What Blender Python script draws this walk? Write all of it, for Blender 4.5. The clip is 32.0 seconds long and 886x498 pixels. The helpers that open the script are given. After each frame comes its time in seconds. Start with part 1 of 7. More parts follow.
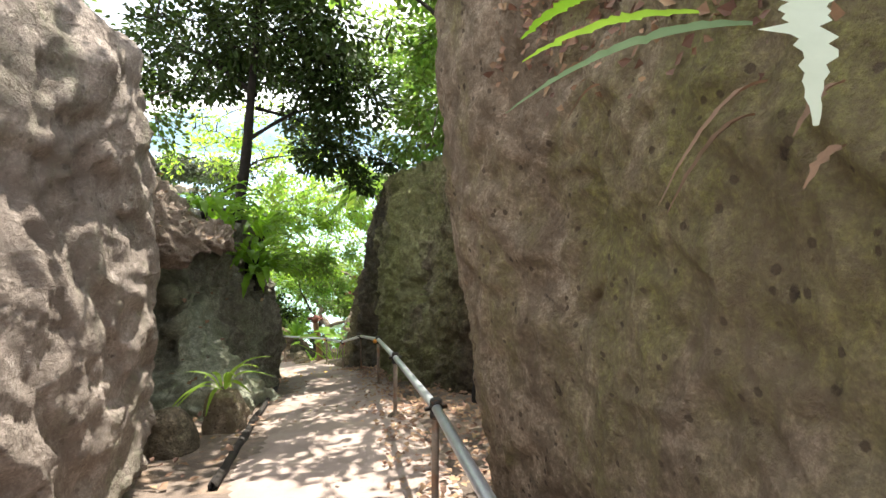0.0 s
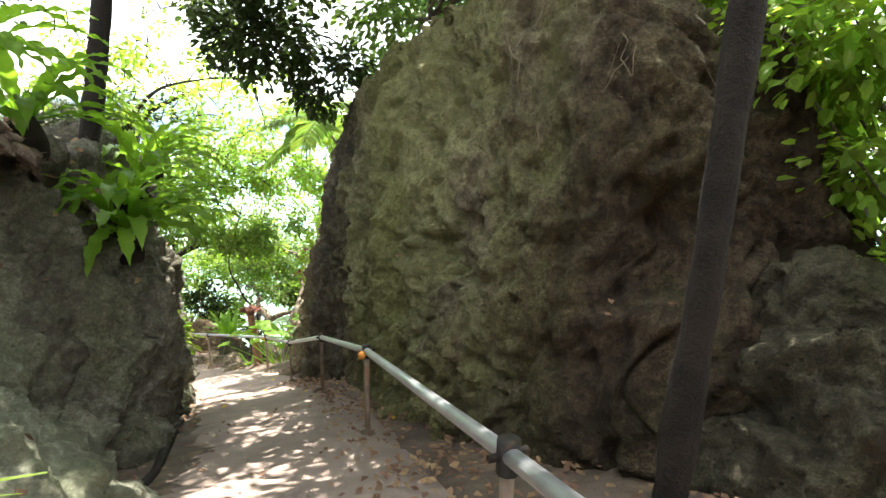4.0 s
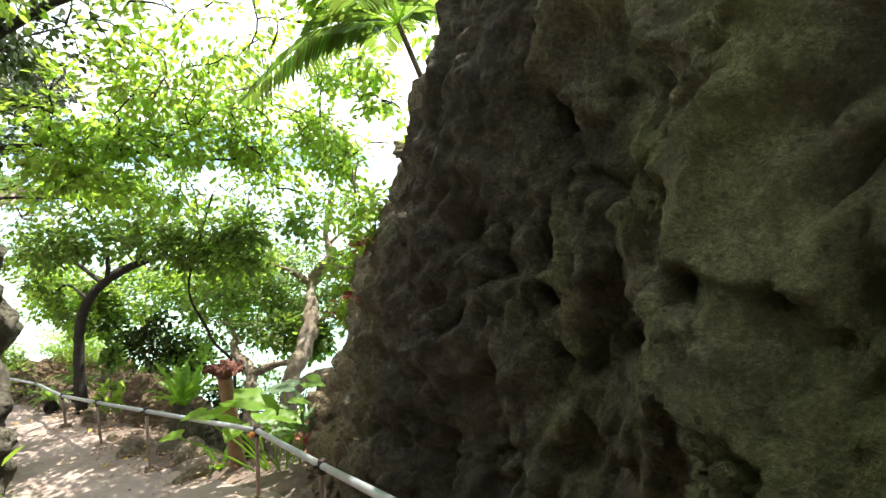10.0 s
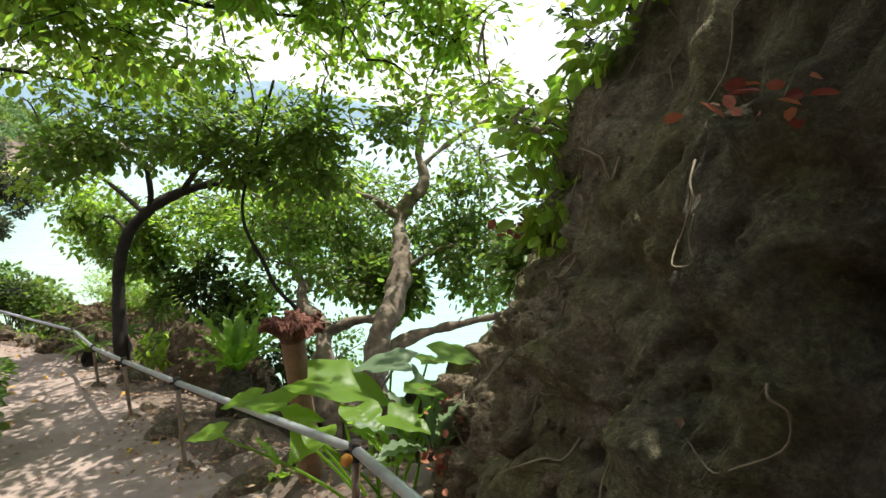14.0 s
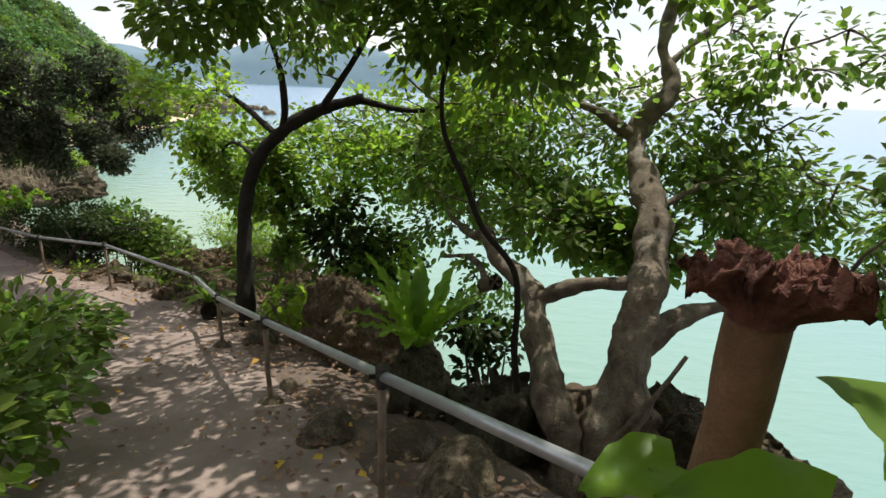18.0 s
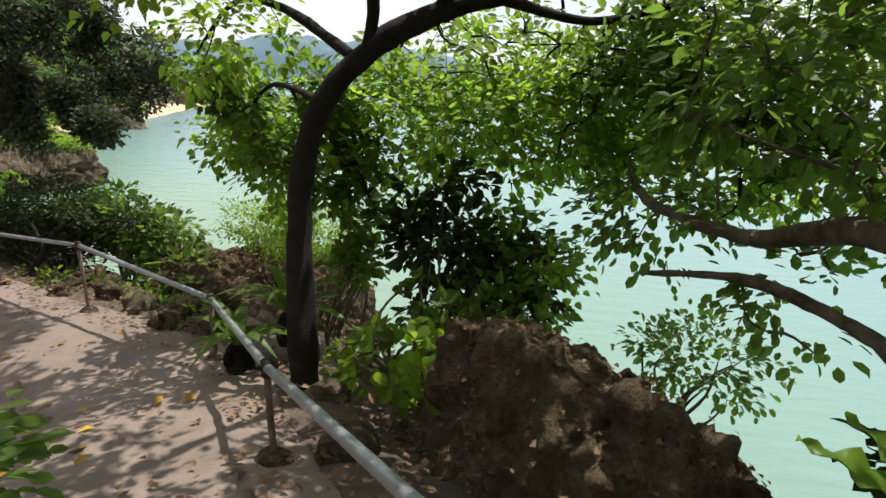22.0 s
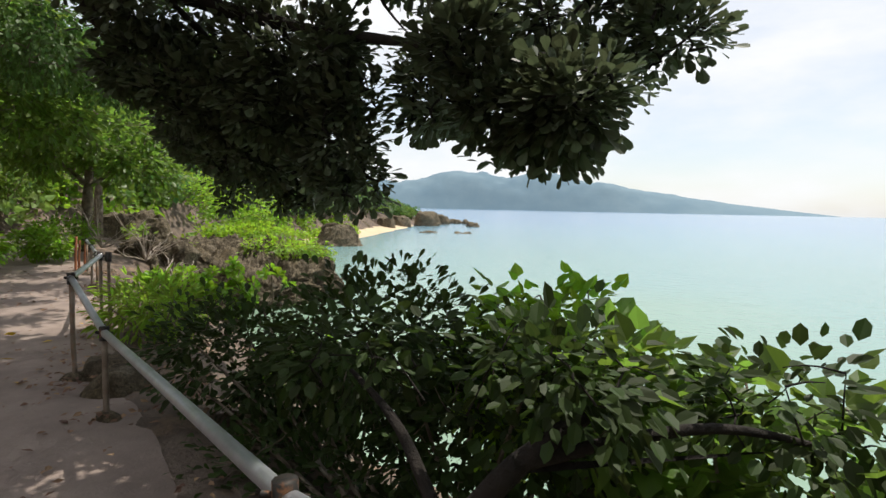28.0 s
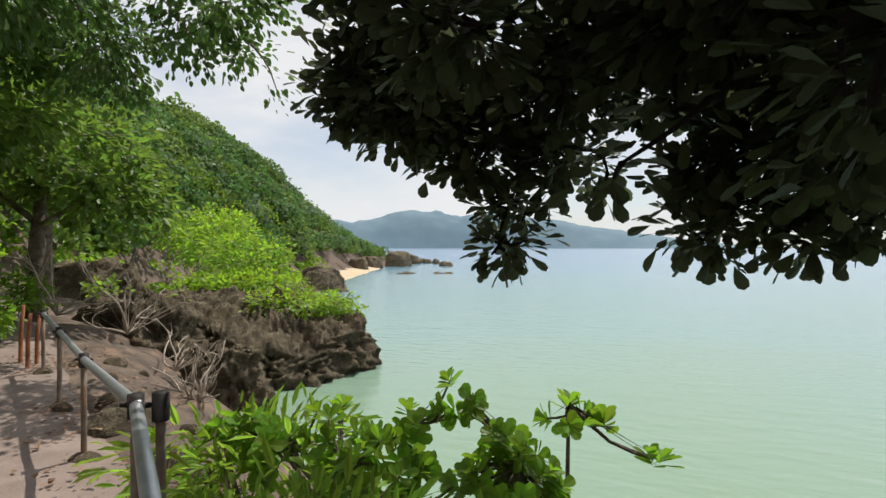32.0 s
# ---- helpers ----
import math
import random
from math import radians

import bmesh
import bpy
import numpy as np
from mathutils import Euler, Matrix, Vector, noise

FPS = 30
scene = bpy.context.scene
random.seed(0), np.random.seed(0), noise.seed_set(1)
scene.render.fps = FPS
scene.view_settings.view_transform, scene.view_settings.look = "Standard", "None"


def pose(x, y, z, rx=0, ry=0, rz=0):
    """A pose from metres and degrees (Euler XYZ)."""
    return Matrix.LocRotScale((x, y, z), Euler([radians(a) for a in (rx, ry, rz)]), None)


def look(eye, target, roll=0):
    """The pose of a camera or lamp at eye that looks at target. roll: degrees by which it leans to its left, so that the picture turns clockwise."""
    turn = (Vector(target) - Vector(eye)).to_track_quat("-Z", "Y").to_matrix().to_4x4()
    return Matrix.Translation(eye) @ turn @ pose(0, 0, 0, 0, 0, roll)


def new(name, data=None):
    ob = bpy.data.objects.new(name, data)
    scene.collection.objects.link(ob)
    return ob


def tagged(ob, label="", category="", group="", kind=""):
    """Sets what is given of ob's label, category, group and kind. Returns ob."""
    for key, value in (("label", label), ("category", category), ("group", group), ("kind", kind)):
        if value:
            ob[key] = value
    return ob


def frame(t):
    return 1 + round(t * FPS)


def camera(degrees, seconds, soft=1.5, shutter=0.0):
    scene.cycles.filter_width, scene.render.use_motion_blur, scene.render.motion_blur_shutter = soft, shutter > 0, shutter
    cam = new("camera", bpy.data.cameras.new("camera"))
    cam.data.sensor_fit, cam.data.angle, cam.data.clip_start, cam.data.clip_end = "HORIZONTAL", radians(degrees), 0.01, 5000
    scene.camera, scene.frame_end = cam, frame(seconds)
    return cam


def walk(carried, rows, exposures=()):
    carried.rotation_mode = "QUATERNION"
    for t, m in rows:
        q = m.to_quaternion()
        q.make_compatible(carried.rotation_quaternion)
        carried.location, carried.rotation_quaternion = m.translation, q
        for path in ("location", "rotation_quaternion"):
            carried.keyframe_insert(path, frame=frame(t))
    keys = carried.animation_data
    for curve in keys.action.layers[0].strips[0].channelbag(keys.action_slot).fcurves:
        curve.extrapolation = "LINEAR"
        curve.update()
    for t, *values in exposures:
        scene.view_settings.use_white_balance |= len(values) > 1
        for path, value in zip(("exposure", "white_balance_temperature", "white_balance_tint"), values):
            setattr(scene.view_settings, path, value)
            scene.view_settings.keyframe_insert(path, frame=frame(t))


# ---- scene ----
# ---------- camera and walk ----------
cam = camera(79.47, 32.0)
PATH = [
    (0, 0, 0, 1.5, 79.85, -0.8, 0),
    (0.5, -0.134, 0.541, 1.402, 78.5, -0.74, -0.44),
    (1, -0.3, 1.013, 1.242, 77.18, -0.7, -1.21),
    (1.5, -0.386, 1.502, 1.079, 76.1, -0.71, -2.15),
    (2, -0.446, 1.943, 0.991, 75.63, -0.75, -3.04),
    (2.5, -0.501, 2.446, 0.811, 75.81, -0.79, -3.94),
    (4.5, -0.851, 4.084, 0.267, 79.14, -1.11, -6.72),
    (5, -0.929, 4.575, 0.154, 79.71, -1.12, -7.33),
    (5.5, -1.096, 5.005, 0.041, 80.23, -1.21, -7.75),
    (6, -1.172, 5.46, -0.124, 80.49, -1.21, -8.12),
    (6.5, -1.298, 5.89, -0.236, 80.71, -1.18, -8.46),
    (7, -1.42, 6.419, -0.336, 80.9, -1.28, -8.81),
    (7.5, -1.539, 6.922, -0.44, 81, -1.28, -8.71),
    (8, -1.631, 7.38, -0.546, 81.15, -1.27, -8.71),
    (8.5, -1.722, 7.84, -0.654, 81.33, -1.34, -8.79),
    (9, -1.899, 8.228, -0.75, 81.43, -1.4, -8.86),
    (9.5, -2.04, 8.588, -0.899, 81.49, -1.45, -8.86),
    (10, -2.164, 8.906, -0.971, 81.4, -1.51, -8.84),
    (10.5, -2.231, 9.305, -1.134, 81.16, -1.54, -8.59),
    (11, -2.324, 9.646, -1.269, 80.84, -1.58, -8),
    (11.5, -2.422, 10.054, -1.392, 80.47, -1.7, -7.15),
    (12, -2.524, 10.34, -1.499, 80.05, -1.74, -6.19),
    (12.5, -2.556, 10.645, -1.615, 79.46, -1.81, -4.89),
    (13, -2.628, 10.95, -1.733, 78.64, -1.86, -4),
    (13.5, -2.745, 11.319, -1.863, 77.81, -1.88, -3.3),
    (15.5, -3.3, 12.494, -2.33, 75.58, -1.92, -0.63),
    (16, -3.432, 12.744, -2.468, 75.2, -2, 0.66),
    (16.5, -3.666, 12.991, -2.605, 74.77, -2.09, 2.26),
    (17, -3.886, 13.305, -2.731, 74.35, -2.19, 4.05),
    (17.5, -4.181, 13.571, -2.831, 73.9, -2.26, 5.67),
    (18, -4.436, 13.885, -2.961, 73.53, -2.3, 6.88),
    (18.5, -4.681, 14.262, -3.09, 73.09, -2.29, 7.6),
    (19, -4.89, 14.575, -3.206, 72.7, -2.25, 7.83),
    (19.5, -5.124, 14.992, -3.343, 72.4, -2.29, 7.75),
    (20, -5.38, 15.388, -3.408, 72.12, -2.23, 7.61),
    (20.5, -5.658, 15.725, -3.494, 71.92, -2.19, 7.62),
    (21, -5.891, 16.141, -3.61, 71.98, -2.17, 7.63),
    (21.5, -6.122, 16.424, -3.694, 72.32, -2.23, 7.68),
    (22, -6.365, 16.829, -3.814, 72.77, -2.35, 7.83),
    (22.5, -6.654, 17.236, -3.931, 73.54, -2.43, 8.12),
    (23, -6.901, 17.643, -4.088, 74.47, -2.46, 8.88),
    (23.5, -7.321, 18.115, -4.249, 75.7, -2.43, 10.51),
    (24, -7.778, 18.484, -4.379, 77.22, -2.44, 13.06),
    (24.5, -8.249, 18.868, -4.515, 78.94, -2.58, 16.23),
    (25, -8.782, 19.258, -4.666, 80.54, -2.53, 19.23),
    (25.5, -9.397, 19.64, -4.811, 81.81, -2.5, 21.58),
    (26, -10.026, 19.981, -4.889, 82.74, -2.48, 23.04),
    (26.5, -10.71, 20.366, -4.902, 83.36, -2.25, 23.95),
    (28.5, -13.004, 22.304, -5.331, 86.27, -1, 25.53),
    (29, -13.578, 22.546, -5.313, 86.73, -0.84, 25.5),
    (29.5, -14.144, 22.876, -5.345, 87.09, -0.79, 25.23),
    (30, -14.712, 23.141, -5.281, 87.47, -0.64, 24.75),
    (30.5, -15.335, 23.428, -5.286, 88.04, -0.53, 24.09),
    (31, -15.964, 23.775, -5.278, 88.76, -0.38, 23.33),
    (31.5, -16.56, 24.045, -5.275, 89.38, -0.2, 22.06),
    (32, -17.144, 24.44, -5.284, 89.87, -0.04, 20.42),
]
walk(cam, [(t, pose(x, y, z, rx, ry, rz)) for t, x, y, z, rx, ry, rz in PATH],
     exposures=[(0, 2.2), (2.5, 2.45), (5, 2.75), (6, 3.05), (7, 3.25), (8, 2.9), (9, 2.35), (10, 2.05), (11, 1.7), (13.5, 1.3), (16, 0.7), (19, 0.4), (24, 0.35), (26, 0.3), (29, 0.3), (32, 0.05)])

# ---------- world, sun ----------
SUN_DIR = Vector((0.13, 0.38, 0.91)).normalized()
world = bpy.data.worlds.new("sky")
scene.world = world
world.use_nodes = True
wn, wl = world.node_tree.nodes, world.node_tree.links
wn.clear()
w_out, w_bg = wn.new("ShaderNodeOutputWorld"), wn.new("ShaderNodeBackground")
w_sky = wn.new("ShaderNodeTexSky")
w_sky.sky_type, w_sky.sun_disc = "NISHITA", False
w_sky.sun_elevation = math.asin(SUN_DIR.z)
w_sky.sun_rotation = math.atan2(SUN_DIR.x, SUN_DIR.y)
w_co, w_map = wn.new("ShaderNodeTexCoord"), wn.new("ShaderNodeMapping")
w_map.inputs["Scale"].default_value = (1.0, 1.0, 2.6)
w_noise, w_ramp, w_mix = wn.new("ShaderNodeTexNoise"), wn.new("ShaderNodeValToRGB"), wn.new("ShaderNodeMix")
w_noise.inputs["Scale"].default_value, w_noise.inputs["Detail"].default_value = 2.6, 6
w_noise.inputs["Roughness"].default_value = 0.55
w_ramp.color_ramp.elements[0].position, w_ramp.color_ramp.elements[1].position = 0.36, 0.62
w_ramp.color_ramp.elements[0].color = (0.45, 0.45, 0.45, 1)
w_mix.data_type = "RGBA"
w_mix.inputs["B"].default_value = (7.0, 7.1, 7.25, 1)
w_bg.inputs["Strength"].default_value = 0.115
wl.new(w_co.outputs["Generated"], w_map.inputs["Vector"])
wl.new(w_map.outputs["Vector"], w_noise.inputs["Vector"])
wl.new(w_noise.outputs["Fac"], w_ramp.inputs["Fac"])
wl.new(w_ramp.outputs["Color"], w_mix.inputs["Factor"])
wl.new(w_sky.outputs["Color"], w_mix.inputs["A"])
wl.new(w_mix.outputs["Result"], w_bg.inputs["Color"])
wl.new(w_bg.outputs["Background"], w_out.inputs["Surface"])
sun = new("sun", bpy.data.lights.new("sun", "SUN"))
sun.data.energy, sun.data.angle, sun.data.color = 4.0, radians(0.53), (1.0, 0.95, 0.86)
sun.matrix_basis = look(SUN_DIR * 60, (0, 0, 0))

# ---------- materials ----------
def mat(name, base, dark, rough=0.8, scale=6.0, fine=60.0, bump=0.4, extra=None, extra_scale=1.2, extra_at=(0.5, 0.65), metal=0.0,
        trans=0.0, island=0.0, spec=0.3, bump_dist=0.02):
    """A surface of two mixed colours at two scales, with an optional third (moss, stain) in patches of its own."""
    m = bpy.data.materials.new(name)
    m.use_nodes = True
    n, l = m.node_tree.nodes, m.node_tree.links
    p = n["Principled BSDF"]
    co = n.new("ShaderNodeTexCoord")
    mp = n.new("ShaderNodeMapping")
    l.new(co.outputs["Object"], mp.inputs["Vector"])

    def tex(s, detail=5.0, rough_=0.6):
        t = n.new("ShaderNodeTexNoise")
        t.inputs["Scale"].default_value, t.inputs["Detail"].default_value, t.inputs["Roughness"].default_value = s, detail, rough_
        l.new(mp.outputs["Vector"], t.inputs["Vector"])
        return t

    def ramp(src, a, b):
        r = n.new("ShaderNodeMapRange")
        r.inputs["From Min"].default_value, r.inputs["From Max"].default_value = a, b
        l.new(src, r.inputs["Value"])
        return r.outputs["Result"]

    def mix(fac, a, b):
        x = n.new("ShaderNodeMix")
        x.data_type = "RGBA"
        for key, v in (("Factor", fac), ("A", a), ("B", b)):
            if isinstance(v, (tuple, float, int)):
                x.inputs[key].default_value = (*v, 1) if isinstance(v, tuple) else v
            else:
                l.new(v, x.inputs[key])
        return x.outputs["Result"]

    big, small = tex(scale), tex(fine, 4.0, 0.7)
    col = mix(ramp(big.outputs["Fac"], 0.32, 0.68), dark, base)
    col = mix(ramp(small.outputs["Fac"], 0.35, 0.75), mix(0.35, col, dark), col)
    if extra:
        col = mix(ramp(tex(extra_scale, 6.0, 0.65).outputs["Fac"], *extra_at), col, extra)
    if island:
        g = n.new("ShaderNodeNewGeometry")
        hsv = n.new("ShaderNodeHueSaturation")
        l.new(col, hsv.inputs["Color"])
        vr = n.new("ShaderNodeMapRange")
        vr.inputs["To Min"].default_value, vr.inputs["To Max"].default_value = 1 - island, 1 + island
        l.new(g.outputs["Random Per Island"], vr.inputs["Value"])
        l.new(vr.outputs["Result"], hsv.inputs["Value"])
        hr = n.new("ShaderNodeMapRange")
        hr.inputs["To Min"].default_value, hr.inputs["To Max"].default_value = 0.48, 0.515
        l.new(g.outputs["Random Per Island"], hr.inputs["Value"])
        l.new(hr.outputs["Result"], hsv.inputs["Hue"])
        col = hsv.outputs["Color"]
    l.new(col, p.inputs["Base Color"])
    p.inputs["Roughness"].default_value = rough
    p.inputs["Metallic"].default_value = metal
    p.inputs["Specular IOR Level"].default_value = spec
    if bump:
        b = n.new("ShaderNodeBump")
        b.inputs["Strength"].default_value, b.inputs["Distance"].default_value = bump, bump_dist
        add = n.new("ShaderNodeMath")
        add.operation = "ADD"
        l.new(big.outputs["Fac"], add.inputs[0])
        l.new(small.outputs["Fac"], add.inputs[1])
        h = add.outputs[0]
        l.new(h, b.inputs["Height"])
        l.new(b.outputs["Normal"], p.inputs["Normal"])
    if trans:
        out = n["Material Output"]
        tr, ms = n.new("ShaderNodeBsdfTranslucent"), n.new("ShaderNodeMixShader")
        tint = n.new("ShaderNodeHueSaturation")
        tint.inputs["Hue"].default_value, tint.inputs["Saturation"].default_value, tint.inputs["Value"].default_value = 0.497, 1.08, 1.75
        l.new(col, tint.inputs["Color"])
        l.new(tint.outputs["Color"], tr.inputs["Color"])
        ms.inputs["Fac"].default_value = trans
        l.new(p.outputs["BSDF"], ms.inputs[1])
        l.new(tr.outputs["BSDF"], ms.inputs[2])
        l.new(ms.outputs["Shader"], out.inputs["Surface"])
    return m


def rock_mat(name, base, dark, moss, moss_at=(0.5, 0.68), streak=1.0, tone_zones=(), pit=1.0, relief=1.0, pale=None):
    """Weathered limestone: mottled at three scales, drip streaks, moss in patches, solution holes darkened inside; each
    zone:
    a colour pair that takes over along y between four values, with a ragged border, and how much moss it leaves."""
    m = bpy.data.materials.new(name)
    m.use_nodes = True
    n, l = m.node_tree.nodes, m.node_tree.links
    p = n["Principled BSDF"]
    co = n.new("ShaderNodeTexCoord")
    warp_n = n.new("ShaderNodeTexNoise")
    warp_n.inputs["Scale"].default_value, warp_n.inputs["Detail"].default_value = 2.2, 4
    l.new(co.outputs["Object"], warp_n.inputs["Vector"])
    warp = n.new("ShaderNodeVectorMath")
    warp.operation = "MULTIPLY_ADD"
    warp.inputs[1].default_value = (0.35, 0.35, 0.35)
    l.new(warp_n.outputs["Color"], warp.inputs[0])
    l.new(co.outputs["Object"], warp.inputs[2])

    def squashed(k):
        mp = n.new("ShaderNodeMapping")
        mp.inputs["Scale"].default_value = (1, 1, k)
        l.new(warp.outputs["Vector"], mp.inputs["Vector"])
        return mp.outputs["Vector"]

    def tex(scale, detail=8.0, rough=0.62, vec=None):
        t = n.new("ShaderNodeTexNoise")
        t.inputs["Scale"].default_value, t.inputs["Detail"].default_value, t.inputs["Roughness"].default_value = scale, detail, rough
        l.new(vec or warp.outputs["Vector"], t.inputs["Vector"])
        return t.outputs["Fac"]

    def ramp(src, a, b, lo=0.0, hi=1.0):
        r = n.new("ShaderNodeMapRange")
        r.inputs["From Min"].default_value, r.inputs["From Max"].default_value = a, b
        r.inputs["To Min"].default_value, r.inputs["To Max"].default_value = lo, hi
        l.new(src, r.inputs["Value"])
        return r.outputs["Result"]

    def mix(fac, a, b, kind="MIX"):
        x = n.new("ShaderNodeMix")
        x.data_type, x.blend_type = "RGBA", kind
        for key, v in (("Factor", fac), ("A", a), ("B", b)):
            if isinstance(v, (tuple, float, int)):
                x.inputs[key].default_value = (*v, 1) if isinstance(v, tuple) else v
            else:
                l.new(v, x.inputs[key])
        return x.outputs["Result"]

    def calc(op, a, b, c=None):
        k = n.new("ShaderNodeMath")
        k.operation = op
        for j, v in enumerate((a, b, c)):
            if isinstance(v, (float, int)):
                k.inputs[j].default_value = v
            elif v is not None:
                l.new(v, k.inputs[j])
        return k.outputs[0]

    raw = co.outputs["Object"]
    big, mid, small = tex(1.3), tex(4.5, 9), tex(26, 7, 0.72, raw)
    drip = tex(2.6, 7, 0.6, squashed(0.22))
    grit = tex(9.0, 8, 0.7, raw)
    lo, hi, grown = dark, base, 1.0
    sep = n.new("ShaderNodeSeparateXYZ")
    l.new(co.outputs["Object"], sep.inputs[0])
    # the great rock's two dark zones carry its shade in their colours
    for pair, at, left in tone_zones:
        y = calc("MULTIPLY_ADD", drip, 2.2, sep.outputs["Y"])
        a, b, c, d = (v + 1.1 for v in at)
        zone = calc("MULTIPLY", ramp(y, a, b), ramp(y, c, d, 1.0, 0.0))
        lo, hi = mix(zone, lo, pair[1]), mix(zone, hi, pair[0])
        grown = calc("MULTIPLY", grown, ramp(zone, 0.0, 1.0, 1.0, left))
    col = mix(ramp(calc("MULTIPLY_ADD", grit, 0.5, big), 0.62, 0.84), mix(0.35, lo, hi), hi)
    col = mix(ramp(grit, 0.45, 0.55), mix(0.5, lo, col), col)
    col = mix(ramp(mid, 0.54, 0.66, 0.0, 0.75), col, lo)
    col = mix(ramp(drip, 0.52, 0.70, 0.0, 0.55 * streak), col, lo)
    if pale:
        col = mix(calc("MULTIPLY", grown, ramp(tex(3.4, 9, 0.66), 0.58, 0.70, 0.0, 0.8)), col, pale)
    col = mix(calc("MULTIPLY", grown, ramp(tex(1.1, 9, 0.68, squashed(0.38)), *moss_at)), col, mix(ramp(small, 0.35, 0.65), tuple(0.55 * v for v in moss), moss))
    col = mix(ramp(small, 0.38, 0.60), mix(0.5, col, lo), col)
    vo = n.new("ShaderNodeTexVoronoi")
    vo.inputs["Scale"].default_value = 7.5
    l.new(warp.outputs["Vector"], vo.inputs["Vector"])
    sep_v = n.new("ShaderNodeSeparateColor")
    l.new(vo.outputs["Color"], sep_v.inputs[0])
    hole = calc("MULTIPLY", ramp(calc("MULTIPLY_ADD", grit, 0.9, vo.outputs["Distance"]), 0.47, 0.54, 1.0, 0.0), ramp(sep_v.outputs[0], 0.55, 0.6))
    # holes and specks get inner shade as dark colour, besides their bump
    col = mix(calc("MULTIPLY", hole, 0.85 * pit), col, tuple(0.35 * v for v in dark))
    vs = n.new("ShaderNodeTexVoronoi")
    vs.inputs["Scale"].default_value = 19.0
    l.new(raw, vs.inputs["Vector"])
    sep_s = n.new("ShaderNodeSeparateColor")
    l.new(vs.outputs["Color"], sep_s.inputs[0])
    speck = calc("MULTIPLY", ramp(calc("MULTIPLY_ADD", small, 0.4, vs.outputs["Distance"]), 0.38, 0.45, 1.0, 0.0), ramp(sep_s.outputs[1], 0.62, 0.66))
    col = mix(calc("MULTIPLY", speck, 0.7 * pit), col, tuple(0.5 * v for v in dark))
    col = mix(ramp(tex(70, 5, 0.72, raw), 0.42, 0.60), mix(0.5, col, lo), col)
    l.new(col, p.inputs["Base Color"])
    p.inputs["Roughness"].default_value = 0.93
    p.inputs["Specular IOR Level"].default_value = 0.18
    ridge = calc("ABSOLUTE", calc("SUBTRACT", tex(11.0, 8, 0.7, raw), 0.5), 0.0)
    h = calc("MULTIPLY_ADD", mid, 0.20 * relief, calc("MULTIPLY_ADD", grit, 0.16 * relief, calc("MULTIPLY", small, 0.10 * relief)))
    h = calc("MULTIPLY_ADD", ridge, -0.22 * relief, h)
    h = calc("MULTIPLY_ADD", drip, 0.16 * streak * relief, h)
    h = calc("MULTIPLY_ADD", hole, -0.08 * pit, h)
    h = calc("MULTIPLY_ADD", speck, -0.02 * pit, h)
    bump = n.new("ShaderNodeBump")
    bump.inputs["Strength"].default_value, bump.inputs["Distance"].default_value = 0.85, 0.55
    l.new(h, bump.inputs["Height"])
    l.new(bump.outputs["Normal"], p.inputs["Normal"])
    return m


M_ROCK_PALE = rock_mat("pale pinkish limestone", (0.50, 0.42, 0.36), (0.21, 0.17, 0.14), (0.19, 0.22, 0.12), (0.53, 0.68), 0.7, pale=(0.58, 0.50, 0.44), pit=0.8)
M_ROCK_LEDGE = rock_mat("brown pink ledge limestone", (0.42, 0.33, 0.26), (0.14, 0.105, 0.08), (0.14, 0.15, 0.08), (0.60, 0.75), 0.5, pale=(0.48, 0.39, 0.32))
M_ROCK_BROWN = rock_mat("mossy brown limestone", (0.52, 0.41, 0.295), (0.14, 0.105, 0.07), (0.29, 0.275, 0.10), (0.47, 0.60), 1.0, pale=(0.56, 0.47, 0.35), pit=1.2)
# First zone lichen; second paints the recess shade; third is brown, darkened for shade.
M_ROCK_DARK = rock_mat("dark mossy limestone with shade painted by zone", (0.46, 0.405, 0.29), (0.105, 0.085, 0.058), (0.33, 0.335, 0.13), (0.44, 0.60), 1.2,
                       tone_zones=[(((0.42, 0.41, 0.20), (0.13, 0.125, 0.06)), (6.9, 7.6, 10.0, 10.7), 1.0), (((0.17, 0.15, 0.105), (0.04, 0.034, 0.026)), (10.7, 11.4, 12.6, 13.4), 0.1), (((0.17, 0.125, 0.08), (0.03, 0.022, 0.016)), (-4.0, -3.0, 6.7, 7.4), 0.3)], pit=0.8, pale=(0.42, 0.38, 0.25))
M_ROCK_FOOT = rock_mat("dark damp limestone", (0.20, 0.18, 0.12), (0.04, 0.034, 0.024), (0.13, 0.14, 0.045), (0.50, 0.68), 0.8)
M_ROCK_REEF = rock_mat("deeply pitted tan reef rock", (0.48, 0.39, 0.26), (0.10, 0.08, 0.05), (0.25, 0.27, 0.09), (0.54, 0.70), 0.6, pale=(0.58, 0.50, 0.37), pit=1.0, relief=1.3)
M_ROCK_GREY = rock_mat("weathered grey brown reef rock", (0.36, 0.29, 0.195), (0.06, 0.048, 0.034), (0.24, 0.18, 0.10), (0.52, 0.70), 0.7, pale=(0.42, 0.36, 0.28))
# Darker, browner colours take over beyond about y 7.
M_ROCK_MOSS = rock_mat("grey green mossy limestone", (0.56, 0.56, 0.43), (0.17, 0.175, 0.125), (0.36, 0.40, 0.23), (0.50, 0.66), 0.5, pale=(0.62, 0.64, 0.52), pit=0.7,
                       tone_zones=[(((0.36, 0.335, 0.26), (0.09, 0.08, 0.06)), (6.7, 7.3, 30.0, 31.0), 0.8)])
M_PATH = mat("trodden reddish concrete path", (0.32, 0.252, 0.215), (0.195, 0.15, 0.128), 0.88, 2.2, 40, 0.5, (0.24, 0.185, 0.15), 0.8, (0.5, 0.8), bump_dist=0.015)
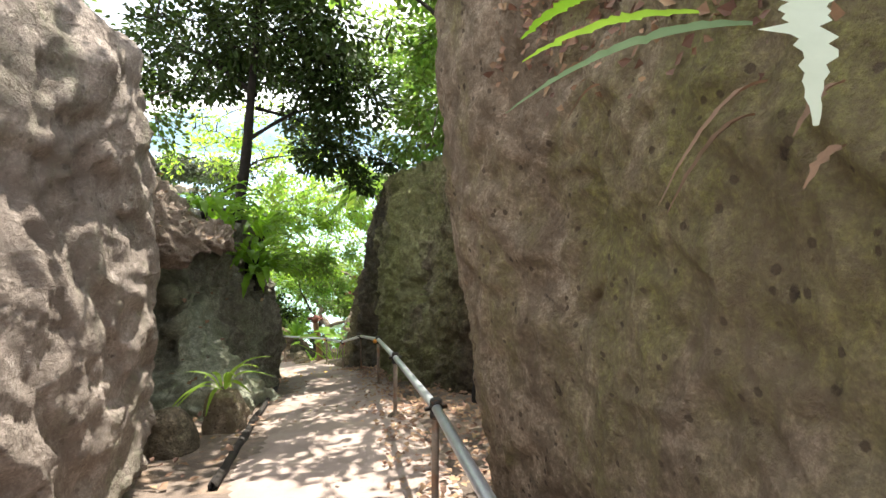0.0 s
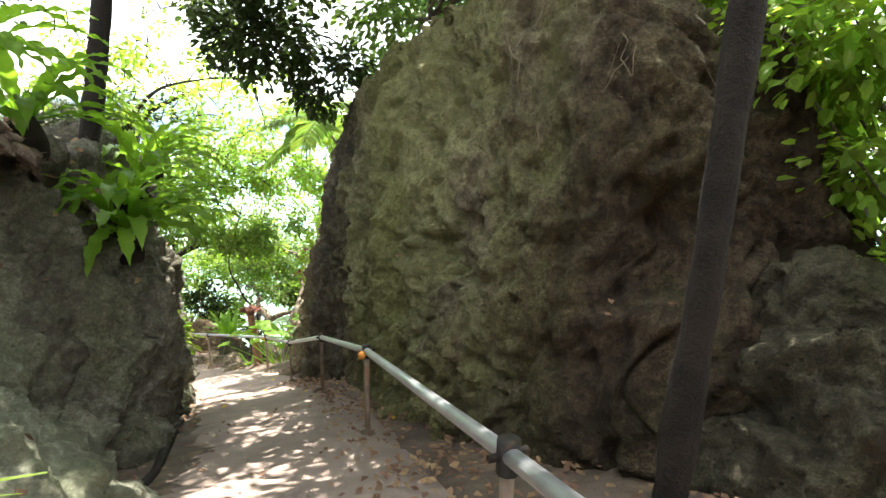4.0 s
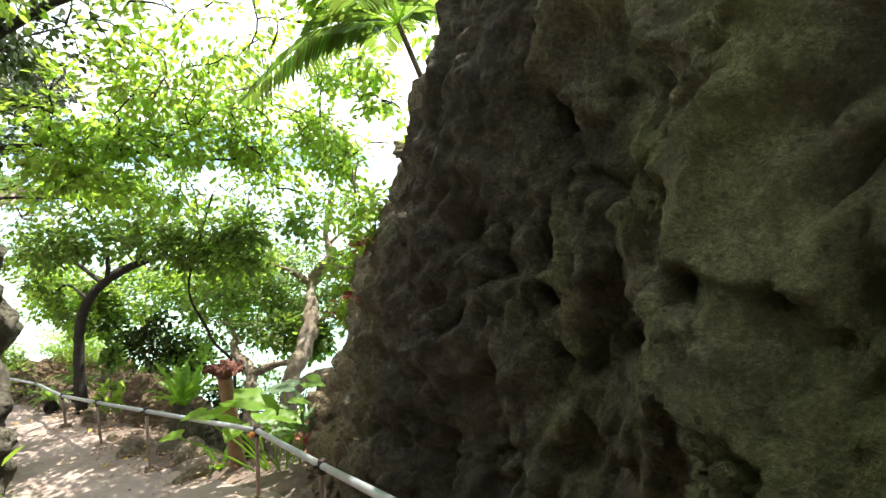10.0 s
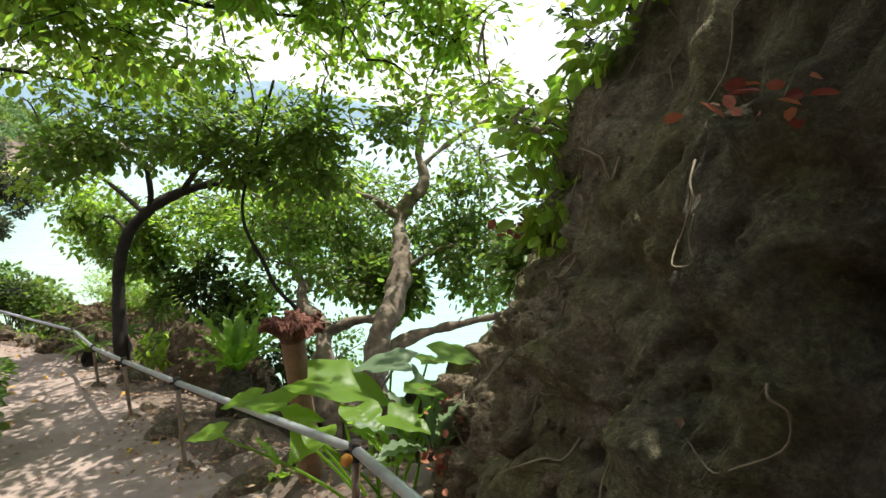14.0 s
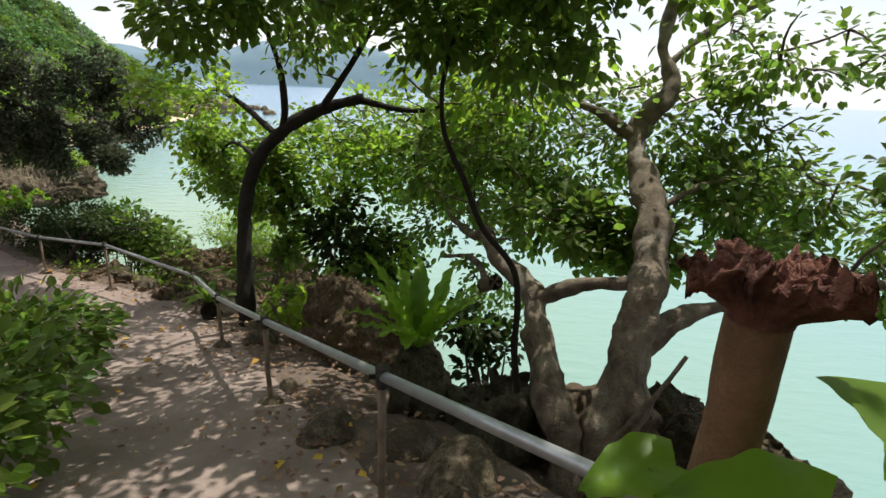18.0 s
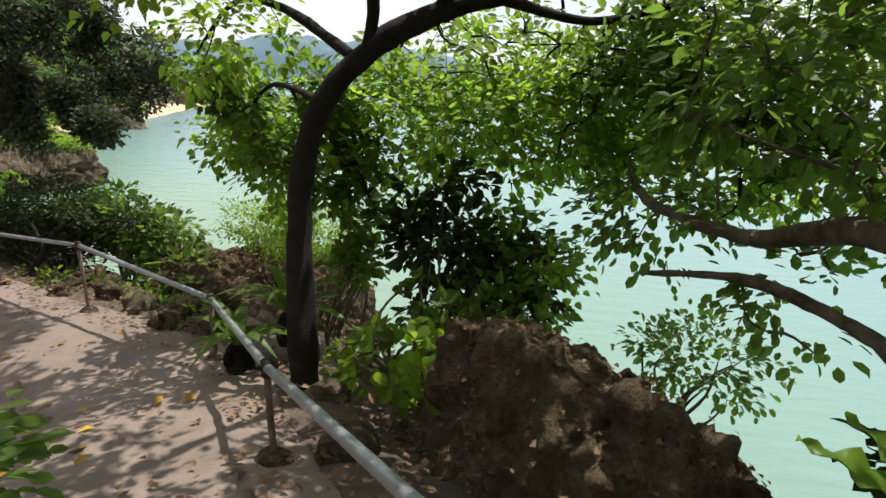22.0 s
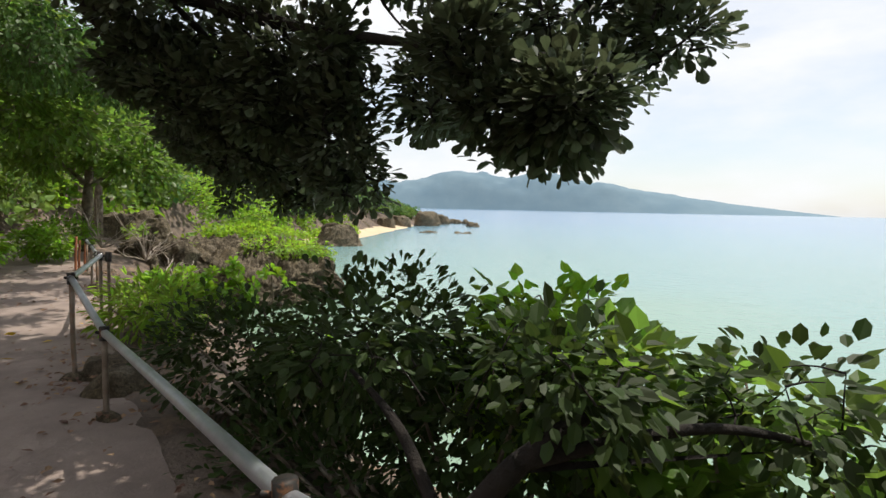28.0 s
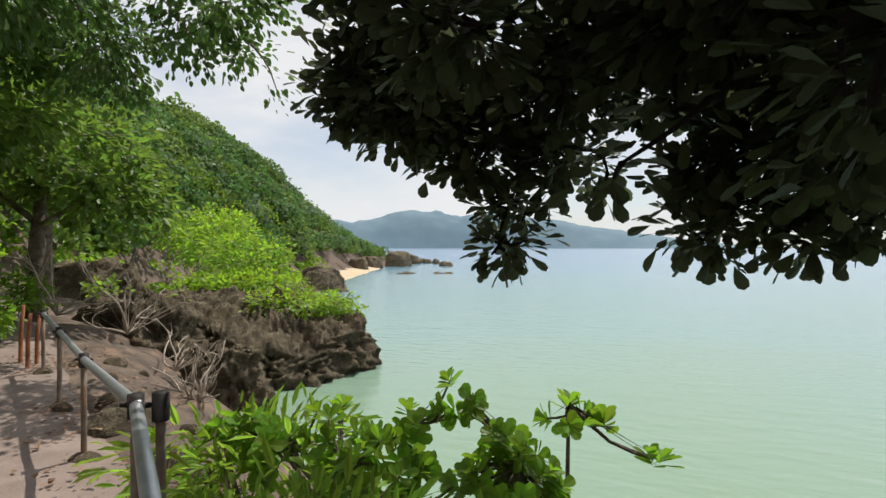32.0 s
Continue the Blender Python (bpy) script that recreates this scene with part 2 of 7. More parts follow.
M_SOIL = mat("leaf-strewn soil", (0.195, 0.15, 0.12), (0.085, 0.064, 0.05), 0.95, 3.0, 30, 0.8, (0.25, 0.17, 0.115), 2.5, (0.52, 0.7), bump_dist=0.03)
M_SAND = mat("pale beach sand", (0.62, 0.50, 0.34), (0.50, 0.39, 0.26), 0.95, 0.4, 12, 0.3)
M_PIPE = mat("galvanised steel pipe", (0.58, 0.59, 0.62), (0.40, 0.41, 0.43), 0.38, 9, 90, 0.1, (0.30, 0.22, 0.15), 7, (0.66, 0.8), metal=0.75, bump_dist=0.002)
M_POST = mat("dull rusty steel post", (0.30, 0.25, 0.20), (0.14, 0.10, 0.07), 0.65, 8, 80, 0.3, (0.25, 0.12, 0.06), 6, (0.5, 0.7), metal=0.3, bump_dist=0.003)
M_CLAMP = mat("dark iron clamp", (0.05, 0.045, 0.04), (0.02, 0.018, 0.016), 0.6, 12, 90, 0.3, (0.16, 0.07, 0.03), 20, (0.55, 0.7), metal=0.5, bump_dist=0.003)
M_CAP = mat("orange plastic end cap", (0.65, 0.28, 0.04), (0.40, 0.16, 0.03), 0.5, 10, 80, 0.1)
M_BARK = mat("grey brown bark", (0.29, 0.235, 0.17), (0.08, 0.06, 0.045), 0.9, 7, 45, 1.0, (0.30, 0.27, 0.22), 3.0, (0.55, 0.7), bump_dist=0.02)
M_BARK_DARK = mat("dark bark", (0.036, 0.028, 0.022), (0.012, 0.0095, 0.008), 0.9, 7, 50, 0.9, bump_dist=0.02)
M_DEAD = mat("bleached dead wood", (0.56, 0.48, 0.40), (0.32, 0.26, 0.21), 0.85, 8, 60, 0.5, bump_dist=0.01)
M_STUMP = mat("brown stump wood", (0.30, 0.18, 0.10), (0.15, 0.085, 0.05), 0.85, 5, 40, 0.6, bump_dist=0.02)
M_RED = mat("rust red crumbling wood", (0.27, 0.115, 0.08), (0.075, 0.03, 0.022), 0.9, 9, 40, 0.9, bump_dist=0.03)
M_RUST = mat("orange red rusted steel", (0.42, 0.17, 0.07), (0.20, 0.07, 0.035), 0.8, 8, 70, 0.4, bump_dist=0.004)
M_LITTER = mat("dry fallen leaf", (0.29, 0.18, 0.11), (0.14, 0.085, 0.055), 0.8, 8, 60, 0.1, island=0.45, trans=0.15)
M_LITTER_YELLOW = mat("yellow fallen leaf", (0.55, 0.36, 0.05), (0.40, 0.24, 0.04), 0.7, 8, 60, 0.1, island=0.3, trans=0.2)


def leaf_mat(name, base, dark, trans=0.45, rough=0.42, island=0.35, spec=0.35):
    return mat(name, base, dark, rough, 3.0, 25, 0.0, trans=trans, island=island, spec=spec)


M_LEAF_MID = leaf_mat("mid green leaf", (0.142, 0.212, 0.042), (0.088, 0.148, 0.03), 0.55)
M_LEAF_LIGHT = leaf_mat("light green leaf", (0.225, 0.325, 0.055), (0.155, 0.245, 0.04), 0.65)
M_LEAF_DARK = leaf_mat("dark glossy leaf", (0.046, 0.07, 0.018), (0.028, 0.046, 0.013), 0.3, 0.55, 0.35, 0.2)
M_LEAF_BLACK = leaf_mat("thick dark evergreen leaf", (0.085, 0.10, 0.055), (0.055, 0.068, 0.035), 0.25, 0.5, 0.35, 0.25)
M_LEAF_FERN = leaf_mat("fresh fern green", (0.19, 0.32, 0.04), (0.12, 0.22, 0.03), 0.55, 0.4, 0.25)
M_LEAF_LIME = leaf_mat("lime green leaf", (0.24, 0.35, 0.05), (0.16, 0.26, 0.035), 0.55)
M_LEAF_HILL = leaf_mat("hillside foliage", (0.12, 0.215, 0.055), (0.06, 0.125, 0.034), 0.35, 0.6)
M_LEAF_WOOD = leaf_mat("yellowish hillside foliage", (0.20, 0.28, 0.07), (0.125, 0.19, 0.05), 0.4, 0.6)
M_ROOT = mat("pale dry root", (0.30, 0.25, 0.17), (0.13, 0.105, 0.07), 0.9, 8, 60, 0.3, bump_dist=0.005)
M_MOUND = rock_mat("brown litter-covered rock", (0.33, 0.245, 0.155), (0.08, 0.058, 0.038), (0.15, 0.14, 0.06), (0.56, 0.72), 0.4, pale=(0.31, 0.235, 0.15), relief=1.2)
# Near-white colour stands in for sun on the hanging frond.
M_WHITE_LEAF = leaf_mat("pale frond with painted sunlight", (0.55, 0.60, 0.48), (0.42, 0.48, 0.36), 0.4, 0.4, 0.1)
M_LEAF_EAR = leaf_mat("elephant-ear leaf", (0.17, 0.29, 0.035), (0.12, 0.22, 0.025), 0.6, 0.4, 0.15)
M_LEAF_HANG = leaf_mat("small dark hanging leaf", (0.10, 0.165, 0.04), (0.06, 0.11, 0.028), 0.45, 0.5)
M_DEAD_LEAF = mat("rust red dead leaf", (0.34, 0.12, 0.07), (0.18, 0.06, 0.04), 0.8, 8, 60, 0.1, island=0.4, trans=0.2)
M_LEAF_SILVER = leaf_mat("grey green leaf", (0.16, 0.22, 0.12), (0.10, 0.15, 0.08), 0.4, 0.45)


def water_mat():
    m = bpy.data.materials.new("clear green sea water")
    m.use_nodes = True
    n, l = m.node_tree.nodes, m.node_tree.links
    p = n["Principled BSDF"]
    co = n.new("ShaderNodeTexCoord")
    ln = n.new("ShaderNodeVectorMath")
    ln.operation = "DISTANCE"
    ln.inputs[1].default_value = (-22, 28, 0)
    l.new(co.outputs["Object"], ln.inputs[0])
    nz = n.new("ShaderNodeTexNoise")
    nz.inputs["Scale"].default_value, nz.inputs["Detail"].default_value = 0.05, 4
    l.new(co.outputs["Object"], nz.inputs["Vector"])
    ma = n.new("ShaderNodeMath")
    ma.operation = "MULTIPLY_ADD"
    ma.inputs[1].default_value = 26
    l.new(nz.outputs["Fac"], ma.inputs[0])
    l.new(ln.outputs["Value"], ma.inputs[2])
    mr = n.new("ShaderNodeMapRange")
    mr.inputs["From Min"].default_value, mr.inputs["From Max"].default_value = 8, 190
    l.new(ma.outputs[0], mr.inputs["Value"])
    cr = n.new("ShaderNodeValToRGB")
    e = cr.color_ramp.elements
    e[0].color, e[1].color = (0.235, 0.315, 0.165, 1), (0.15, 0.26, 0.40, 1)
    mid = cr.color_ramp.elements.new(0.16)
    mid.color = (0.19, 0.315, 0.295, 1)
    mid2 = cr.color_ramp.elements.new(0.45)
    mid2.color = (0.165, 0.29, 0.36, 1)
    l.new(mr.outputs["Result"], cr.inputs["Fac"])
    l.new(cr.outputs["Color"], p.inputs["Base Color"])
    p.inputs["Roughness"].default_value, p.inputs["IOR"].default_value = 0.16, 1.33
    mp = n.new("ShaderNodeMapping")
    mp.inputs["Scale"].default_value = (0.6, 1.6, 1)
    mp.inputs["Rotation"].default_value = (0, 0, 0.35)
    l.new(co.outputs["Object"], mp.inputs["Vector"])
    wv = n.new("ShaderNodeTexNoise")
    wv.inputs["Scale"].default_value, wv.inputs["Detail"].default_value = 1.8, 5
    l.new(mp.outputs["Vector"], wv.inputs["Vector"])
    b = n.new("ShaderNodeBump")
    b.inputs["Strength"].default_value, b.inputs["Distance"].default_value = 0.5, 0.09
    l.new(wv.outputs["Fac"], b.inputs["Height"])
    l.new(b.outputs["Normal"], p.inputs["Normal"])
    return m


M_WATER = water_mat()

# ---------- builders ----------
rng = np.random.default_rng(7)


def lattice(i, j, k, seed):
    h = (i * 374761393 + j * 668265263 + k * 2147483647 + seed * 1274126177) & 0xFFFFFFFF
    h = ((h ^ (h >> 13)) * 1274126177) & 0xFFFFFFFF
    return ((h ^ (h >> 16)) & 0xFFFF) / 32767.5 - 1.0


def vnoise(p, scale=1.0, octaves=4, seed=1, gain=0.5):
    """Smooth value noise of points (n, 3), about -1 to 1."""
    p = np.asarray(p, float) * scale
    total, amp = np.zeros(len(p)), 1.0
    for o in range(octaves):
        q = p * 2.0 ** o + 37.1 * o
        b = np.floor(q).astype(np.int64)
        f = q - b
        f = f * f * (3 - 2 * f)
        v = 0
        for dx in (0, 1):
            for dy in (0, 1):
                for dz in (0, 1):
                    w = np.abs(1 - dx - f[:, 0]) * np.abs(1 - dy - f[:, 1]) * np.abs(1 - dz - f[:, 2])
                    v = v + w * lattice(b[:, 0] + dx, b[:, 1] + dy, b[:, 2] + dz, seed + o)
        total += amp * v
        amp *= gain
    return total


def mesh_from(name, verts, quads, material, smooth=True):
    """A mesh from arrays of vertices (n, 3) and faces (m, k), all of k corners."""
    verts, quads = np.asarray(verts, np.float32), np.asarray(quads, np.int32)
    me = bpy.data.meshes.new(name)
    k = quads.shape[1]
    me.vertices.add(len(verts))
    me.vertices.foreach_set("co", verts.ravel())
    me.loops.add(quads.size)
    me.loops.foreach_set("vertex_index", quads.ravel())
    me.polygons.add(len(quads))
    me.polygons.foreach_set("loop_start", np.arange(len(quads), dtype=np.int32) * k)
    me.polygons.foreach_set("use_smooth", np.full(len(quads), smooth))
    me.materials.append(material)
    me.update(calc_edges=True)
    return me


def part(name, me, parent=None, label=""):
    ob = new(name, me)
    if parent is not None:
        ob.parent = parent
    if label:
        ob["label"] = label
    return ob


LIFT = 0.0  # raises what stands along the later shore


def thing(name, label, category, group="", at=(0, 0, 0)):
    ob = new(name)
    ob.empty_display_size = 0.1
    ob.location = (at[0], at[1], at[2] + LIFT)
    return tagged(ob, label, category, group)


def spline(pts, n, closed=False, at=None):
    """Catmull-Rom through rows of numbers, n samples."""
    p = np.asarray(pts, float)
    m = len(p)
    u = np.linspace(0, m if closed else m - 1, n, endpoint=not closed) if at is None else at
    i = np.floor(u).astype(int)
    if not closed:
        i = np.minimum(i, m - 2)
    f = (u - i)[:, None]
    idx = (lambda k: p[k % m]) if closed else (lambda k: p[np.clip(k, 0, m - 1)])
    a, b, c, d = idx(i - 1), idx(i), idx(i + 1), idx(i + 2)
    return 0.5 * (2 * b + (c - a) * f + (2 * a - 5 * b + 4 * c - d) * f ** 2 + (3 * b - a - 3 * c + d) * f ** 3)


def tube_arrays(pts, radii, sides=8, rough=0.0, seed=1, cap=True):
    pts, radii = np.asarray(pts, float), np.asarray(radii, float)
    n = len(pts)
    tan = np.gradient(pts, axis=0)
    tan /= np.linalg.norm(tan, axis=1)[:, None] + 1e-9
    up = np.array([0.31, 0.2, 0.93]) if abs(tan[0, 2]) < 0.9 else np.array([0.94, 0.3, 0.1])
    side = np.cross(tan, up)
    side /= np.linalg.norm(side, axis=1)[:, None] + 1e-9
    nor = np.cross(side, tan)
    a = np.linspace(0, 2 * np.pi, sides, endpoint=False)
    ring = pts[:, None] + radii[:, None, None] * (np.cos(a)[None, :, None] * side[:, None] + np.sin(a)[None, :, None] * nor[:, None])
    v = ring.reshape(-1, 3)
    if rough:
        c = np.repeat(pts, sides, 0)
        v = c + (v - c) * (1 + rough * vnoise(v, 5.0, 3, seed))[:, None]
    i, j = np.meshgrid(np.arange(n - 1), np.arange(sides), indexing="ij")
    q = np.stack([i * sides + j, i * sides + (j + 1) % sides, (i + 1) * sides + (j + 1) % sides, (i + 1) * sides + j], -1).reshape(-1, 4)
    if cap:
        v = np.vstack([v, pts[:1], pts[-1:]])
        j = np.arange(sides)
        q = np.vstack([q, np.stack([np.full(sides, n * sides), (j + 1) % sides, j, np.full(sides, n * sides)], 1)[:, [0, 1, 2, 2]],
                       np.stack([np.full(sides, n * sides + 1), (n - 1) * sides + j, (n - 1) * sides + (j + 1) % sides], 1)[:, [0, 1, 2, 2]]])
        tri = q[-2 * sides:]
        q = q[:-2 * sides]
        return v, q, tri[:, :3]
    return v, q, np.zeros((0, 3), int)


def tubes(name, lines, material, sides=8, rough=0.0, seed=1):
    """One mesh of several tubes; lines: (points, radii)."""
    vs, qs, off = [], [], 0
    for k, (pts, radii) in enumerate(lines):
        v, q, t = tube_arrays(pts, radii, sides, rough, seed + k)
        vs.append(v)
        qs.append(q + off)
        if len(t):
            t2 = np.column_stack([t, t[:, 2]]) + off
            # a cap is a fan of quads, two sides to a face
            fan = np.array([[t2[m][0], t2[m][1], t2[m][2], t2[m + 1][2] if t2[m + 1][1] == t2[m][2] else t2[m + 1][1]] for m in range(0, len(t2) - 1, 2)])
            qs.append(fan)
        off += len(v)
    return mesh_from(name, np.vstack(vs), np.vstack(qs), material)


def limb(pts, r0, r1, n=None):
    """A smooth limb through rows of points: samples and their tapering radii."""
    n = n or 4 * len(pts)
    p = spline(pts, n)
    return p, np.linspace(r0, r1, n)


LEAF_OVAL = (np.array([(0, 0, 0), (0.3, 0.30, 0.07), (0.72, 0.27, 0.05), (1, 0, -0.06), (0.72, -0.27, 0.05), (0.3, -0.30, 0.07)]), np.array([(0, 1, 2, 3), (0, 3, 4, 5)]))
LEAF_ROUND = (np.array([(0, 0, 0), (0.35, 0.17, 0.03), (0.66, 0.29, 0.06), (0.90, 0.23, 0.05), (1, 0, 0), (0.90, -0.23, 0.05), (0.66, -0.29, 0.06), (0.35, -0.17, 0.03), (0.6, 0, 0)]), np.array([(0, 1, 2, 8), (8, 2, 3, 4), (8, 4, 5, 6), (8, 6, 7, 0)]))
LEAF_HEART = (np.array([(0, 0, 0), (0.18, 0.42, 0.06), (0.55, 0.36, 0.05), (1, 0, -0.12), (0.55, -0.36, 0.05), (0.18, -0.42, 0.06)]), np.array([(0, 1, 2, 3), (0, 3, 4, 5)]))
LEAF_LONG = (np.array([(0, 0, 0), (0.3, 0.12, 0.03), (0.7, 0.10, 0.02), (1, 0, -0.12), (0.7, -0.10, 0.02), (0.3, -0.12, 0.03)]), np.array([(0, 1, 2, 3), (0, 3, 4, 5)]))
LEAF_SCRAP = (np.array([(0, -0.3, 0), (0.5, -0.36, 0.1), (1, 0, 0.02), (0.5, 0.36, 0.08)]), np.array([(0, 1, 2, 3)]))


def leaves(name, pos, along, up, size, shape, material):
    """One mesh of many leaves at pos, each pointing along, its face to up."""
    tv, tq = shape
    along = along / (np.linalg.norm(along, axis=1)[:, None] + 1e-9)
    side = np.cross(up, along)
    side /= np.linalg.norm(side, axis=1)[:, None] + 1e-9
    nor = np.cross(along, side)
    size = np.asarray(size)[:, None, None]
    v = pos[:, None] + size * (tv[None, :, :1] * along[:, None] + tv[None, :, 1:2] * side[:, None] + tv[None, :, 2:] * nor[:, None])
    q = tq[None] + (np.arange(len(pos)) * len(tv))[:, None, None]
    return mesh_from(name, v.reshape(-1, 3), q.reshape(-1, tq.shape[1]), material, False)


def unit(n):
    d = rng.normal(size=(n, 3))
    return d / np.linalg.norm(d, axis=1)[:, None]


def in_blobs(blobs, n, shell=0.55):
    """n points in ellipsoids (x, y, z, rx, ry, rz), more of them towards the skin."""
    b = np.asarray(blobs, float)
    w = b[:, 3] * b[:, 4] * b[:, 5]
    k = rng.choice(len(b), n, p=w / w.sum())
    r = rng.uniform(shell ** 3, 1, n) ** (1 / 3)
    r = np.where(rng.random(n) < 0.3, rng.random(n) ** 0.5 * 0.9, r)
    d = unit(n)
    return b[k, :3] + d * r[:, None] * b[k, 3:], d


def crown(name, blobs, clusters, per, leaf, spread, shape, material, parent, limbs=None, twig_mat=None, droop=0.25, gap=None, seed=3, flat=0.8, label="", twig=0.017, thin=-0.22):
    """Leaf clusters in ellipsoids, each on a twig that grows from the nearest limb."""
    c, d = in_blobs(blobs, clusters)
    if gap is not None:
        c_keep = vnoise(c, gap, 2, seed) > thin
        c, d = c[c_keep], d[c_keep]
    n = len(c)
    k = np.repeat(np.arange(n), per)
    off = unit(len(k)) * (rng.random(len(k)) ** 0.6 * spread)[:, None] * np.array([1, 1, flat])
    pos = c[k] + off
    along = off / spread + 0.7 * d[k] + unit(len(k)) * 0.5
    along[:, 2] -= droop
    up = unit(len(k)) * 0.6 + np.array([0, 0, 1.0])
    ob = part(name, leaves(name, pos, along, up, leaf * rng.uniform(0.6, 1.25, len(k)), shape, material), parent, label)
    ob["kind"] = "stuff"
    if limbs is not None:
        nodes = np.vstack([p[len(p) // 4:] for p, r in limbs])
        some = c[:: max(1, n // 300)]
        some = some[np.argsort([np.linalg.norm(nodes - q, axis=1).min() for q in some])]
        lines = []
        for q in some:
            dist = np.linalg.norm(nodes - q, axis=1)
            s = nodes[np.argmin(dist)]
            g = dist.min()
            if 0.05 < g < 3.0:
                m1 = s + (q - s) * 0.5 + rng.normal(size=3) * 0.10 * g + np.array([0, 0, 0.06 * g])
                line = spline([s, m1, q], 6)
                lines.append((line, np.linspace(twig * (0.7 + 0.5 * min(g, 1.5)), twig * 0.35, 6)))
                nodes = np.vstack([nodes, line[2:]])
        if lines:
            tw = part("branching", tubes("branching", lines, twig_mat, 4), parent)
            tw["kind"] = "stuff"
    return ob


def rock_arrays(foot, nu=160, nv=70, rough=0.18, seed=1, dome=0.6, pits=0.05, scale=0.7, drop=1.0, strata=0.0, ribs=0.0, curve=1.3, tall=1.0, crag=0.0, focus=None, carve=()):
    """A boulder from its footprint, a ring of (x, y, z of the foot, z of the top, inward lean of the top).
    focus: the ring's stretch that gets most of the columns; carve: hollows and lumps (x, y, z, radii in the plan and upright, metres outwards)."""
    at = None
    if focus:
        fine = int(nu * 0.78)
        at = np.concatenate([np.linspace(focus[0], focus[1], fine, endpoint=False), np.linspace(focus[1], focus[0] + len(foot), nu - fine, endpoint=False)]) % len(foot)
    f = spline(foot, nu, True, at)
    ctr = f[:, :2].mean(0)
    tan = np.roll(f[:, :2], -1, 0) - np.roll(f[:, :2], 1, 0)
    inw = np.stack([-tan[:, 1], tan[:, 0]], 1)
    inw /= np.linalg.norm(inw, axis=1)[:, None] + 1e-9
    flip = np.sign(((ctr - f[:, :2]) * inw).sum(1).mean())
    inw *= flip
    rows = []
    side_n = int(nv * 0.7)
    swell = min(0.16, 0.2 * np.linalg.norm(f[:, :2] - ctr, axis=1).mean())
    for r in range(side_n):
        h = r / (side_n - 1)
        bulge = swell * (np.sin(np.pi * h) - 0.3)
        xy = f[:, :2] + inw * (f[:, 4] * h ** curve - bulge)[:, None]
        z = f[:, 2] - drop + (f[:, 3] - f[:, 2] + drop) * h
        rows.append(np.column_stack([xy, z]))
    top = rows[-1].copy()
    tc = top.mean(0)
    top_n = nv - side_n
    for r in range(1, top_n + 1):
        g = r / top_n
        k = (1 - g) ** 1.0
        q = tc + (top - tc) * k
        lift = dome * np.sqrt(max(0.0, 1 - (1 - g) ** 2))
        q[:, 2] = top[:, 2] * k + tc[2] * (1 - k) + lift
        rows.append(q)
    v = np.array(rows)
    n_rows = len(rows)
    gu = np.roll(v, -1, 1) - np.roll(v, 1, 1)
    gv = np.gradient(v, axis=0)
    nor = np.cross(gu, gv)
    nor /= np.linalg.norm(nor, axis=2)[:, :, None] + 1e-9
    p, nr = v.reshape(-1, 3), nor.reshape(-1, 3)
    if ((p - p.mean(0)) * nr).sum(1).mean() < 0:
        nr = -nr
    warp = np.stack([vnoise(p, 0.8, 3, seed + 20 + a) for a in range(3)], 1) * 0.25
    q = p + warp
    q = q * np.array([1, 1, tall])
    ridge = 1 - np.abs(vnoise(q, 1.1, 4, seed + 3))
    d = rough * vnoise(q, scale, 3, seed) + rough * 0.55 * (ridge ** 2 - 0.6) + rough * 0.22 * vnoise(q, 4.0, 4, seed + 4, 0.6)
    d -= pits * 1.5 * np.clip((vnoise(q * np.array([1, 1, 1.6]), 2.1, 3, seed + 9) - 0.30) * 5, 0, 1)
    d -= pits * 0.7 * np.clip((vnoise(q, 6.5, 2, seed + 10) - 0.34) * 6, 0, 1)
    d -= pits * 1.2 * np.clip(1 - np.abs(vnoise(q, 0.9, 4, seed + 12)) * 14, 0, 1)
    q = q / np.array([1, 1, tall])
    if strata:
        d += strata * vnoise(q * np.array([0.4, 0.4, 2.2]), 1.2, 3, seed + 5)
    if ribs:
        d += ribs * vnoise(q * np.array([1.6, 1.6, 0.28]), 1.6, 3, seed + 6)
    if crag:
        edge = 1 - np.abs(vnoise(q + 3.0, 2.3, 4, seed + 14, 0.6))
        d += crag * (edge ** 3 - 0.45) + crag * 0.7 * vnoise(q, 6.0, 3, seed + 15, 0.62)
        d -= crag * 1.3 * np.clip((vnoise(q, 3.2, 3, seed + 16, 0.6) - 0.28) * 4, 0, 1)
    for cx, cy, cz, flat_r, high_r, out in carve:
        w = (((q - np.array([cx, cy, cz])) / np.array([flat_r, flat_r, high_r])) ** 2).sum(1)
        d += out * np.exp(-w * 1.4)
    p = p + nr * d[:, None]
    i, j = np.meshgrid(np.arange(n_rows - 1), np.arange(nu), indexing="ij")
    qd = np.stack([i * nu + j, i * nu + (j + 1) % nu, (i + 1) * nu + (j + 1) % nu, (i + 1) * nu + j], -1).reshape(-1, 4)
    if flip < 0:
        qd = qd[:, ::-1]
    return p, qd


def boulder(name, foot, material, label, category="rock", group="", **kw):
    v, q = rock_arrays(foot, **kw)
    ob = new(name, mesh_from(name, v, q, material))
    ob.location.z = LIFT
    return tagged(ob, label, category, group)


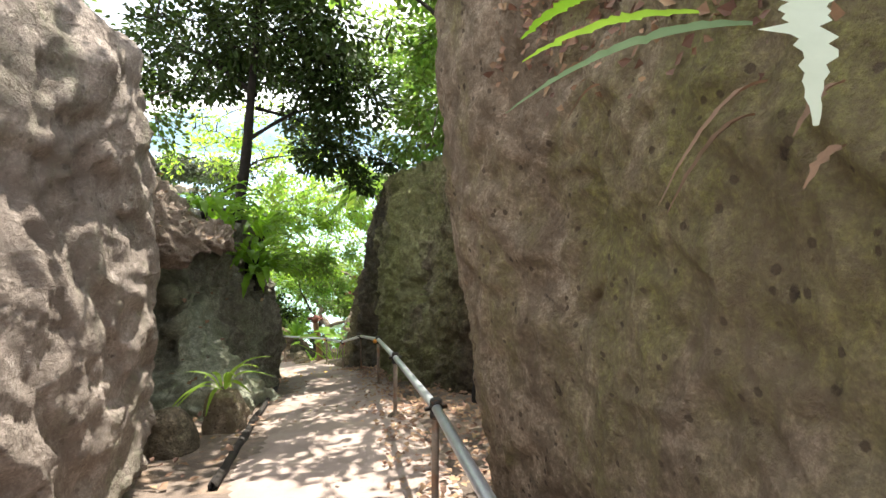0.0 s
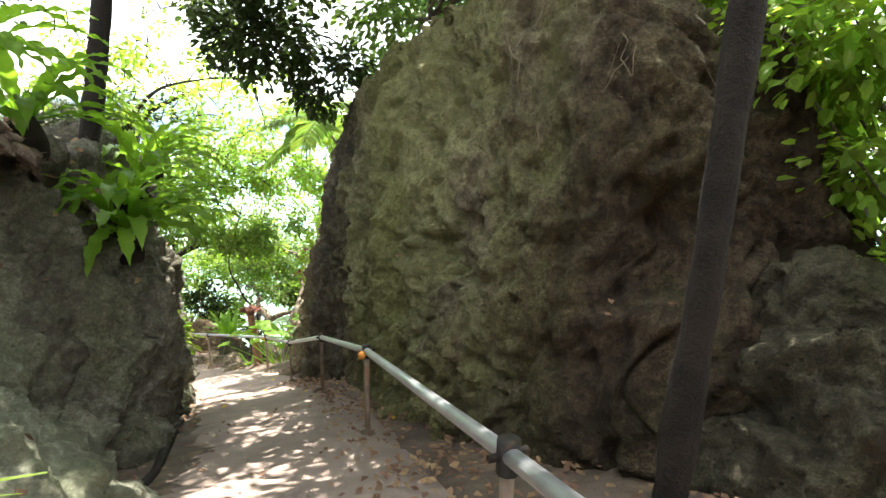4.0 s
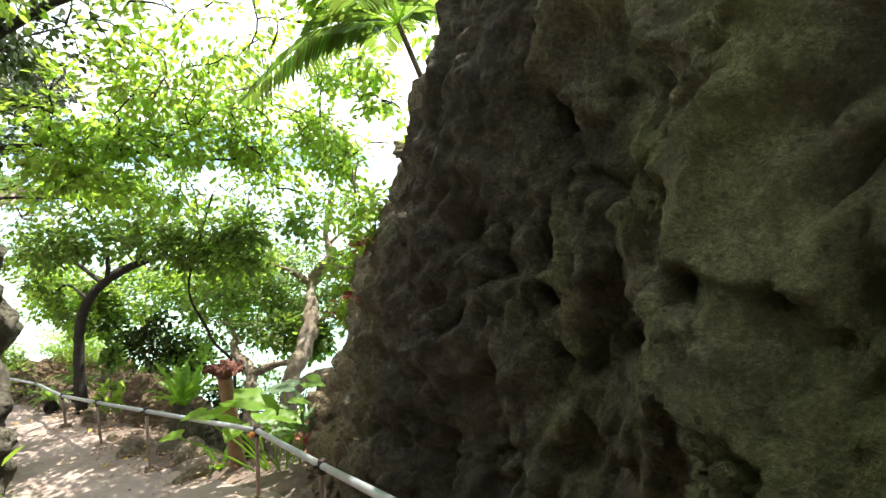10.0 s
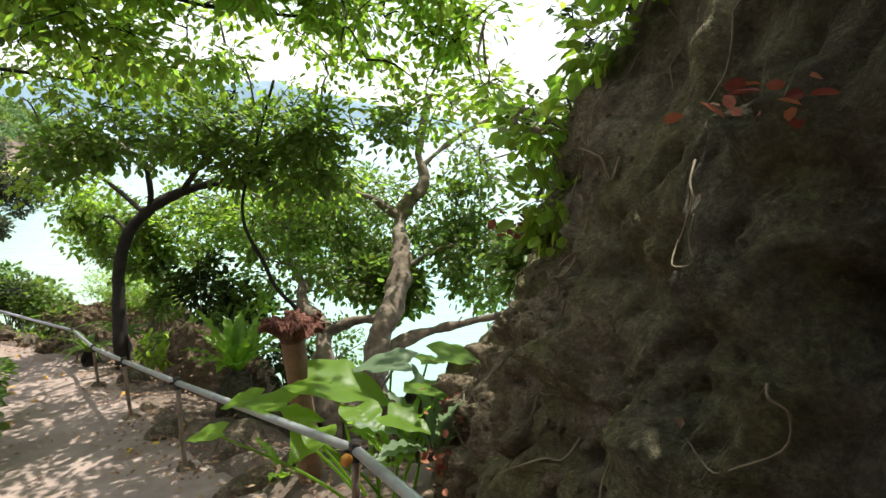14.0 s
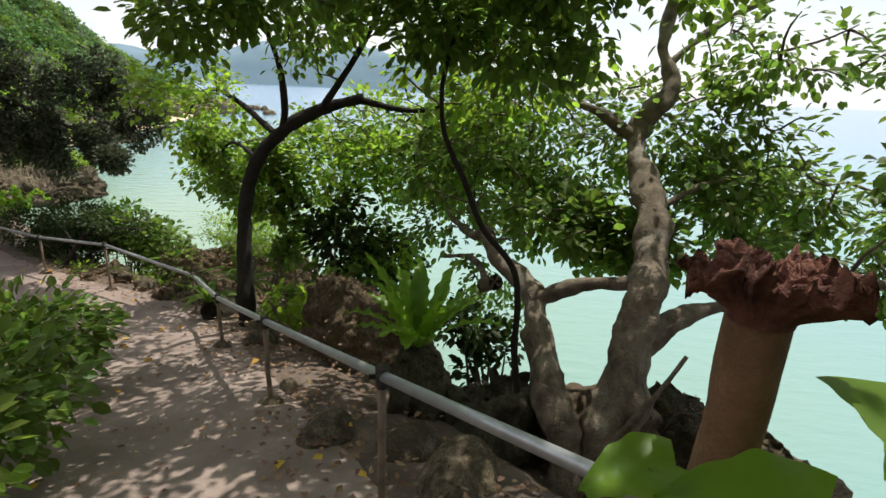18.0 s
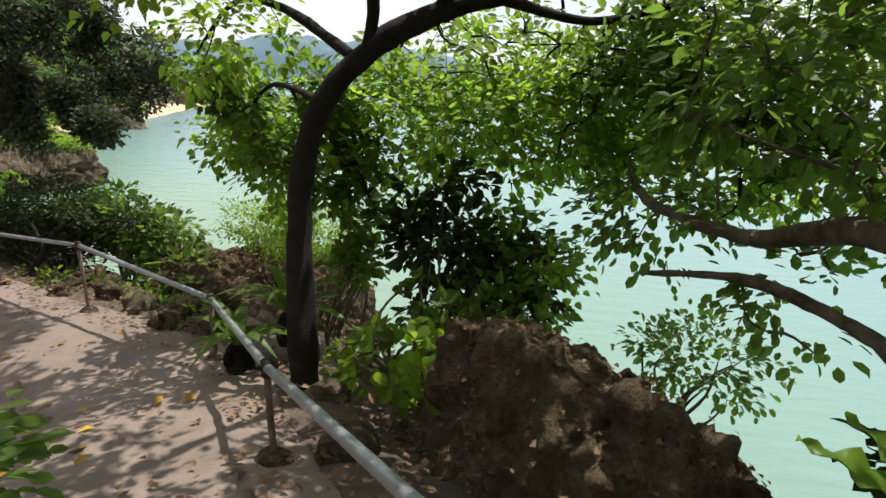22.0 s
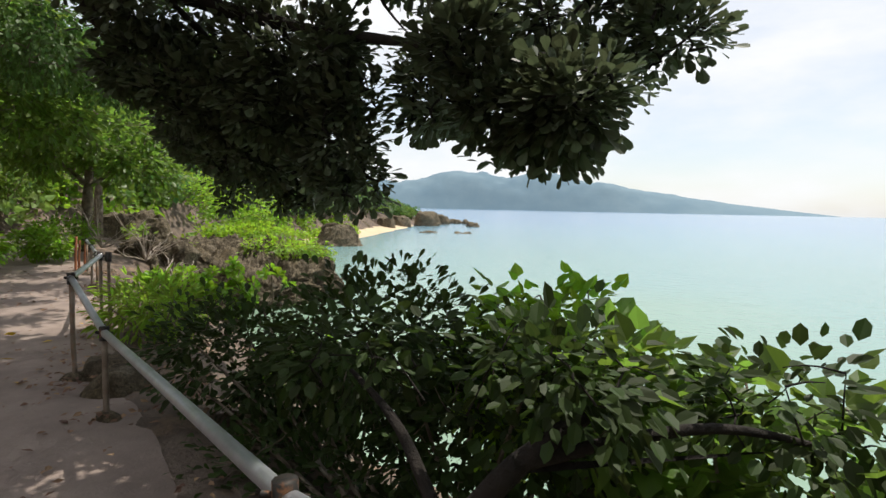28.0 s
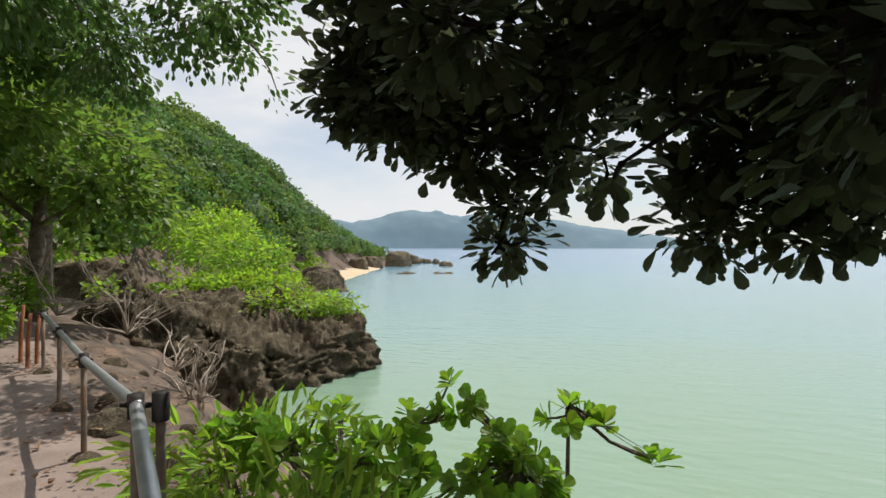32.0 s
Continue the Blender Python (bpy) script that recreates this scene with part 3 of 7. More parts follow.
def egg(x, y, z, rx, ry, h, lean=0.35, turn=0.0, n=8):
    """The footprint ring of a plain boulder."""
    a = np.linspace(0, 2 * np.pi, n, endpoint=False)
    c, s = math.cos(turn), math.sin(turn)
    px, py = rx * np.cos(a), ry * np.sin(a)
    k = 1 + 0.12 * np.sin(a * 2.3 + x * 3)
    return [(x + (c * i - s * j) * m, y + (s * i + c * j) * m, z, z + h * (0.8 + 0.2 * m), lean * min(rx, ry)) for i, j, m in zip(px, py, k)]

# ---------- ground, water ----------
SEA = -8.68
# the handrail's line: x, y and the ground's height under it
RAIL = [(0.75, -6.0, 1.9), (0.55, -2.2, 0.75), (0.36, 0.2, 0.1), (-0.02, 2.7, -0.5), (-0.44, 4.95, -1.11), (-0.92, 7.5, -1.95), (-1.57, 10.03, -2.8), (-2.42, 12.55, -3.85),
        (-3.16, 14.08, -4.33), (-4.93, 16.05, -5.1), (-6.25, 17.62, -5.52), (-7.65, 19.35, -6.0), (-9.15, 21.25, -6.5), (-11.5, 22.35, -6.72), (-13.36, 22.94, -6.75),
        (-16.24, 24.3, -6.83), (-17.4, 24.75, -6.85), (-19.15, 26.1, -6.85), (-21.0, 27.2, -6.85), (-22.5, 28.03, -6.85), (-24.17, 28.95, -6.85), (-25.8, 29.9, -6.85), (-28.5, 31.6, -6.75), (-33.0, 34.0, -6.6)]
RAIL_LINE = spline(RAIL, 420)
SEG_A, SEG_B = RAIL_LINE[:-1], RAIL_LINE[1:]


def beside(p):
    """For points (n, 2): distance from the rail's line (left of the walk positive), how far along it, and its height there."""
    out_d, out_s, out_z = [], [], []
    for q in np.array_split(p, max(1, len(p) // 4000)):
        d2 = ((q[:, None] - RAIL_LINE[None, :, :2]) ** 2).sum(2)
        k = np.clip(np.argmin(d2, 1), 0, len(SEG_A) - 1)
        t = SEG_B[k, :2] - SEG_A[k, :2]
        w = q - SEG_A[k, :2]
        ln = np.linalg.norm(t, axis=1)
        out_d.append((t[:, 0] * w[:, 1] - t[:, 1] * w[:, 0]) / ln)
        al = np.clip((t * w).sum(1) / ln ** 2, 0, 1)
        out_s.append(k + al)
        out_z.append(SEG_A[k, 2] + al * (SEG_B[k, 2] - SEG_A[k, 2]))
    return np.concatenate(out_d), np.concatenate(out_s), np.concatenate(out_z)


def ground_height(p):
    """Height of the land: the path along the rail, a bank that rises inland, a drop to the sea beyond the rail."""
    p = np.asarray(p, float)
    d, s, z = beside(p)
    p3 = np.column_stack([p, np.zeros(len(p))])
    u = s / 420 * 23
    open_side = np.clip((p[:, 1] - 14.9) / 1.3, 0, 1)
    width = np.interp(u, [0, 6, 8, 11, 13, 16, 23], [1.5, 1.8, 2.3, 2.3, 3.0, 3.2, 4.0])
    left = np.maximum(0, d - width)
    z = z + left ** 1.15 * np.interp(u, [0, 8, 12, 17, 23], [0.05, 0.10, 0.35, 0.5, 0.5])
    right = np.maximum(0, -d - 0.35)
    fall = np.interp(right, [0, 0.8, 2.2, 4.0, 8.0, 30], [0, 0.25, 1.2, 3.2, 5.0, 7.5])
    z = z - fall * open_side
    rough = 0.02 + 0.10 * np.clip(left, 0, 1) + 0.16 * np.clip(right, 0, 1) * open_side
    return np.maximum(z + rough * vnoise(p3, 1.1, 4, 5) + 0.012 * vnoise(p3, 4.0, 3, 8), -11.5)


def grid_sheet(name, x0, x1, y0, y1, step, material, height):
    xs, ys = np.arange(x0, x1 + 1e-6, step), np.arange(y0, y1 + 1e-6, step)
    gx, gy = np.meshgrid(xs, ys, indexing="ij")
    p = np.column_stack([gx.ravel(), gy.ravel()])
    z = height(p)
    n, m = len(xs), len(ys)
    i, j = np.meshgrid(np.arange(n - 1), np.arange(m - 1), indexing="ij")
    q = np.stack([i * m + j, (i + 1) * m + j, (i + 1) * m + j + 1, i * m + j + 1], -1).reshape(-1, 4)
    return mesh_from(name, np.column_stack([p, z]), q, material)


def strip_sheet(name, material, d0, d1, across, lift, along=900):
    """A sheet along the rail's line from d0 to d1 metres to its left."""
    line = spline(RAIL, along)
    t = np.gradient(line[:, :2], axis=0)
    t /= np.linalg.norm(t, axis=1)[:, None]
    left = np.stack([-t[:, 1], t[:, 0]], 1)
    u = np.linspace(0, 23, along)
    far = np.interp(u, d1[0], d1[1])
    w = np.linspace(0, 1, across)
    edge = 0.10 * vnoise(line, 0.9, 3, 31)
    dist = d0 + 0.05 * vnoise(line, 1.3, 3, 17)[:, None] + (far[:, None] - d0 + edge[:, None]) * w[None]
    xy = line[:, None, :2] + left[:, None] * dist[..., None]
    p = xy.reshape(-1, 2)
    rim = np.clip(np.minimum(w, 1 - w) / 0.14, 0, 1)
    z = ground_height(p) + np.tile(-0.035 + (lift + 0.035) * rim, along) + 0.012 * vnoise(np.column_stack([p, p[:, 0] * 0]), 3.0, 3, 77)
    n, m = along, across
    i, j = np.meshgrid(np.arange(n - 1), np.arange(m - 1), indexing="ij")
    q = np.stack([i * m + j, (i + 1) * m + j, (i + 1) * m + j + 1, i * m + j + 1], -1).reshape(-1, 4)
    return mesh_from(name, np.column_stack([p, z]), q[:, ::-1], material)


def bed_height(p):
    """The ground with a shallow bed in which the path lies."""
    d, s, _ = beside(p)
    wide = np.interp(s / 420 * 23, *PATH_WIDTH)
    return ground_height(p) - 0.08 * np.clip(np.minimum(d + 0.35, wide - 0.45 - d) / 0.25, 0, 1)


PATH_WIDTH = ([0, 2, 4, 6, 8, 10, 12, 14, 17, 20, 23], [1.2, 1.25, 1.4, 1.6, 2.2, 2.3, 2.4, 2.9, 3.0, 3.4, 3.4])
tagged(new("ground", grid_sheet("ground", -48, 12, -10, 56, 0.3, M_SOIL, bed_height)), "brown leaf-strewn soil bank sloping to the sea", "ground", kind="structure")
tagged(new("path", strip_sheet("path", M_PATH, -0.22, PATH_WIDTH, 26, 0.02)), "reddish trodden concrete footpath with dappled shade", "path", kind="structure")
water = new("water", grid_sheet("water", -3200, 3200, -400, 5000, 200, M_WATER, lambda p: np.full(len(p), SEA)))
tagged(water, "calm pale turquoise sea with faint ripples", "sea", kind="structure")

# ---------- great rocks ----------
boulder("rock_wall", [(0.56, 3.0, -0.9, 3.3, -0.72), (0.80, 1.8, -0.4, 2.6, -0.36), (1.0, 0.3, 0, 2.0, -0.12), (1.1, -2.2, 0.5, 2.3, 0), (3.2, -3.0, 0.5, 2.6, 0.3), (4.6, 0, 0, 2.6, 0.3), (4.2, 3.0, -0.6, 2.9, 0.3), (1.9, 3.7, -0.9, 3.4, 0.0)],
        M_ROCK_BROWN, "tall mossy brown limestone rock beside the handrail", nu=640, nv=220, rough=0.03, seed=11, pits=0.014, dome=0.4, crag=0.022, focus=(-0.6, 3.2))
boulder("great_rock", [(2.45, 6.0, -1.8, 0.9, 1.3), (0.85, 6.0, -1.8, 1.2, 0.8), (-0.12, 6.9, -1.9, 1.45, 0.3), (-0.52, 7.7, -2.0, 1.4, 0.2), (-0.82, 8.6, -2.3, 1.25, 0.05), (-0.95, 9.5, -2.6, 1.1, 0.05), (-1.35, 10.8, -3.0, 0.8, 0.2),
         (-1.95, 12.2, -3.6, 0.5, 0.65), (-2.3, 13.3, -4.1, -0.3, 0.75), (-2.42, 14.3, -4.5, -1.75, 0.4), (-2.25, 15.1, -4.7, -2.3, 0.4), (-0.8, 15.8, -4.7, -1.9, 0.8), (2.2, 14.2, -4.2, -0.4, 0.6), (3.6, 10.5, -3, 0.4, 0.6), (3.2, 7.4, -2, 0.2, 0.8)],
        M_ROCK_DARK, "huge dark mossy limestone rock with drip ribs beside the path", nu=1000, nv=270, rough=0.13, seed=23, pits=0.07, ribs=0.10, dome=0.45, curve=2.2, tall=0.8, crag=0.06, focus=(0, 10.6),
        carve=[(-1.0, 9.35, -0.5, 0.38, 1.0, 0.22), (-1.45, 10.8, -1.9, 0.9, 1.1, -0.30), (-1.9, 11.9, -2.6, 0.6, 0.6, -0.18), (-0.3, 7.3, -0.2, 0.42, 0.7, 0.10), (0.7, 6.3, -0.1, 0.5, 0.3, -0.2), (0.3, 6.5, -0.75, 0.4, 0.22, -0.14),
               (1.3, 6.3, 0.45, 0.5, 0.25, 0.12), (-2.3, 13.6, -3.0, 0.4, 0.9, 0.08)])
boulder("pocked_rock", [(-2.62, 14.9, -4.8, -3.35, 0.1), (-2.64, 14.2, -4.6, -2.95, 0.15), (-2.42, 13.5, -4.3, -2.8, 0.15), (-1.6, 13.4, -4.2, -2.6, 0.2), (-1.3, 14.6, -4.6, -2.6, 0.2), (-2.0, 15.4, -4.8, -3.1, 0.2)],
        M_ROCK_REEF, "deeply pitted tan reef rock at the foot of the great rock", nu=420, nv=150, rough=0.12, seed=27, pits=0.10, dome=0.1, scale=1.4, crag=0.09)
boulder("pale_rock", [(-2.5, 3.85, -0.9, 1.95, -0.22), (-2.05, 2.9, -0.7, 1.95, -0.42), (-1.8, 1.6, -0.4, 2.3, -0.05), (-1.65, 0.6, -0.1, 2.7, 0.25), (-1.6, -1.2, 0.3, 3.0, 0.2), (-3.2, -2.6, 0.4, 3.0, 0.3), (-5.2, -0.5, 0.2, 3.2, 0.3), (-5.0, 3, -0.5, 2.6, 0.3), (-3.6, 4.3, -0.9, 2.1, 0.0)],
        M_ROCK_PALE, "pale pinkish limestone rock rising beside the path", nu=460, nv=190, rough=0.07, seed=31, pits=0.02, dome=0.4, crag=0.03)
boulder("ledge_rock", [(-2.3, 5.3, 0.5, 0.92, 0.35), (-2.45, 6.2, 0.42, 0.80, 0.3), (-3.0, 7.6, 0.1, 0.45, 0.25), (-4.2, 8.6, -0.2, 0.7, 0.3), (-5.5, 6.5, 0.1, 1.8, 0.4), (-4.8, 4.4, 0.3, 2.0, 0.3), (-2.9, 4.3, 0.35, 1.72, 0.2)],
        M_ROCK_LEDGE, "overhanging brown limestone ledge on a darker boulder", nu=340, nv=120, rough=0.12, seed=41, pits=0.05, drop=0.1, dome=0.25, crag=0.06)
boulder("shaded_boulder", [(-2.35, 5.1, -1.1, 0.3, 1.05), (-2.1, 6.1, -1.5, 0.25, 1.15), (-2.4, 7.2, -1.9, 0.1, 1.0), (-2.75, 8.4, -2.2, 0.1, 0.5), (-3.1, 9.4, -2.6, 0.1, 0.4), (-3.45, 10.5, -2.9, 0.0, 0.3), (-3.8, 11.7, -3.3, -0.6, 0.3), (-5.2, 12.2, -3.4, -0.3, 0.3), (-7.0, 9.5, -2.5, 0.6, 0.5), (-6.0, 5.2, -1.2, 0.5, 0.5), (-3.9, 4.9, -1.0, 0.1, 0.6)],
        M_ROCK_MOSS, "grey-green boulder under the ledge, half in shade", nu=460, nv=170, rough=0.2, seed=53, pits=0.05, strata=0.09, dome=0.35, crag=0.06, curve=1.5)


def edging():
    """The dark timber edge on the inland side of the gorge path."""
    line = spline(RAIL, 420)[60:135]
    t = np.gradient(line[:, :2], axis=0)
    t /= np.linalg.norm(t, axis=1)[:, None]
    p = line[:, :2] + np.stack([-t[:, 1], t[:, 0]], 1) * np.interp(np.linspace(60, 135, 75) / 420 * 23, *PATH_WIDTH)[:, None]
    return tubes("path_edging", [(np.column_stack([p, ground_height(p) + 0.02]), np.full(75, 0.035))], M_BARK_DARK, 6, 0.2)


tagged(new("path_edging", edging()), "dark timber edging along the path", "edging", kind="structure")

# ---------- handrail ----------
POSTS = [(x, y, z) for x, y, z in RAIL[1:21]]
RAIL_H = 0.74
RAIL_TOP = {8: 0.86, 10: 0.62, 11: 0.62, 12: 0.86, 14: 0.62, 15: 0.9, 16: 0.9}  # posts that stand higher or lower than the rest


def post_top(k):
    x, y, z = POSTS[k]
    return Vector((x, y, z + RAIL_TOP.get(k, 0.64 if k < 4 else RAIL_H)))


def handrail():
    rail = thing("handrail", "galvanised pipe handrail on thin rusty posts along the path", "handrail")
    for k, (x, y, z) in enumerate(POSTS):
        lean = rng.normal(size=2) * 0.012
        p = part("post", tubes("post", [([(x - lean[0], y - lean[1], z - 0.25), (x, y, z + 0.3), (x, y, post_top(k).z - 0.02)], [0.021] * 3)], M_POST, 10), rail)
        part("foot", mesh_from("foot", *rock_arrays(egg(x, y, z - 0.02, 0.11, 0.11, 0.05, 0.3), 24, 10, 0.015, 3 + k, 0.02, 0.0, drop=0.05), M_ROCK_GREY), p, "rough concrete foot")
        c = post_top(k)
        part("clamp", tubes("clamp", [([c + Vector((0, 0, -0.055)), c + Vector((0, 0, 0.045))], [0.034, 0.034]), ([c + Vector((-0.06, -0.02, 0.0)), c + Vector((0.06, 0.02, 0.0))], [0.012, 0.012])], M_CLAMP, 10), p, "dark iron pipe clamp")
        if k == 16:
            d = Vector((0.085, 0.05, 0))
            twin = part("post", tubes("post", [([Vector((x, y, z - 0.25)) + d, Vector((x, y, z + 0.3)) + d, c + d], [0.021] * 3)], M_POST, 10), rail)
            part("clamp", tubes("clamp", [([c + d + Vector((0, 0, -0.07)), c + d + Vector((0, 0, 0.05))], [0.036, 0.036])], M_CLAMP, 10), twin, "dark iron pipe clamp")
        if k in (4, 7):
            part("end_cap", tubes("end_cap", [([c + Vector((-0.03, -0.07, 0.0)), c + Vector((-0.034, -0.085, 0.0)), c + Vector((-0.04, -0.11, 0.0))], [0.029, 0.03, 0.022])], M_CAP, 12), p, "orange plastic end cap")
    for k in range(len(POSTS) - 1):
        a, b = post_top(k), post_top(k + 1)
        d = (b - a).normalized()
        part("pipe", tubes("pipe", [([a - d * 0.05, a.lerp(b, 0.33), a.lerp(b, 0.67), b + d * 0.05], [0.026] * 4)], M_PIPE, 12), rail, "scuffed grey steel pipe")
    for x, y, h in ((-24.55, 29.0, 0.72), (-24.85, 29.3, 0.66), (-25.1, 29.25, 0.78)):
        part("post", tubes("post", [([(x, y, -7.1), (x + 0.01, y, -6.5), (x + 0.03, y + 0.02, -6.85 + h)], [0.026, 0.025, 0.022])], M_RUST, 10, 0.1), rail, "rust red post")
    return rail


handrail()


# ---------- plants ----------
def ground_at(x, y):
    return float(ground_height(np.array([[x, y]]))[0])


def strap(base, direction, length, width, arch, seed, twist=0.0, n=8, wave=0.05, point=0.75):
    """A long arching leaf with a folded midrib: vertices and quads."""
    d = np.array([math.cos(direction), math.sin(direction), 0.0])
    side = np.array([-d[1], d[0], 0.0])
    t = np.linspace(0, 1, n)
    rise, drop = arch
    p = np.asarray(base, float) + length * (np.outer(t * (0.35 + 0.65 * t) if rise > 1 else t, d) + np.outer(rise * t - drop * t ** 2, [0, 0, 1.0]))
    w = width * np.sin(np.pi * np.clip(t * (1 - 0.04) + 0.04, 0, 1) ** point) + 0.004
    r = np.random.default_rng(seed)
    wob = 1 + wave * r.normal(size=n)
    up = np.array([0, 0, 1.0])
    lft = p + np.outer(w * wob, side) + np.outer(w * 0.28, up)
    rgt = p - np.outer(w / wob, side) + np.outer(w * 0.28, up)
    v = np.vstack([p, lft, rgt])
    i = np.arange(n - 1)
    q = np.vstack([np.stack([i, i + 1, n + i + 1, n + i], 1), np.stack([i + 1, i, 2 * n + i, 2 * n + i + 1], 1)])
    return v, q


def nest_frond(base, direction, length, half, rise, bend, seed, n=30):
    """A broad undivided frond with a raised midrib and rippled edges; rise: its first slope in radians, bend: how far it bows down."""
    r = np.random.default_rng(seed)
    t = np.linspace(0, 1, n)
    slope = rise - bend * t ** 1.4
    step = length / (n - 1)
    out = np.concatenate([[0], np.cumsum(np.cos(slope[:-1]) * step)])
    high = np.concatenate([[0], np.cumsum(np.sin(slope[:-1]) * step)])
    sway = 0.05 * length * np.sin(t * 2.2 + r.uniform(0, 6)) * t
    d, side = np.array([math.cos(direction), math.sin(direction), 0.0]), np.array([-math.sin(direction), math.cos(direction), 0.0])
    mid = np.asarray(base, float) + np.outer(out, d) + np.outer(sway, side) + np.outer(high, [0, 0, 1.0])
    nor = np.outer(-np.sin(slope), d) + np.outer(np.cos(slope), [0, 0, 1.0])
    w = half * (0.18 + 0.82 * np.sin(np.pi * np.clip(t, 0, 1) ** 1.25) ** 0.7) * np.clip((1 - t) * 6, 0.03, 1)
    rows = []
    for f in (-1.0, -0.5, 0.0, 0.5, 1.0):
        ripple = 0.26 * half * np.sin(t * 40 + 2.0 * np.sign(f) + seed) * f * f * np.clip(t * 3, 0, 1)
        rows.append(mid + np.outer(f * w * (1 + 0.13 * abs(f) * np.sin(t * 47 + seed + f)), side) + nor * (0.30 * abs(f) * w + ripple)[:, None])
    v = np.vstack(rows)
    i, j = np.meshgrid(np.arange(4), np.arange(n - 1), indexing="ij")
    return v, np.stack([i * n + j, i * n + j + 1, (i + 1) * n + j + 1, (i + 1) * n + j], -1).reshape(-1, 4)


def top_of(names, x, y, reach=0.14):
    """Height of the highest rock surface round a place in the plan."""
    high = -20.0
    for name in names:
        ob = bpy.data.objects[name]
        co = np.zeros(len(ob.data.vertices) * 3, np.float32)
        ob.data.vertices.foreach_get("co", co)
        co = co.reshape(-1, 3)
        near = np.hypot(co[:, 0] - x, co[:, 1] - y) < reach
        if near.any():
            high = max(high, float(co[near, 2].max()) + ob.location.z)
    return high


def nest_fern(name, label, at, count, length, half, material, category="fern", rise=(0.7, 1.35), bend=0.9, fan=(0, 2 * math.pi), seed=1, group="", core=True):
    """A bird's-nest plant: broad fronds in a funnel, each frond a part, on a dark root ball."""
    plant = thing(name, label, category, group)
    r = np.random.default_rng(seed)
    for k in range(count):
        a = fan[0] + (fan[1] - fan[0]) * (k + r.random() * 0.8) / count
        v, q = nest_frond(np.array(at) + 0.05 * np.array([math.cos(a), math.sin(a), 0]), a, length * r.uniform(0.7, 1.12), half * r.uniform(0.8, 1.15), r.uniform(*rise), bend * r.uniform(0.6, 1.3), seed + k)
        part("frond", mesh_from("frond", v, q, material), plant)
    if core:
        part("root_ball", mesh_from("root_ball", *rock_arrays(egg(at[0], at[1], at[2] - 0.16, 0.12, 0.12, 0.16, 0.25), 28, 16, 0.04, seed, 0.05, drop=0.1), M_BARK_DARK), plant, "dark fibrous root ball")
    return plant


def rosette(name, label, at, count, length, width, material, category="fern", arch=(1.1, 0.9), fan=(0, 2 * math.pi), seed=1, group="", core=True):
    """A plant of strap leaves round a crown, each frond a part."""
    plant = thing(name, label, category, group)
    r = np.random.default_rng(seed)
    for k in range(count):
        a = fan[0] + (fan[1] - fan[0]) * (k + r.random() * 0.8) / count
        s = r.uniform(0.7, 1.15)
        ar = (arch[0] * r.uniform(0.6, 1.3), arch[1] * r.uniform(0.7, 1.3))
        v, q = strap(np.array(at) + 0.04 * np.array([math.cos(a), math.sin(a), 0]), a, length * s, width * r.uniform(0.8, 1.15), ar, seed + k)
        part("frond", mesh_from("frond", v, q, material), plant)
    if core:
        part("root_ball", mesh_from("root_ball", *rock_arrays(egg(at[0], at[1], at[2] - 0.22, 0.13, 0.13, 0.2, 0.2), 28, 16, 0.04, seed, 0.05, drop=0.1), M_BARK_DARK), plant, "dark fibrous root ball")
    return plant


def tree(name, label, limbs, crowns, bark, category="tree", group="", sides=12, rough=0.14, seed=1, knob=0.12):
    """limbs: (points, r0, r1), the first is the trunk; crowns: keyword sets for crown()."""
    t = thing(name, label, category, group)
    made = [limb(p, a, b, 12 * len(p)) for p, a, b in limbs]
    made = [(p, r * (1 + knob * vnoise(p, 2.3, 2, seed))) for p, r in made]
    trunk = part("trunk", tubes("trunk", made[:1], bark, sides, rough, seed), t)
    for k, one in enumerate(made[1:]):
        part("limb", tubes("limb", [one], bark, 8, rough, seed + 7 + k), t)
    for kw in crowns:
        crown("crown", parent=t, limbs=made, twig_mat=bark, **kw)
    return t


def bush(name, label, at, blobs, clusters, per, leaf, spread, shape, material, category="shrub", stems=7, bark=None, group="", **kw):
    """Stems fanning from one foot, and leaf clusters on them."""
    t = thing(name, label, category, group)
    lines = []
    c, _ = in_blobs(blobs, stems, 0.2)
    for q in c:
        m1 = (np.array(at) * 0.55 + q * 0.45) + rng.normal(size=3) * 0.08
        lines.append((spline([at, m1, q], 9), np.linspace(0.022, 0.006, 9)))
    for one in lines:
        part("stem", tubes("stem", [one], bark or M_BARK, 6), t)
    crown("foliage", blobs, clusters, per, leaf, spread, shape, material, t, limbs=lines, twig_mat=bark or M_BARK, twig=0.006, **kw)
    return t


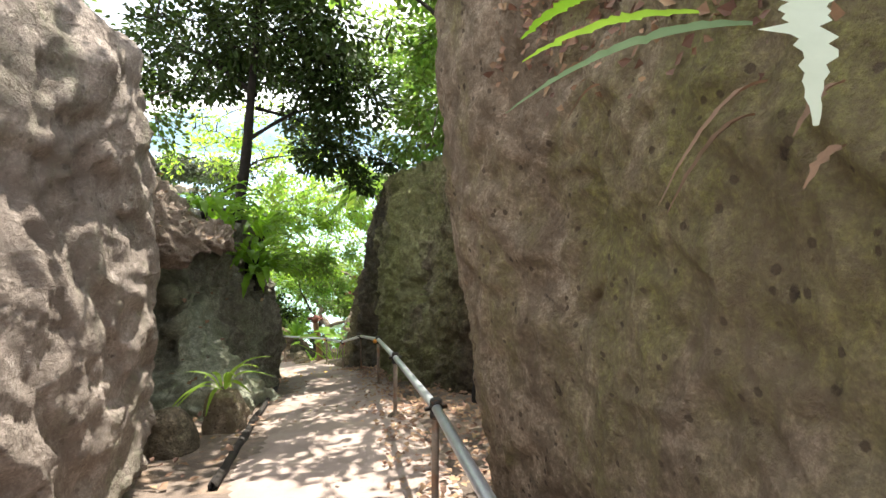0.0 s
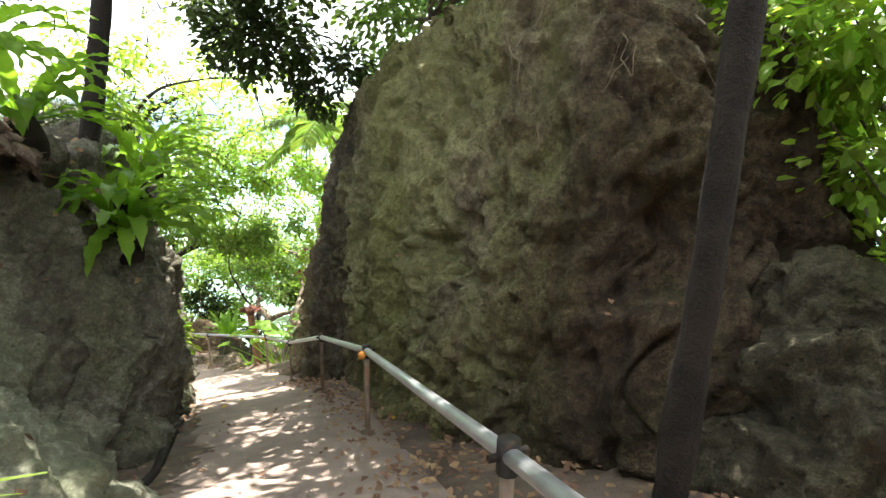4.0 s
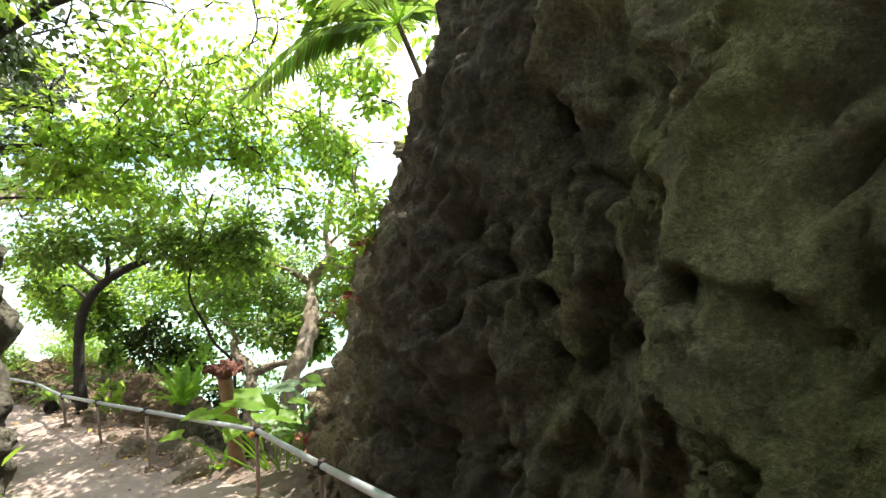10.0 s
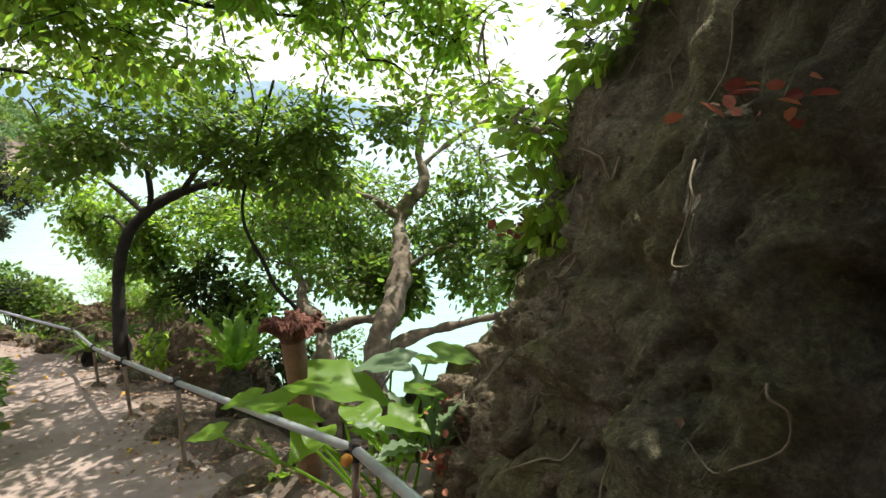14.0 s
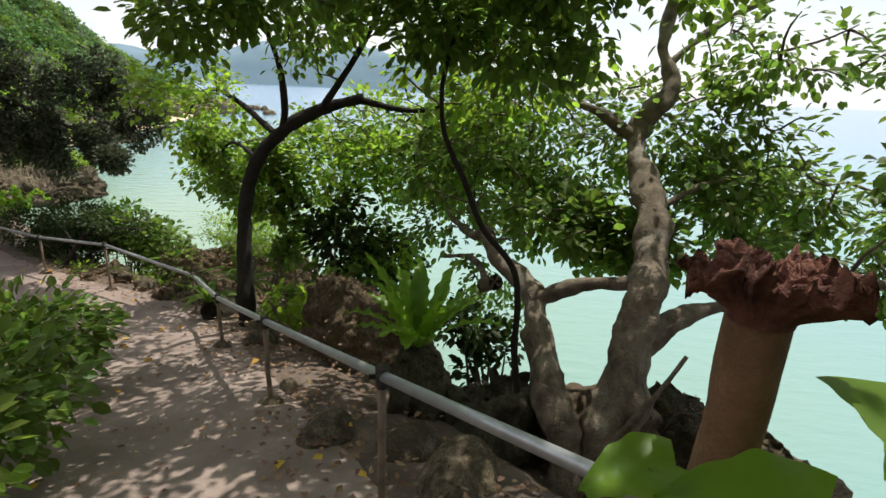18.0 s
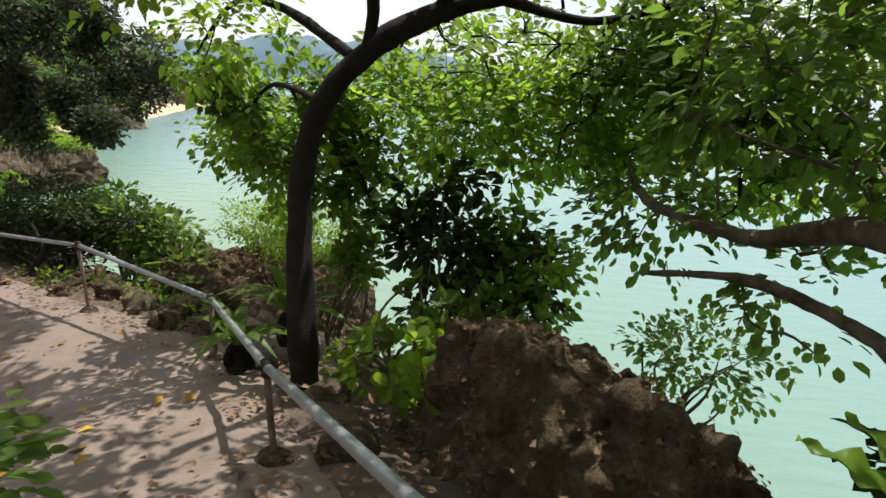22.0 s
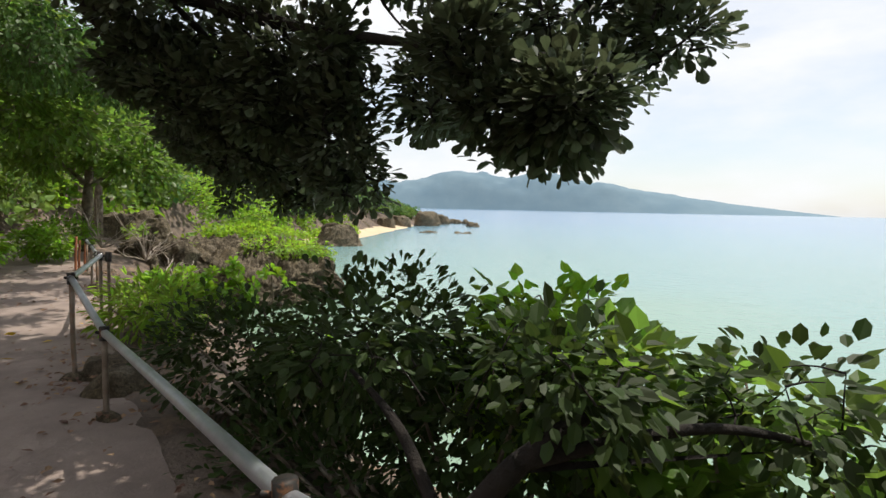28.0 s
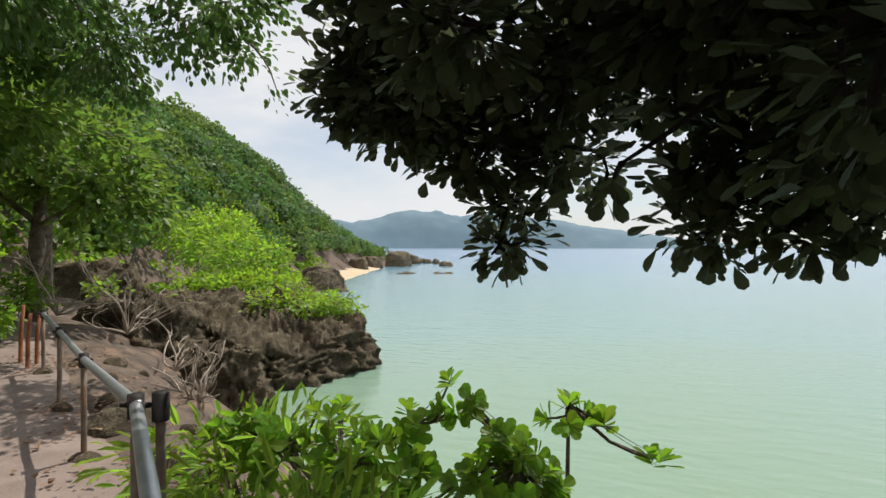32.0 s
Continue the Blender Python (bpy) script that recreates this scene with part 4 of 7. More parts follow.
def whorl_bush(name, label, at, blobs, tips, per, leaf, material, category="shrub", bark=None, up=0.5, group="", shape=LEAF_ROUND):
    """A shrub whose leaves stand in whorls at the branch ends."""
    t = thing(name, label, category, group)
    c, d = in_blobs(blobs, tips, 0.6)
    d = d * np.array([1, 1, 0.6]) + np.array([0, 0, up])
    d /= np.linalg.norm(d, axis=1)[:, None]
    hubs = c[:: max(1, tips // 9)]
    for q in hubs:
        part("stem", tubes("stem", [(spline([at, np.array(at) * 0.5 + q * 0.5 + rng.normal(size=3) * 0.1, q], 9), np.linspace(0.024, 0.009, 9))], bark or M_BARK, 6), t)
    lines = []
    for q, dd in zip(c, d):
        s = hubs[np.argmin(np.linalg.norm(hubs - q, axis=1))]
        lines.append((spline([s, (s + q) / 2 - dd * 0.06, q], 5), np.linspace(0.011, 0.006, 5)))
    part("branching", tubes("branching", lines, bark or M_BARK, 5), t)["kind"] = "stuff"
    k = np.repeat(np.arange(len(c)), per)
    a = np.tile(np.arange(per) * 2.399, len(c)) + rng.random(len(k))
    ref = np.where(np.abs(d[k][:, 2:]) < 0.9, np.array([[0, 0, 1.0]]), np.array([[1.0, 0, 0]]))
    s1 = np.cross(d[k], ref)
    s1 /= np.linalg.norm(s1, axis=1)[:, None]
    s2 = np.cross(d[k], s1)
    lay = np.tile(np.linspace(0.15, 1.1, per), len(c))
    along = (np.cos(a)[:, None] * s1 + np.sin(a)[:, None] * s2) + d[k] * (1.25 - lay)[:, None]
    ob = part("foliage", leaves("foliage", c[k] + d[k] * 0.02 - d[k] * (0.05 * lay)[:, None], along, d[k], leaf * rng.uniform(0.7, 1.15, len(k)) * (0.7 + 0.35 * lay), shape, material), t)
    ob["kind"] = "stuff"
    return t


def palm_frond(parent, base, tip, sag, leaflets, length, material, seed=1):
    r = np.random.default_rng(seed)
    mid = (np.array(base) + np.array(tip)) / 2 + np.array([0, 0, sag])
    line = spline([base, mid, tip], 30)
    stem = part("frond", tubes("frond", [(line, np.linspace(0.016, 0.004, 30))], M_LEAF_LIGHT, 5), parent)
    t = np.linspace(0.18, 1, leaflets)
    p = np.stack([np.interp(t, np.linspace(0, 1, 30), line[:, a]) for a in range(3)], 1)
    tan = np.gradient(p, axis=0)
    tan /= np.linalg.norm(tan, axis=1)[:, None]
    side = np.cross(tan, [0, 0, 1.0])
    side /= np.linalg.norm(side, axis=1)[:, None] + 1e-9
    pos = np.vstack([p, p])
    al = np.vstack([side + 0.65 * tan, -side + 0.65 * tan]) + np.array([0, 0, -0.35])
    sz = np.tile(length * np.sin(np.pi * np.clip(0.18 + 0.8 * t, 0, 1)) ** 0.6, 2) * r.uniform(0.9, 1.1, 2 * leaflets)
    part("blade", leaves("blade", pos, al, np.tile(np.array([[0, 0, 1.0]]), (2 * leaflets, 1)) + 0.2 * r.normal(size=(2 * leaflets, 3)), sz, (LEAF_LONG[0] * np.array([1, 0.55, 1]), LEAF_LONG[1]), material), stem)["kind"] = "stuff"


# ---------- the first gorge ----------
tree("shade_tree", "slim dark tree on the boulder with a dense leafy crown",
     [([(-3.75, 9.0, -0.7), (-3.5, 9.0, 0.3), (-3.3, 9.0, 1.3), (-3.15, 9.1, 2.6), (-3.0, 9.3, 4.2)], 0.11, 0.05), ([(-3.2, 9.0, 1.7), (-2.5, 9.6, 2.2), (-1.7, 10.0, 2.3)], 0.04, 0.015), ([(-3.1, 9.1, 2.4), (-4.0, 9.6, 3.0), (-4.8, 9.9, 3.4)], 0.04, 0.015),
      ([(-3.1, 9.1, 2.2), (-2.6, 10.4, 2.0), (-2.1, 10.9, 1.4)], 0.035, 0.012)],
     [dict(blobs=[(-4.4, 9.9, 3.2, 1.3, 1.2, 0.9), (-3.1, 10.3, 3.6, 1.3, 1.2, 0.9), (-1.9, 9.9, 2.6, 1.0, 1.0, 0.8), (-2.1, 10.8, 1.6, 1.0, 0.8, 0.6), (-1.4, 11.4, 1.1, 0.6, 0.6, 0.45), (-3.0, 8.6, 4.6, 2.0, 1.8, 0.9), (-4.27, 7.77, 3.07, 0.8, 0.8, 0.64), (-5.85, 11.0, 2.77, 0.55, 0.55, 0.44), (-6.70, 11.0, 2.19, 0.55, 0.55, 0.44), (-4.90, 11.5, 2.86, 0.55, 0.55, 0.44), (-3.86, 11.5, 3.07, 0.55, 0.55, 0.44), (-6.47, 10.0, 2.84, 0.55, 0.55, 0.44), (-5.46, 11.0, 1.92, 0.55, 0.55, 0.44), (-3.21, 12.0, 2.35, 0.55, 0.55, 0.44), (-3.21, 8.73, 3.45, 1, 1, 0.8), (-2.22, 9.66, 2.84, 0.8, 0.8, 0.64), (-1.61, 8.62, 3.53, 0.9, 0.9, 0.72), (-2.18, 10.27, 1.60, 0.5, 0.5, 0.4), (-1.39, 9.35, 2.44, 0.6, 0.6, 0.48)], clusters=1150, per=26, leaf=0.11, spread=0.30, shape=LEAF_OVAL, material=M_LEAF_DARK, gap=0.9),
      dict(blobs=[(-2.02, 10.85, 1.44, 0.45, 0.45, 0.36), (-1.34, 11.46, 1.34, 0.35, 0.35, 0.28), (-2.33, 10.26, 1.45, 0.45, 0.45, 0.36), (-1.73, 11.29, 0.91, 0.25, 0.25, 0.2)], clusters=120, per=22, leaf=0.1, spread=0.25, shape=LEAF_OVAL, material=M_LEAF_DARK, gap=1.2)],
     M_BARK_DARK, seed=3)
tree("canopy_tree", "leafy tree standing behind the great rock",
     [([(4.2, 6.4, -1.8), (4.1, 6.4, 0.5), (3.7, 6.5, 2.5), (3.2, 6.6, 4.5)], 0.14, 0.06), ([(3.9, 6.4, 1.5), (2.4, 6.0, 3.2), (0.8, 5.4, 4.0)], 0.06, 0.02), ([(3.8, 6.5, 2.2), (3.2, 8.0, 3.3), (1.8, 9.0, 3.9)], 0.06, 0.02)],
     # highest and outermost blobs are unseen, added to keep sky light off the rocks
     [dict(blobs=[(3.5, 6.0, 0.2, 1.0, 0.8, 1.6), (4.6, 7.4, 0.6, 1.2, 1.0, 1.8), (3.4, 7.2, 2.4, 1.5, 1.4, 1.2), (4.6, 4.6, 1.6, 1.2, 1.2, 1.8), (5.8, 5.8, 1.4, 1.2, 1.6, 2.2), (2.4, 4.2, 4.3, 1.8, 1.3, 0.5), (1.6, 5.4, 4.6, 1.9, 1.6, 0.7), (0.2, 7.4, 4.9, 1.9, 1.8, 0.6), (1.8, 8.8, 4.0, 1.4, 1.4, 0.7), (2.18, 8.97, 1.02, 0.6, 0.6, 0.9), (1.97, 8.45, 1.91, 0.8, 0.8, 0.64), (1.57, 9.12, 1.78, 0.6, 0.6, 0.48), (3.59, 9.18, 0.95, 0.6, 0.7, 0.9), (3.71, 9.13, 0.28, 0.5, 0.6, 0.7), (0.92, 10.21, 2.42, 0.8, 0.8, 0.64)], clusters=1100, per=26, leaf=0.12, spread=0.30, shape=LEAF_OVAL, material=M_LEAF_MID, gap=0.9),
      dict(blobs=[(2.17, 8.97, 1.16, 0.5, 0.5, 0.8), (2.08, 8.41, 1.90, 0.6, 0.6, 0.48), (1.83, 9.54, 2.05, 0.6, 0.6, 0.48), (2.18, 8.38, 0.21, 0.3, 0.3, 0.5), (3.58, 9.18, 1.00, 0.4, 0.5, 0.8), (3.72, 9.11, 0.28, 0.3, 0.4, 0.6), (-0.18, 11.83, 2.49, 0.6, 0.6, 0.48), (0.67, 10.76, 2.43, 0.5, 0.5, 0.4)], clusters=330, per=24, leaf=0.12, spread=0.3, shape=LEAF_OVAL, material=M_LEAF_MID, gap=1.2)],
     M_BARK_DARK, seed=5)
for k, (x, y, blobs, m) in enumerate([(3.0, 5.2, [(1.84, 6.63, 1.06, 0.6, 0.6, 0.48), (2.11, 6.44, 0.30, 0.5, 0.5, 0.4), (2.07, 6.08, -0.33, 0.35, 0.35, 0.28), (1.81, 7.37, 1.63, 0.5, 0.5, 0.4), (1.89, 5.63, -0.80, 0.3, 0.3, 0.24)], M_LEAF_LIGHT), (3.6, 6.6, [(2.40, 7.85, 0.78, 0.6, 0.6, 0.48), (2.53, 7.49, 0.17, 0.45, 0.45, 0.36), (2.45, 7.18, -0.57, 0.35, 0.35, 0.28), (2.47, 8.33, 1.36, 0.5, 0.5, 0.4)], M_LEAF_LIGHT), (4.8, 6.4, [(4.9, 7.4, 0.4, 1.1, 1.1, 1.8), (5.4, 5.4, 0.2, 1.0, 1.1, 1.7), (4.2, 9.4, 0.2, 1.0, 1.2, 1.8), (6.4, 8.0, 0.6, 1.2, 1.4, 2.0)], M_LEAF_MID)]):
    bush("thicket_bush", "tall leafy thicket behind the rocks", (x, y, -1.8), blobs, 230, 22, 0.10, 0.28, LEAF_OVAL, m, stems=10, group="thicket behind the rocks")
tree("rockside_tree", "thin straight tree trunk growing between rail and rock",
     [([(0.40, 5.55, -1.6), (0.46, 5.55, -0.4), (0.50, 5.55, 0.8), (0.55, 5.6, 2.4), (0.5, 5.8, 4.2)], 0.075, 0.04), ([(0.5, 5.6, 2.2), (-0.3, 6.4, 3.2), (-1.2, 7.0, 3.6)], 0.03, 0.012)],
     # overhead blobs are out of view, added to shade the path
     [dict(blobs=[(0.0, 6.2, 3.9, 1.2, 1.1, 0.6), (-1.2, 6.9, 3.9, 0.9, 0.9, 0.45), (-0.6, 4.6, 4.4, 1.4, 1.2, 0.4), (-1.8, 5.8, 4.5, 1.3, 1.2, 0.4)], clusters=260, per=24, leaf=0.12, spread=0.28, shape=LEAF_OVAL, material=M_LEAF_MID, gap=0.9)],
     M_BARK_DARK, seed=8)
tree("bank_tree", "tree with light leaves rising behind the pale rock",
     [([(-6.6, 6.5, 0.2), (-6.4, 6.6, 2.0), (-6.0, 6.9, 4.2)], 0.12, 0.05), ([(-6.3, 6.7, 2.5), (-5.2, 7.6, 3.6), (-4.6, 8.2, 4.2)], 0.05, 0.02)],
     [dict(blobs=[(-5.6, 7.4, 3.6, 1.2, 1.2, 1.0), (-5.4, 9.0, 2.2, 1.2, 1.2, 0.9), (-5.6, 6.0, 4.2, 1.5, 1.4, 0.9), (-4.2, 4.6, 5.0, 1.6, 1.5, 0.5)], clusters=230, per=24, leaf=0.12, spread=0.3, shape=LEAF_OVAL, material=M_LEAF_MID, gap=0.9)],
     M_BARK, seed=9)
for k, (x, y, z, n, ln, dirn) in enumerate([(-3.1, 6.9, 0.95, 11, 0.75, (-1.9, 1.2)), (-3.25, 7.7, 0.65, 12, 0.9, (-2.0, 1.2)), (-3.0, 8.5, 0.35, 14, 1.0, (-2.2, 1.0)), (-3.15, 8.7, -0.05, 12, 0.9, (-2.2, 0.8)), (-3.35, 9.6, 0.1, 12, 1.0, (-2.0, 1.2)), (-3.5, 10.3, -0.2, 10, 0.9, (-2.0, 1.4))]):
    nest_fern("birds_nest_fern", "large bright green bird's-nest fern on the mossy boulder", (x, y, top_of(["ledge_rock", "shaded_boulder"], x, y) + 0.06), int(1.7 * n), 1.0 * ln, 0.055, M_LEAF_FERN, "fern", (0.3, 1.2), 1.7, dirn, 60 + k, "ferns on the boulder")
rock_fern = thing("rock_fern", "pale arching fern fronds hanging over the rock edge", "fern")
for k, (x, y, z, a, ln, w, ar, m) in enumerate([(0.62, 1.01, 1.80, -1.9, 0.21, 0.03, (-0.2, 1.0), M_WHITE_LEAF), (0.61, 1.12, 1.76, 2.75, 0.5, 0.03, (0.05, 0.38), M_LEAF_SILVER), (0.54, 1.20, 1.80, 2.5, 0.42, 0.025, (0.15, 0.3), M_LEAF_LIGHT), (0.40, 1.39, 1.89, 2.2, 0.3, 0.025, (0.1, 0.3), M_LEAF_FERN)]):
    part("frond", mesh_from("frond", *strap((x, y, z), a, ln, w, ar, 80 + k, n=34, wave=0.3), m), rock_fern)
dry = thing("dead_fern", "brown dead fern strips hanging on the rock", "fern")
for k, (x, y, z, ln) in enumerate([(0.47, 1.67, 1.71, 0.11), (0.60, 1.03, 1.64, 0.17), (0.59, 1.04, 1.58, 0.14), (0.64, 0.89, 1.62, 0.06), (0.65, 0.88, 1.52, 0.05)]):
    part("frond", mesh_from("frond", *strap((x, y, z), 2.9, ln, 0.022, (-0.1, 1.3), 180 + k, n=14, wave=0.3), M_LITTER), dry)
rosette("grass_plant", "small strap-leaved plant on a knobbly stump", (-2.05, 4.75, -0.72), 11, 0.42, 0.02, M_LEAF_LIGHT, "plant", arch=(1.2, 1.0), seed=90, core=False)
boulder("plant_stump", egg(-2.05, 4.75, -1.18, 0.2, 0.2, 0.42, 0.15), M_ROCK_BROWN, "knobbly yellowish stump holding a small plant", "stump", nu=60, nv=34, rough=0.05, seed=3, dome=0.05, pits=0.02, drop=0.1)
boulder("round_stone", egg(-2.25, 4.05, -1.0, 0.2, 0.2, 0.3, 0.25), M_ROCK_GREY, "rounded grey stone beside the path", "stone", nu=60, nv=34, rough=0.04, seed=5, dome=0.08, pits=0.01, drop=0.1)
boulder("foot_rock", [(0.72, 5.8, -1.7, -0.75, 0.25), (1.05, 5.05, -1.6, -0.8, 0.3), (1.9, 4.75, -1.6, -0.95, 0.35), (2.6, 5.4, -1.6, -0.5, 0.4), (2.2, 6.4, -1.7, -0.2, 0.3), (1.1, 6.5, -1.8, -0.3, 0.3)], M_ROCK_FOOT, "low dark rock at the foot of the great rock", "rock", nu=220, nv=90, rough=0.12, seed=6, dome=0.2, drop=0.3, crag=0.06)

# Upper crown is mostly out of view, added to shade the great rock.
tree("rock_top_tree", "dark leafy tree over the great rock, upper crown added for shade",
     [([(1.6, 11.6, 0.6), (1.4, 11.7, 1.8), (0.9, 11.9, 2.8), (0.4, 12.0, 3.4)], 0.12, 0.05), ([(1.3, 11.7, 2.0), (0.9, 10.2, 2.9), (0.7, 8.8, 3.6)], 0.05, 0.02), ([(0.8, 11.9, 2.9), (-0.6, 12.6, 3.1), (-1.6, 13.2, 3.0)], 0.05, 0.02)],
     [dict(blobs=[(0.8, 11.0, 3.6, 2.2, 2.0, 0.6), (-0.9, 12.6, 3.3, 1.8, 1.7, 0.5), (0.9, 13.6, 2.8, 1.6, 1.5, 0.6), (0.9, 8.8, 4.2, 1.9, 1.7, 0.5), (-1.2, 11.0, 3.8, 1.4, 1.3, 0.4), (1.6, 7.7, 3.7, 1.4, 1.2, 0.35), (0.3, 7.8, 3.9, 1.3, 1.2, 0.35), (-0.79, 17.55, -1.99, 0.6, 0.6, 0.48), (-0.57, 17.03, -1.83, 0.7, 0.7, 0.56), (-0.87, 18.66, -1.63, 0.6, 0.6, 0.48), (-0.48, 16.77, -2.32, 0.4, 0.4, 0.32)], clusters=1000, per=24, leaf=0.12, spread=0.32, shape=LEAF_OVAL, material=M_LEAF_MID, gap=0.8)], M_BARK_DARK, seed=47)

tree("shore_tree", "dark leafy tree rising behind the end of the great rock",
     [([(-0.4, 17.6, -6.2), (-0.5, 17.5, -4.4), (-0.8, 17.4, -3.0), (-0.9, 17.3, -2.0), (-0.7, 17.3, -0.8)], 0.10, 0.04), ([(-0.8, 17.4, -2.9), (-1.2, 17.6, -2.3), (-1.5, 17.9, -1.8)], 0.035, 0.012), ([(-0.8, 17.4, -2.6), (-0.5, 17.1, -2.0), (-0.3, 16.9, -1.6)], 0.035, 0.012)],
     [dict(blobs=[(-1.46, 17.6, -2.20, 0.4, 0.4, 0.32), (-1.04, 17.6, -1.77, 0.4, 0.4, 0.32), (-0.68, 17.3, -2.10, 0.4, 0.4, 0.32), (-0.51, 17.0, -1.83, 0.4, 0.4, 0.32), (-1.21, 17.4, -2.52, 0.4, 0.4, 0.32), (-0.89, 17.0, -2.41, 0.4, 0.4, 0.32), (-0.44, 16.8, -2.20, 0.4, 0.4, 0.32), (-1.46, 18.0, -1.74, 0.4, 0.4, 0.32), (-0.2, 17.2, -2.8, 0.6, 0.5, 0.6), (0.2, 17.0, -1.6, 0.8, 0.7, 0.8), (-0.6, 17.4, -0.8, 0.8, 0.7, 0.5)], clusters=420, per=22, leaf=0.10, spread=0.24, shape=LEAF_OVAL, material=M_LEAF_DARK, gap=1.5)], M_BARK_DARK, seed=48)

# ---------- palms and plants on the great rock ----------
palm = thing("palm", "small palm with feathery fronds on the rock top", "palm")
part("trunk", tubes("trunk", [limb([(-0.9, 14.9, -1.3), (-1.3, 14.7, -0.5), (-1.8, 14.3, 0.4)], 0.035, 0.025)], M_BARK, 8, 0.1), palm)
for k, (tip, sag) in enumerate([((-3.3, 14.6, -0.35), 0.28), ((-2.9, 13.6, 0.55), 0.3), ((-2.9, 15.6, 0.1), 0.35), ((-1.2, 13.4, 0.9), 0.35), ((-0.8, 15.2, 0.5), 0.35), ((-2.2, 13.0, 0.2), 0.35), ((-1.9, 16.0, 0.5), 0.4)]):
    palm_frond(palm, (-1.8, 14.3, 0.4), tip, sag, 30, 0.5, M_LEAF_MID, k)
bush("rock_top_creeper", "tangled leafy creeper on top of the great rock", (-0.3, 9.5, 1.6), [(0.2, 8.4, 2.1, 1.0, 1.2, 0.6), (-0.4, 10.4, 1.9, 0.9, 1.2, 0.7), (-0.5, 12.0, 1.1, 0.7, 1.0, 0.5), (-0.9, 13.6, 0.0, 0.6, 0.8, 0.35)], 210, 20, 0.11, 0.24, LEAF_OVAL, M_LEAF_MID, stems=8)

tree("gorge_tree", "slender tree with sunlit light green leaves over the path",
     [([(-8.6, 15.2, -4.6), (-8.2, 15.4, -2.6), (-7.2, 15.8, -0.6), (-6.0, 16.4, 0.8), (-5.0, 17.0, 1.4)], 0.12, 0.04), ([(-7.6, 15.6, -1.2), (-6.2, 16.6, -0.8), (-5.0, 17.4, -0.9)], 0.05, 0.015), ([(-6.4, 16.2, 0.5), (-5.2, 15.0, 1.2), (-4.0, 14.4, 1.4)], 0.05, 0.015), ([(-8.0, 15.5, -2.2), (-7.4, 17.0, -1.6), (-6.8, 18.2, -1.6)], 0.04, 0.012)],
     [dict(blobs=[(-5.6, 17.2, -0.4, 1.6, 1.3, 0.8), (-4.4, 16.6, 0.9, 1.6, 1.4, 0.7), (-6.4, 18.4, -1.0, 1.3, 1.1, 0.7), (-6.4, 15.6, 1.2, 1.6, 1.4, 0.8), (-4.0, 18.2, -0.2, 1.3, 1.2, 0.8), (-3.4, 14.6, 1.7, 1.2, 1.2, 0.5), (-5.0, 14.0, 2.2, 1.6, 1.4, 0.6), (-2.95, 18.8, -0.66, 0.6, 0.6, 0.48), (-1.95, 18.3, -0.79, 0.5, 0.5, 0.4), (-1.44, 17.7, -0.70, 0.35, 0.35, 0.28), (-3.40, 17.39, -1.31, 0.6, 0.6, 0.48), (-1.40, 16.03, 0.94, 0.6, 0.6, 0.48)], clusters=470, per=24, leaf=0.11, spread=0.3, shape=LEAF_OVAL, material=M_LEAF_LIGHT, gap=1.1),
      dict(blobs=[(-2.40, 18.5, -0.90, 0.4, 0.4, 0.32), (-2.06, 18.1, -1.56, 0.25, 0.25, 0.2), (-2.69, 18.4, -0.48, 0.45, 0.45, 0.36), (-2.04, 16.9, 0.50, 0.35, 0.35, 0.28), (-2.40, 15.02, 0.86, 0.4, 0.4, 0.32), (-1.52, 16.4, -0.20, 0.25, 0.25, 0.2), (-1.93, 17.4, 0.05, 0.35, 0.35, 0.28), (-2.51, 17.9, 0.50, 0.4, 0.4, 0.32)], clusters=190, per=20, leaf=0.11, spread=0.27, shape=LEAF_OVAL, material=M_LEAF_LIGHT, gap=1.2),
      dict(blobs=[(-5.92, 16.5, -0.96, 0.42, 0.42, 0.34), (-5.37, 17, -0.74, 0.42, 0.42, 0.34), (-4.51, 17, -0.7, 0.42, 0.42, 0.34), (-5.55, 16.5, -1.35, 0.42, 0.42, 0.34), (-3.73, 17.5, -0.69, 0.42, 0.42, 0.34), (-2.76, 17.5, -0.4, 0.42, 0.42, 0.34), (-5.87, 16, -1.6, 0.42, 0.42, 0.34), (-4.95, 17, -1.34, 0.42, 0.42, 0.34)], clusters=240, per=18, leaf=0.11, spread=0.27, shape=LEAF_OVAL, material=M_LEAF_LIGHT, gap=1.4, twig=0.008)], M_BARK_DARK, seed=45)

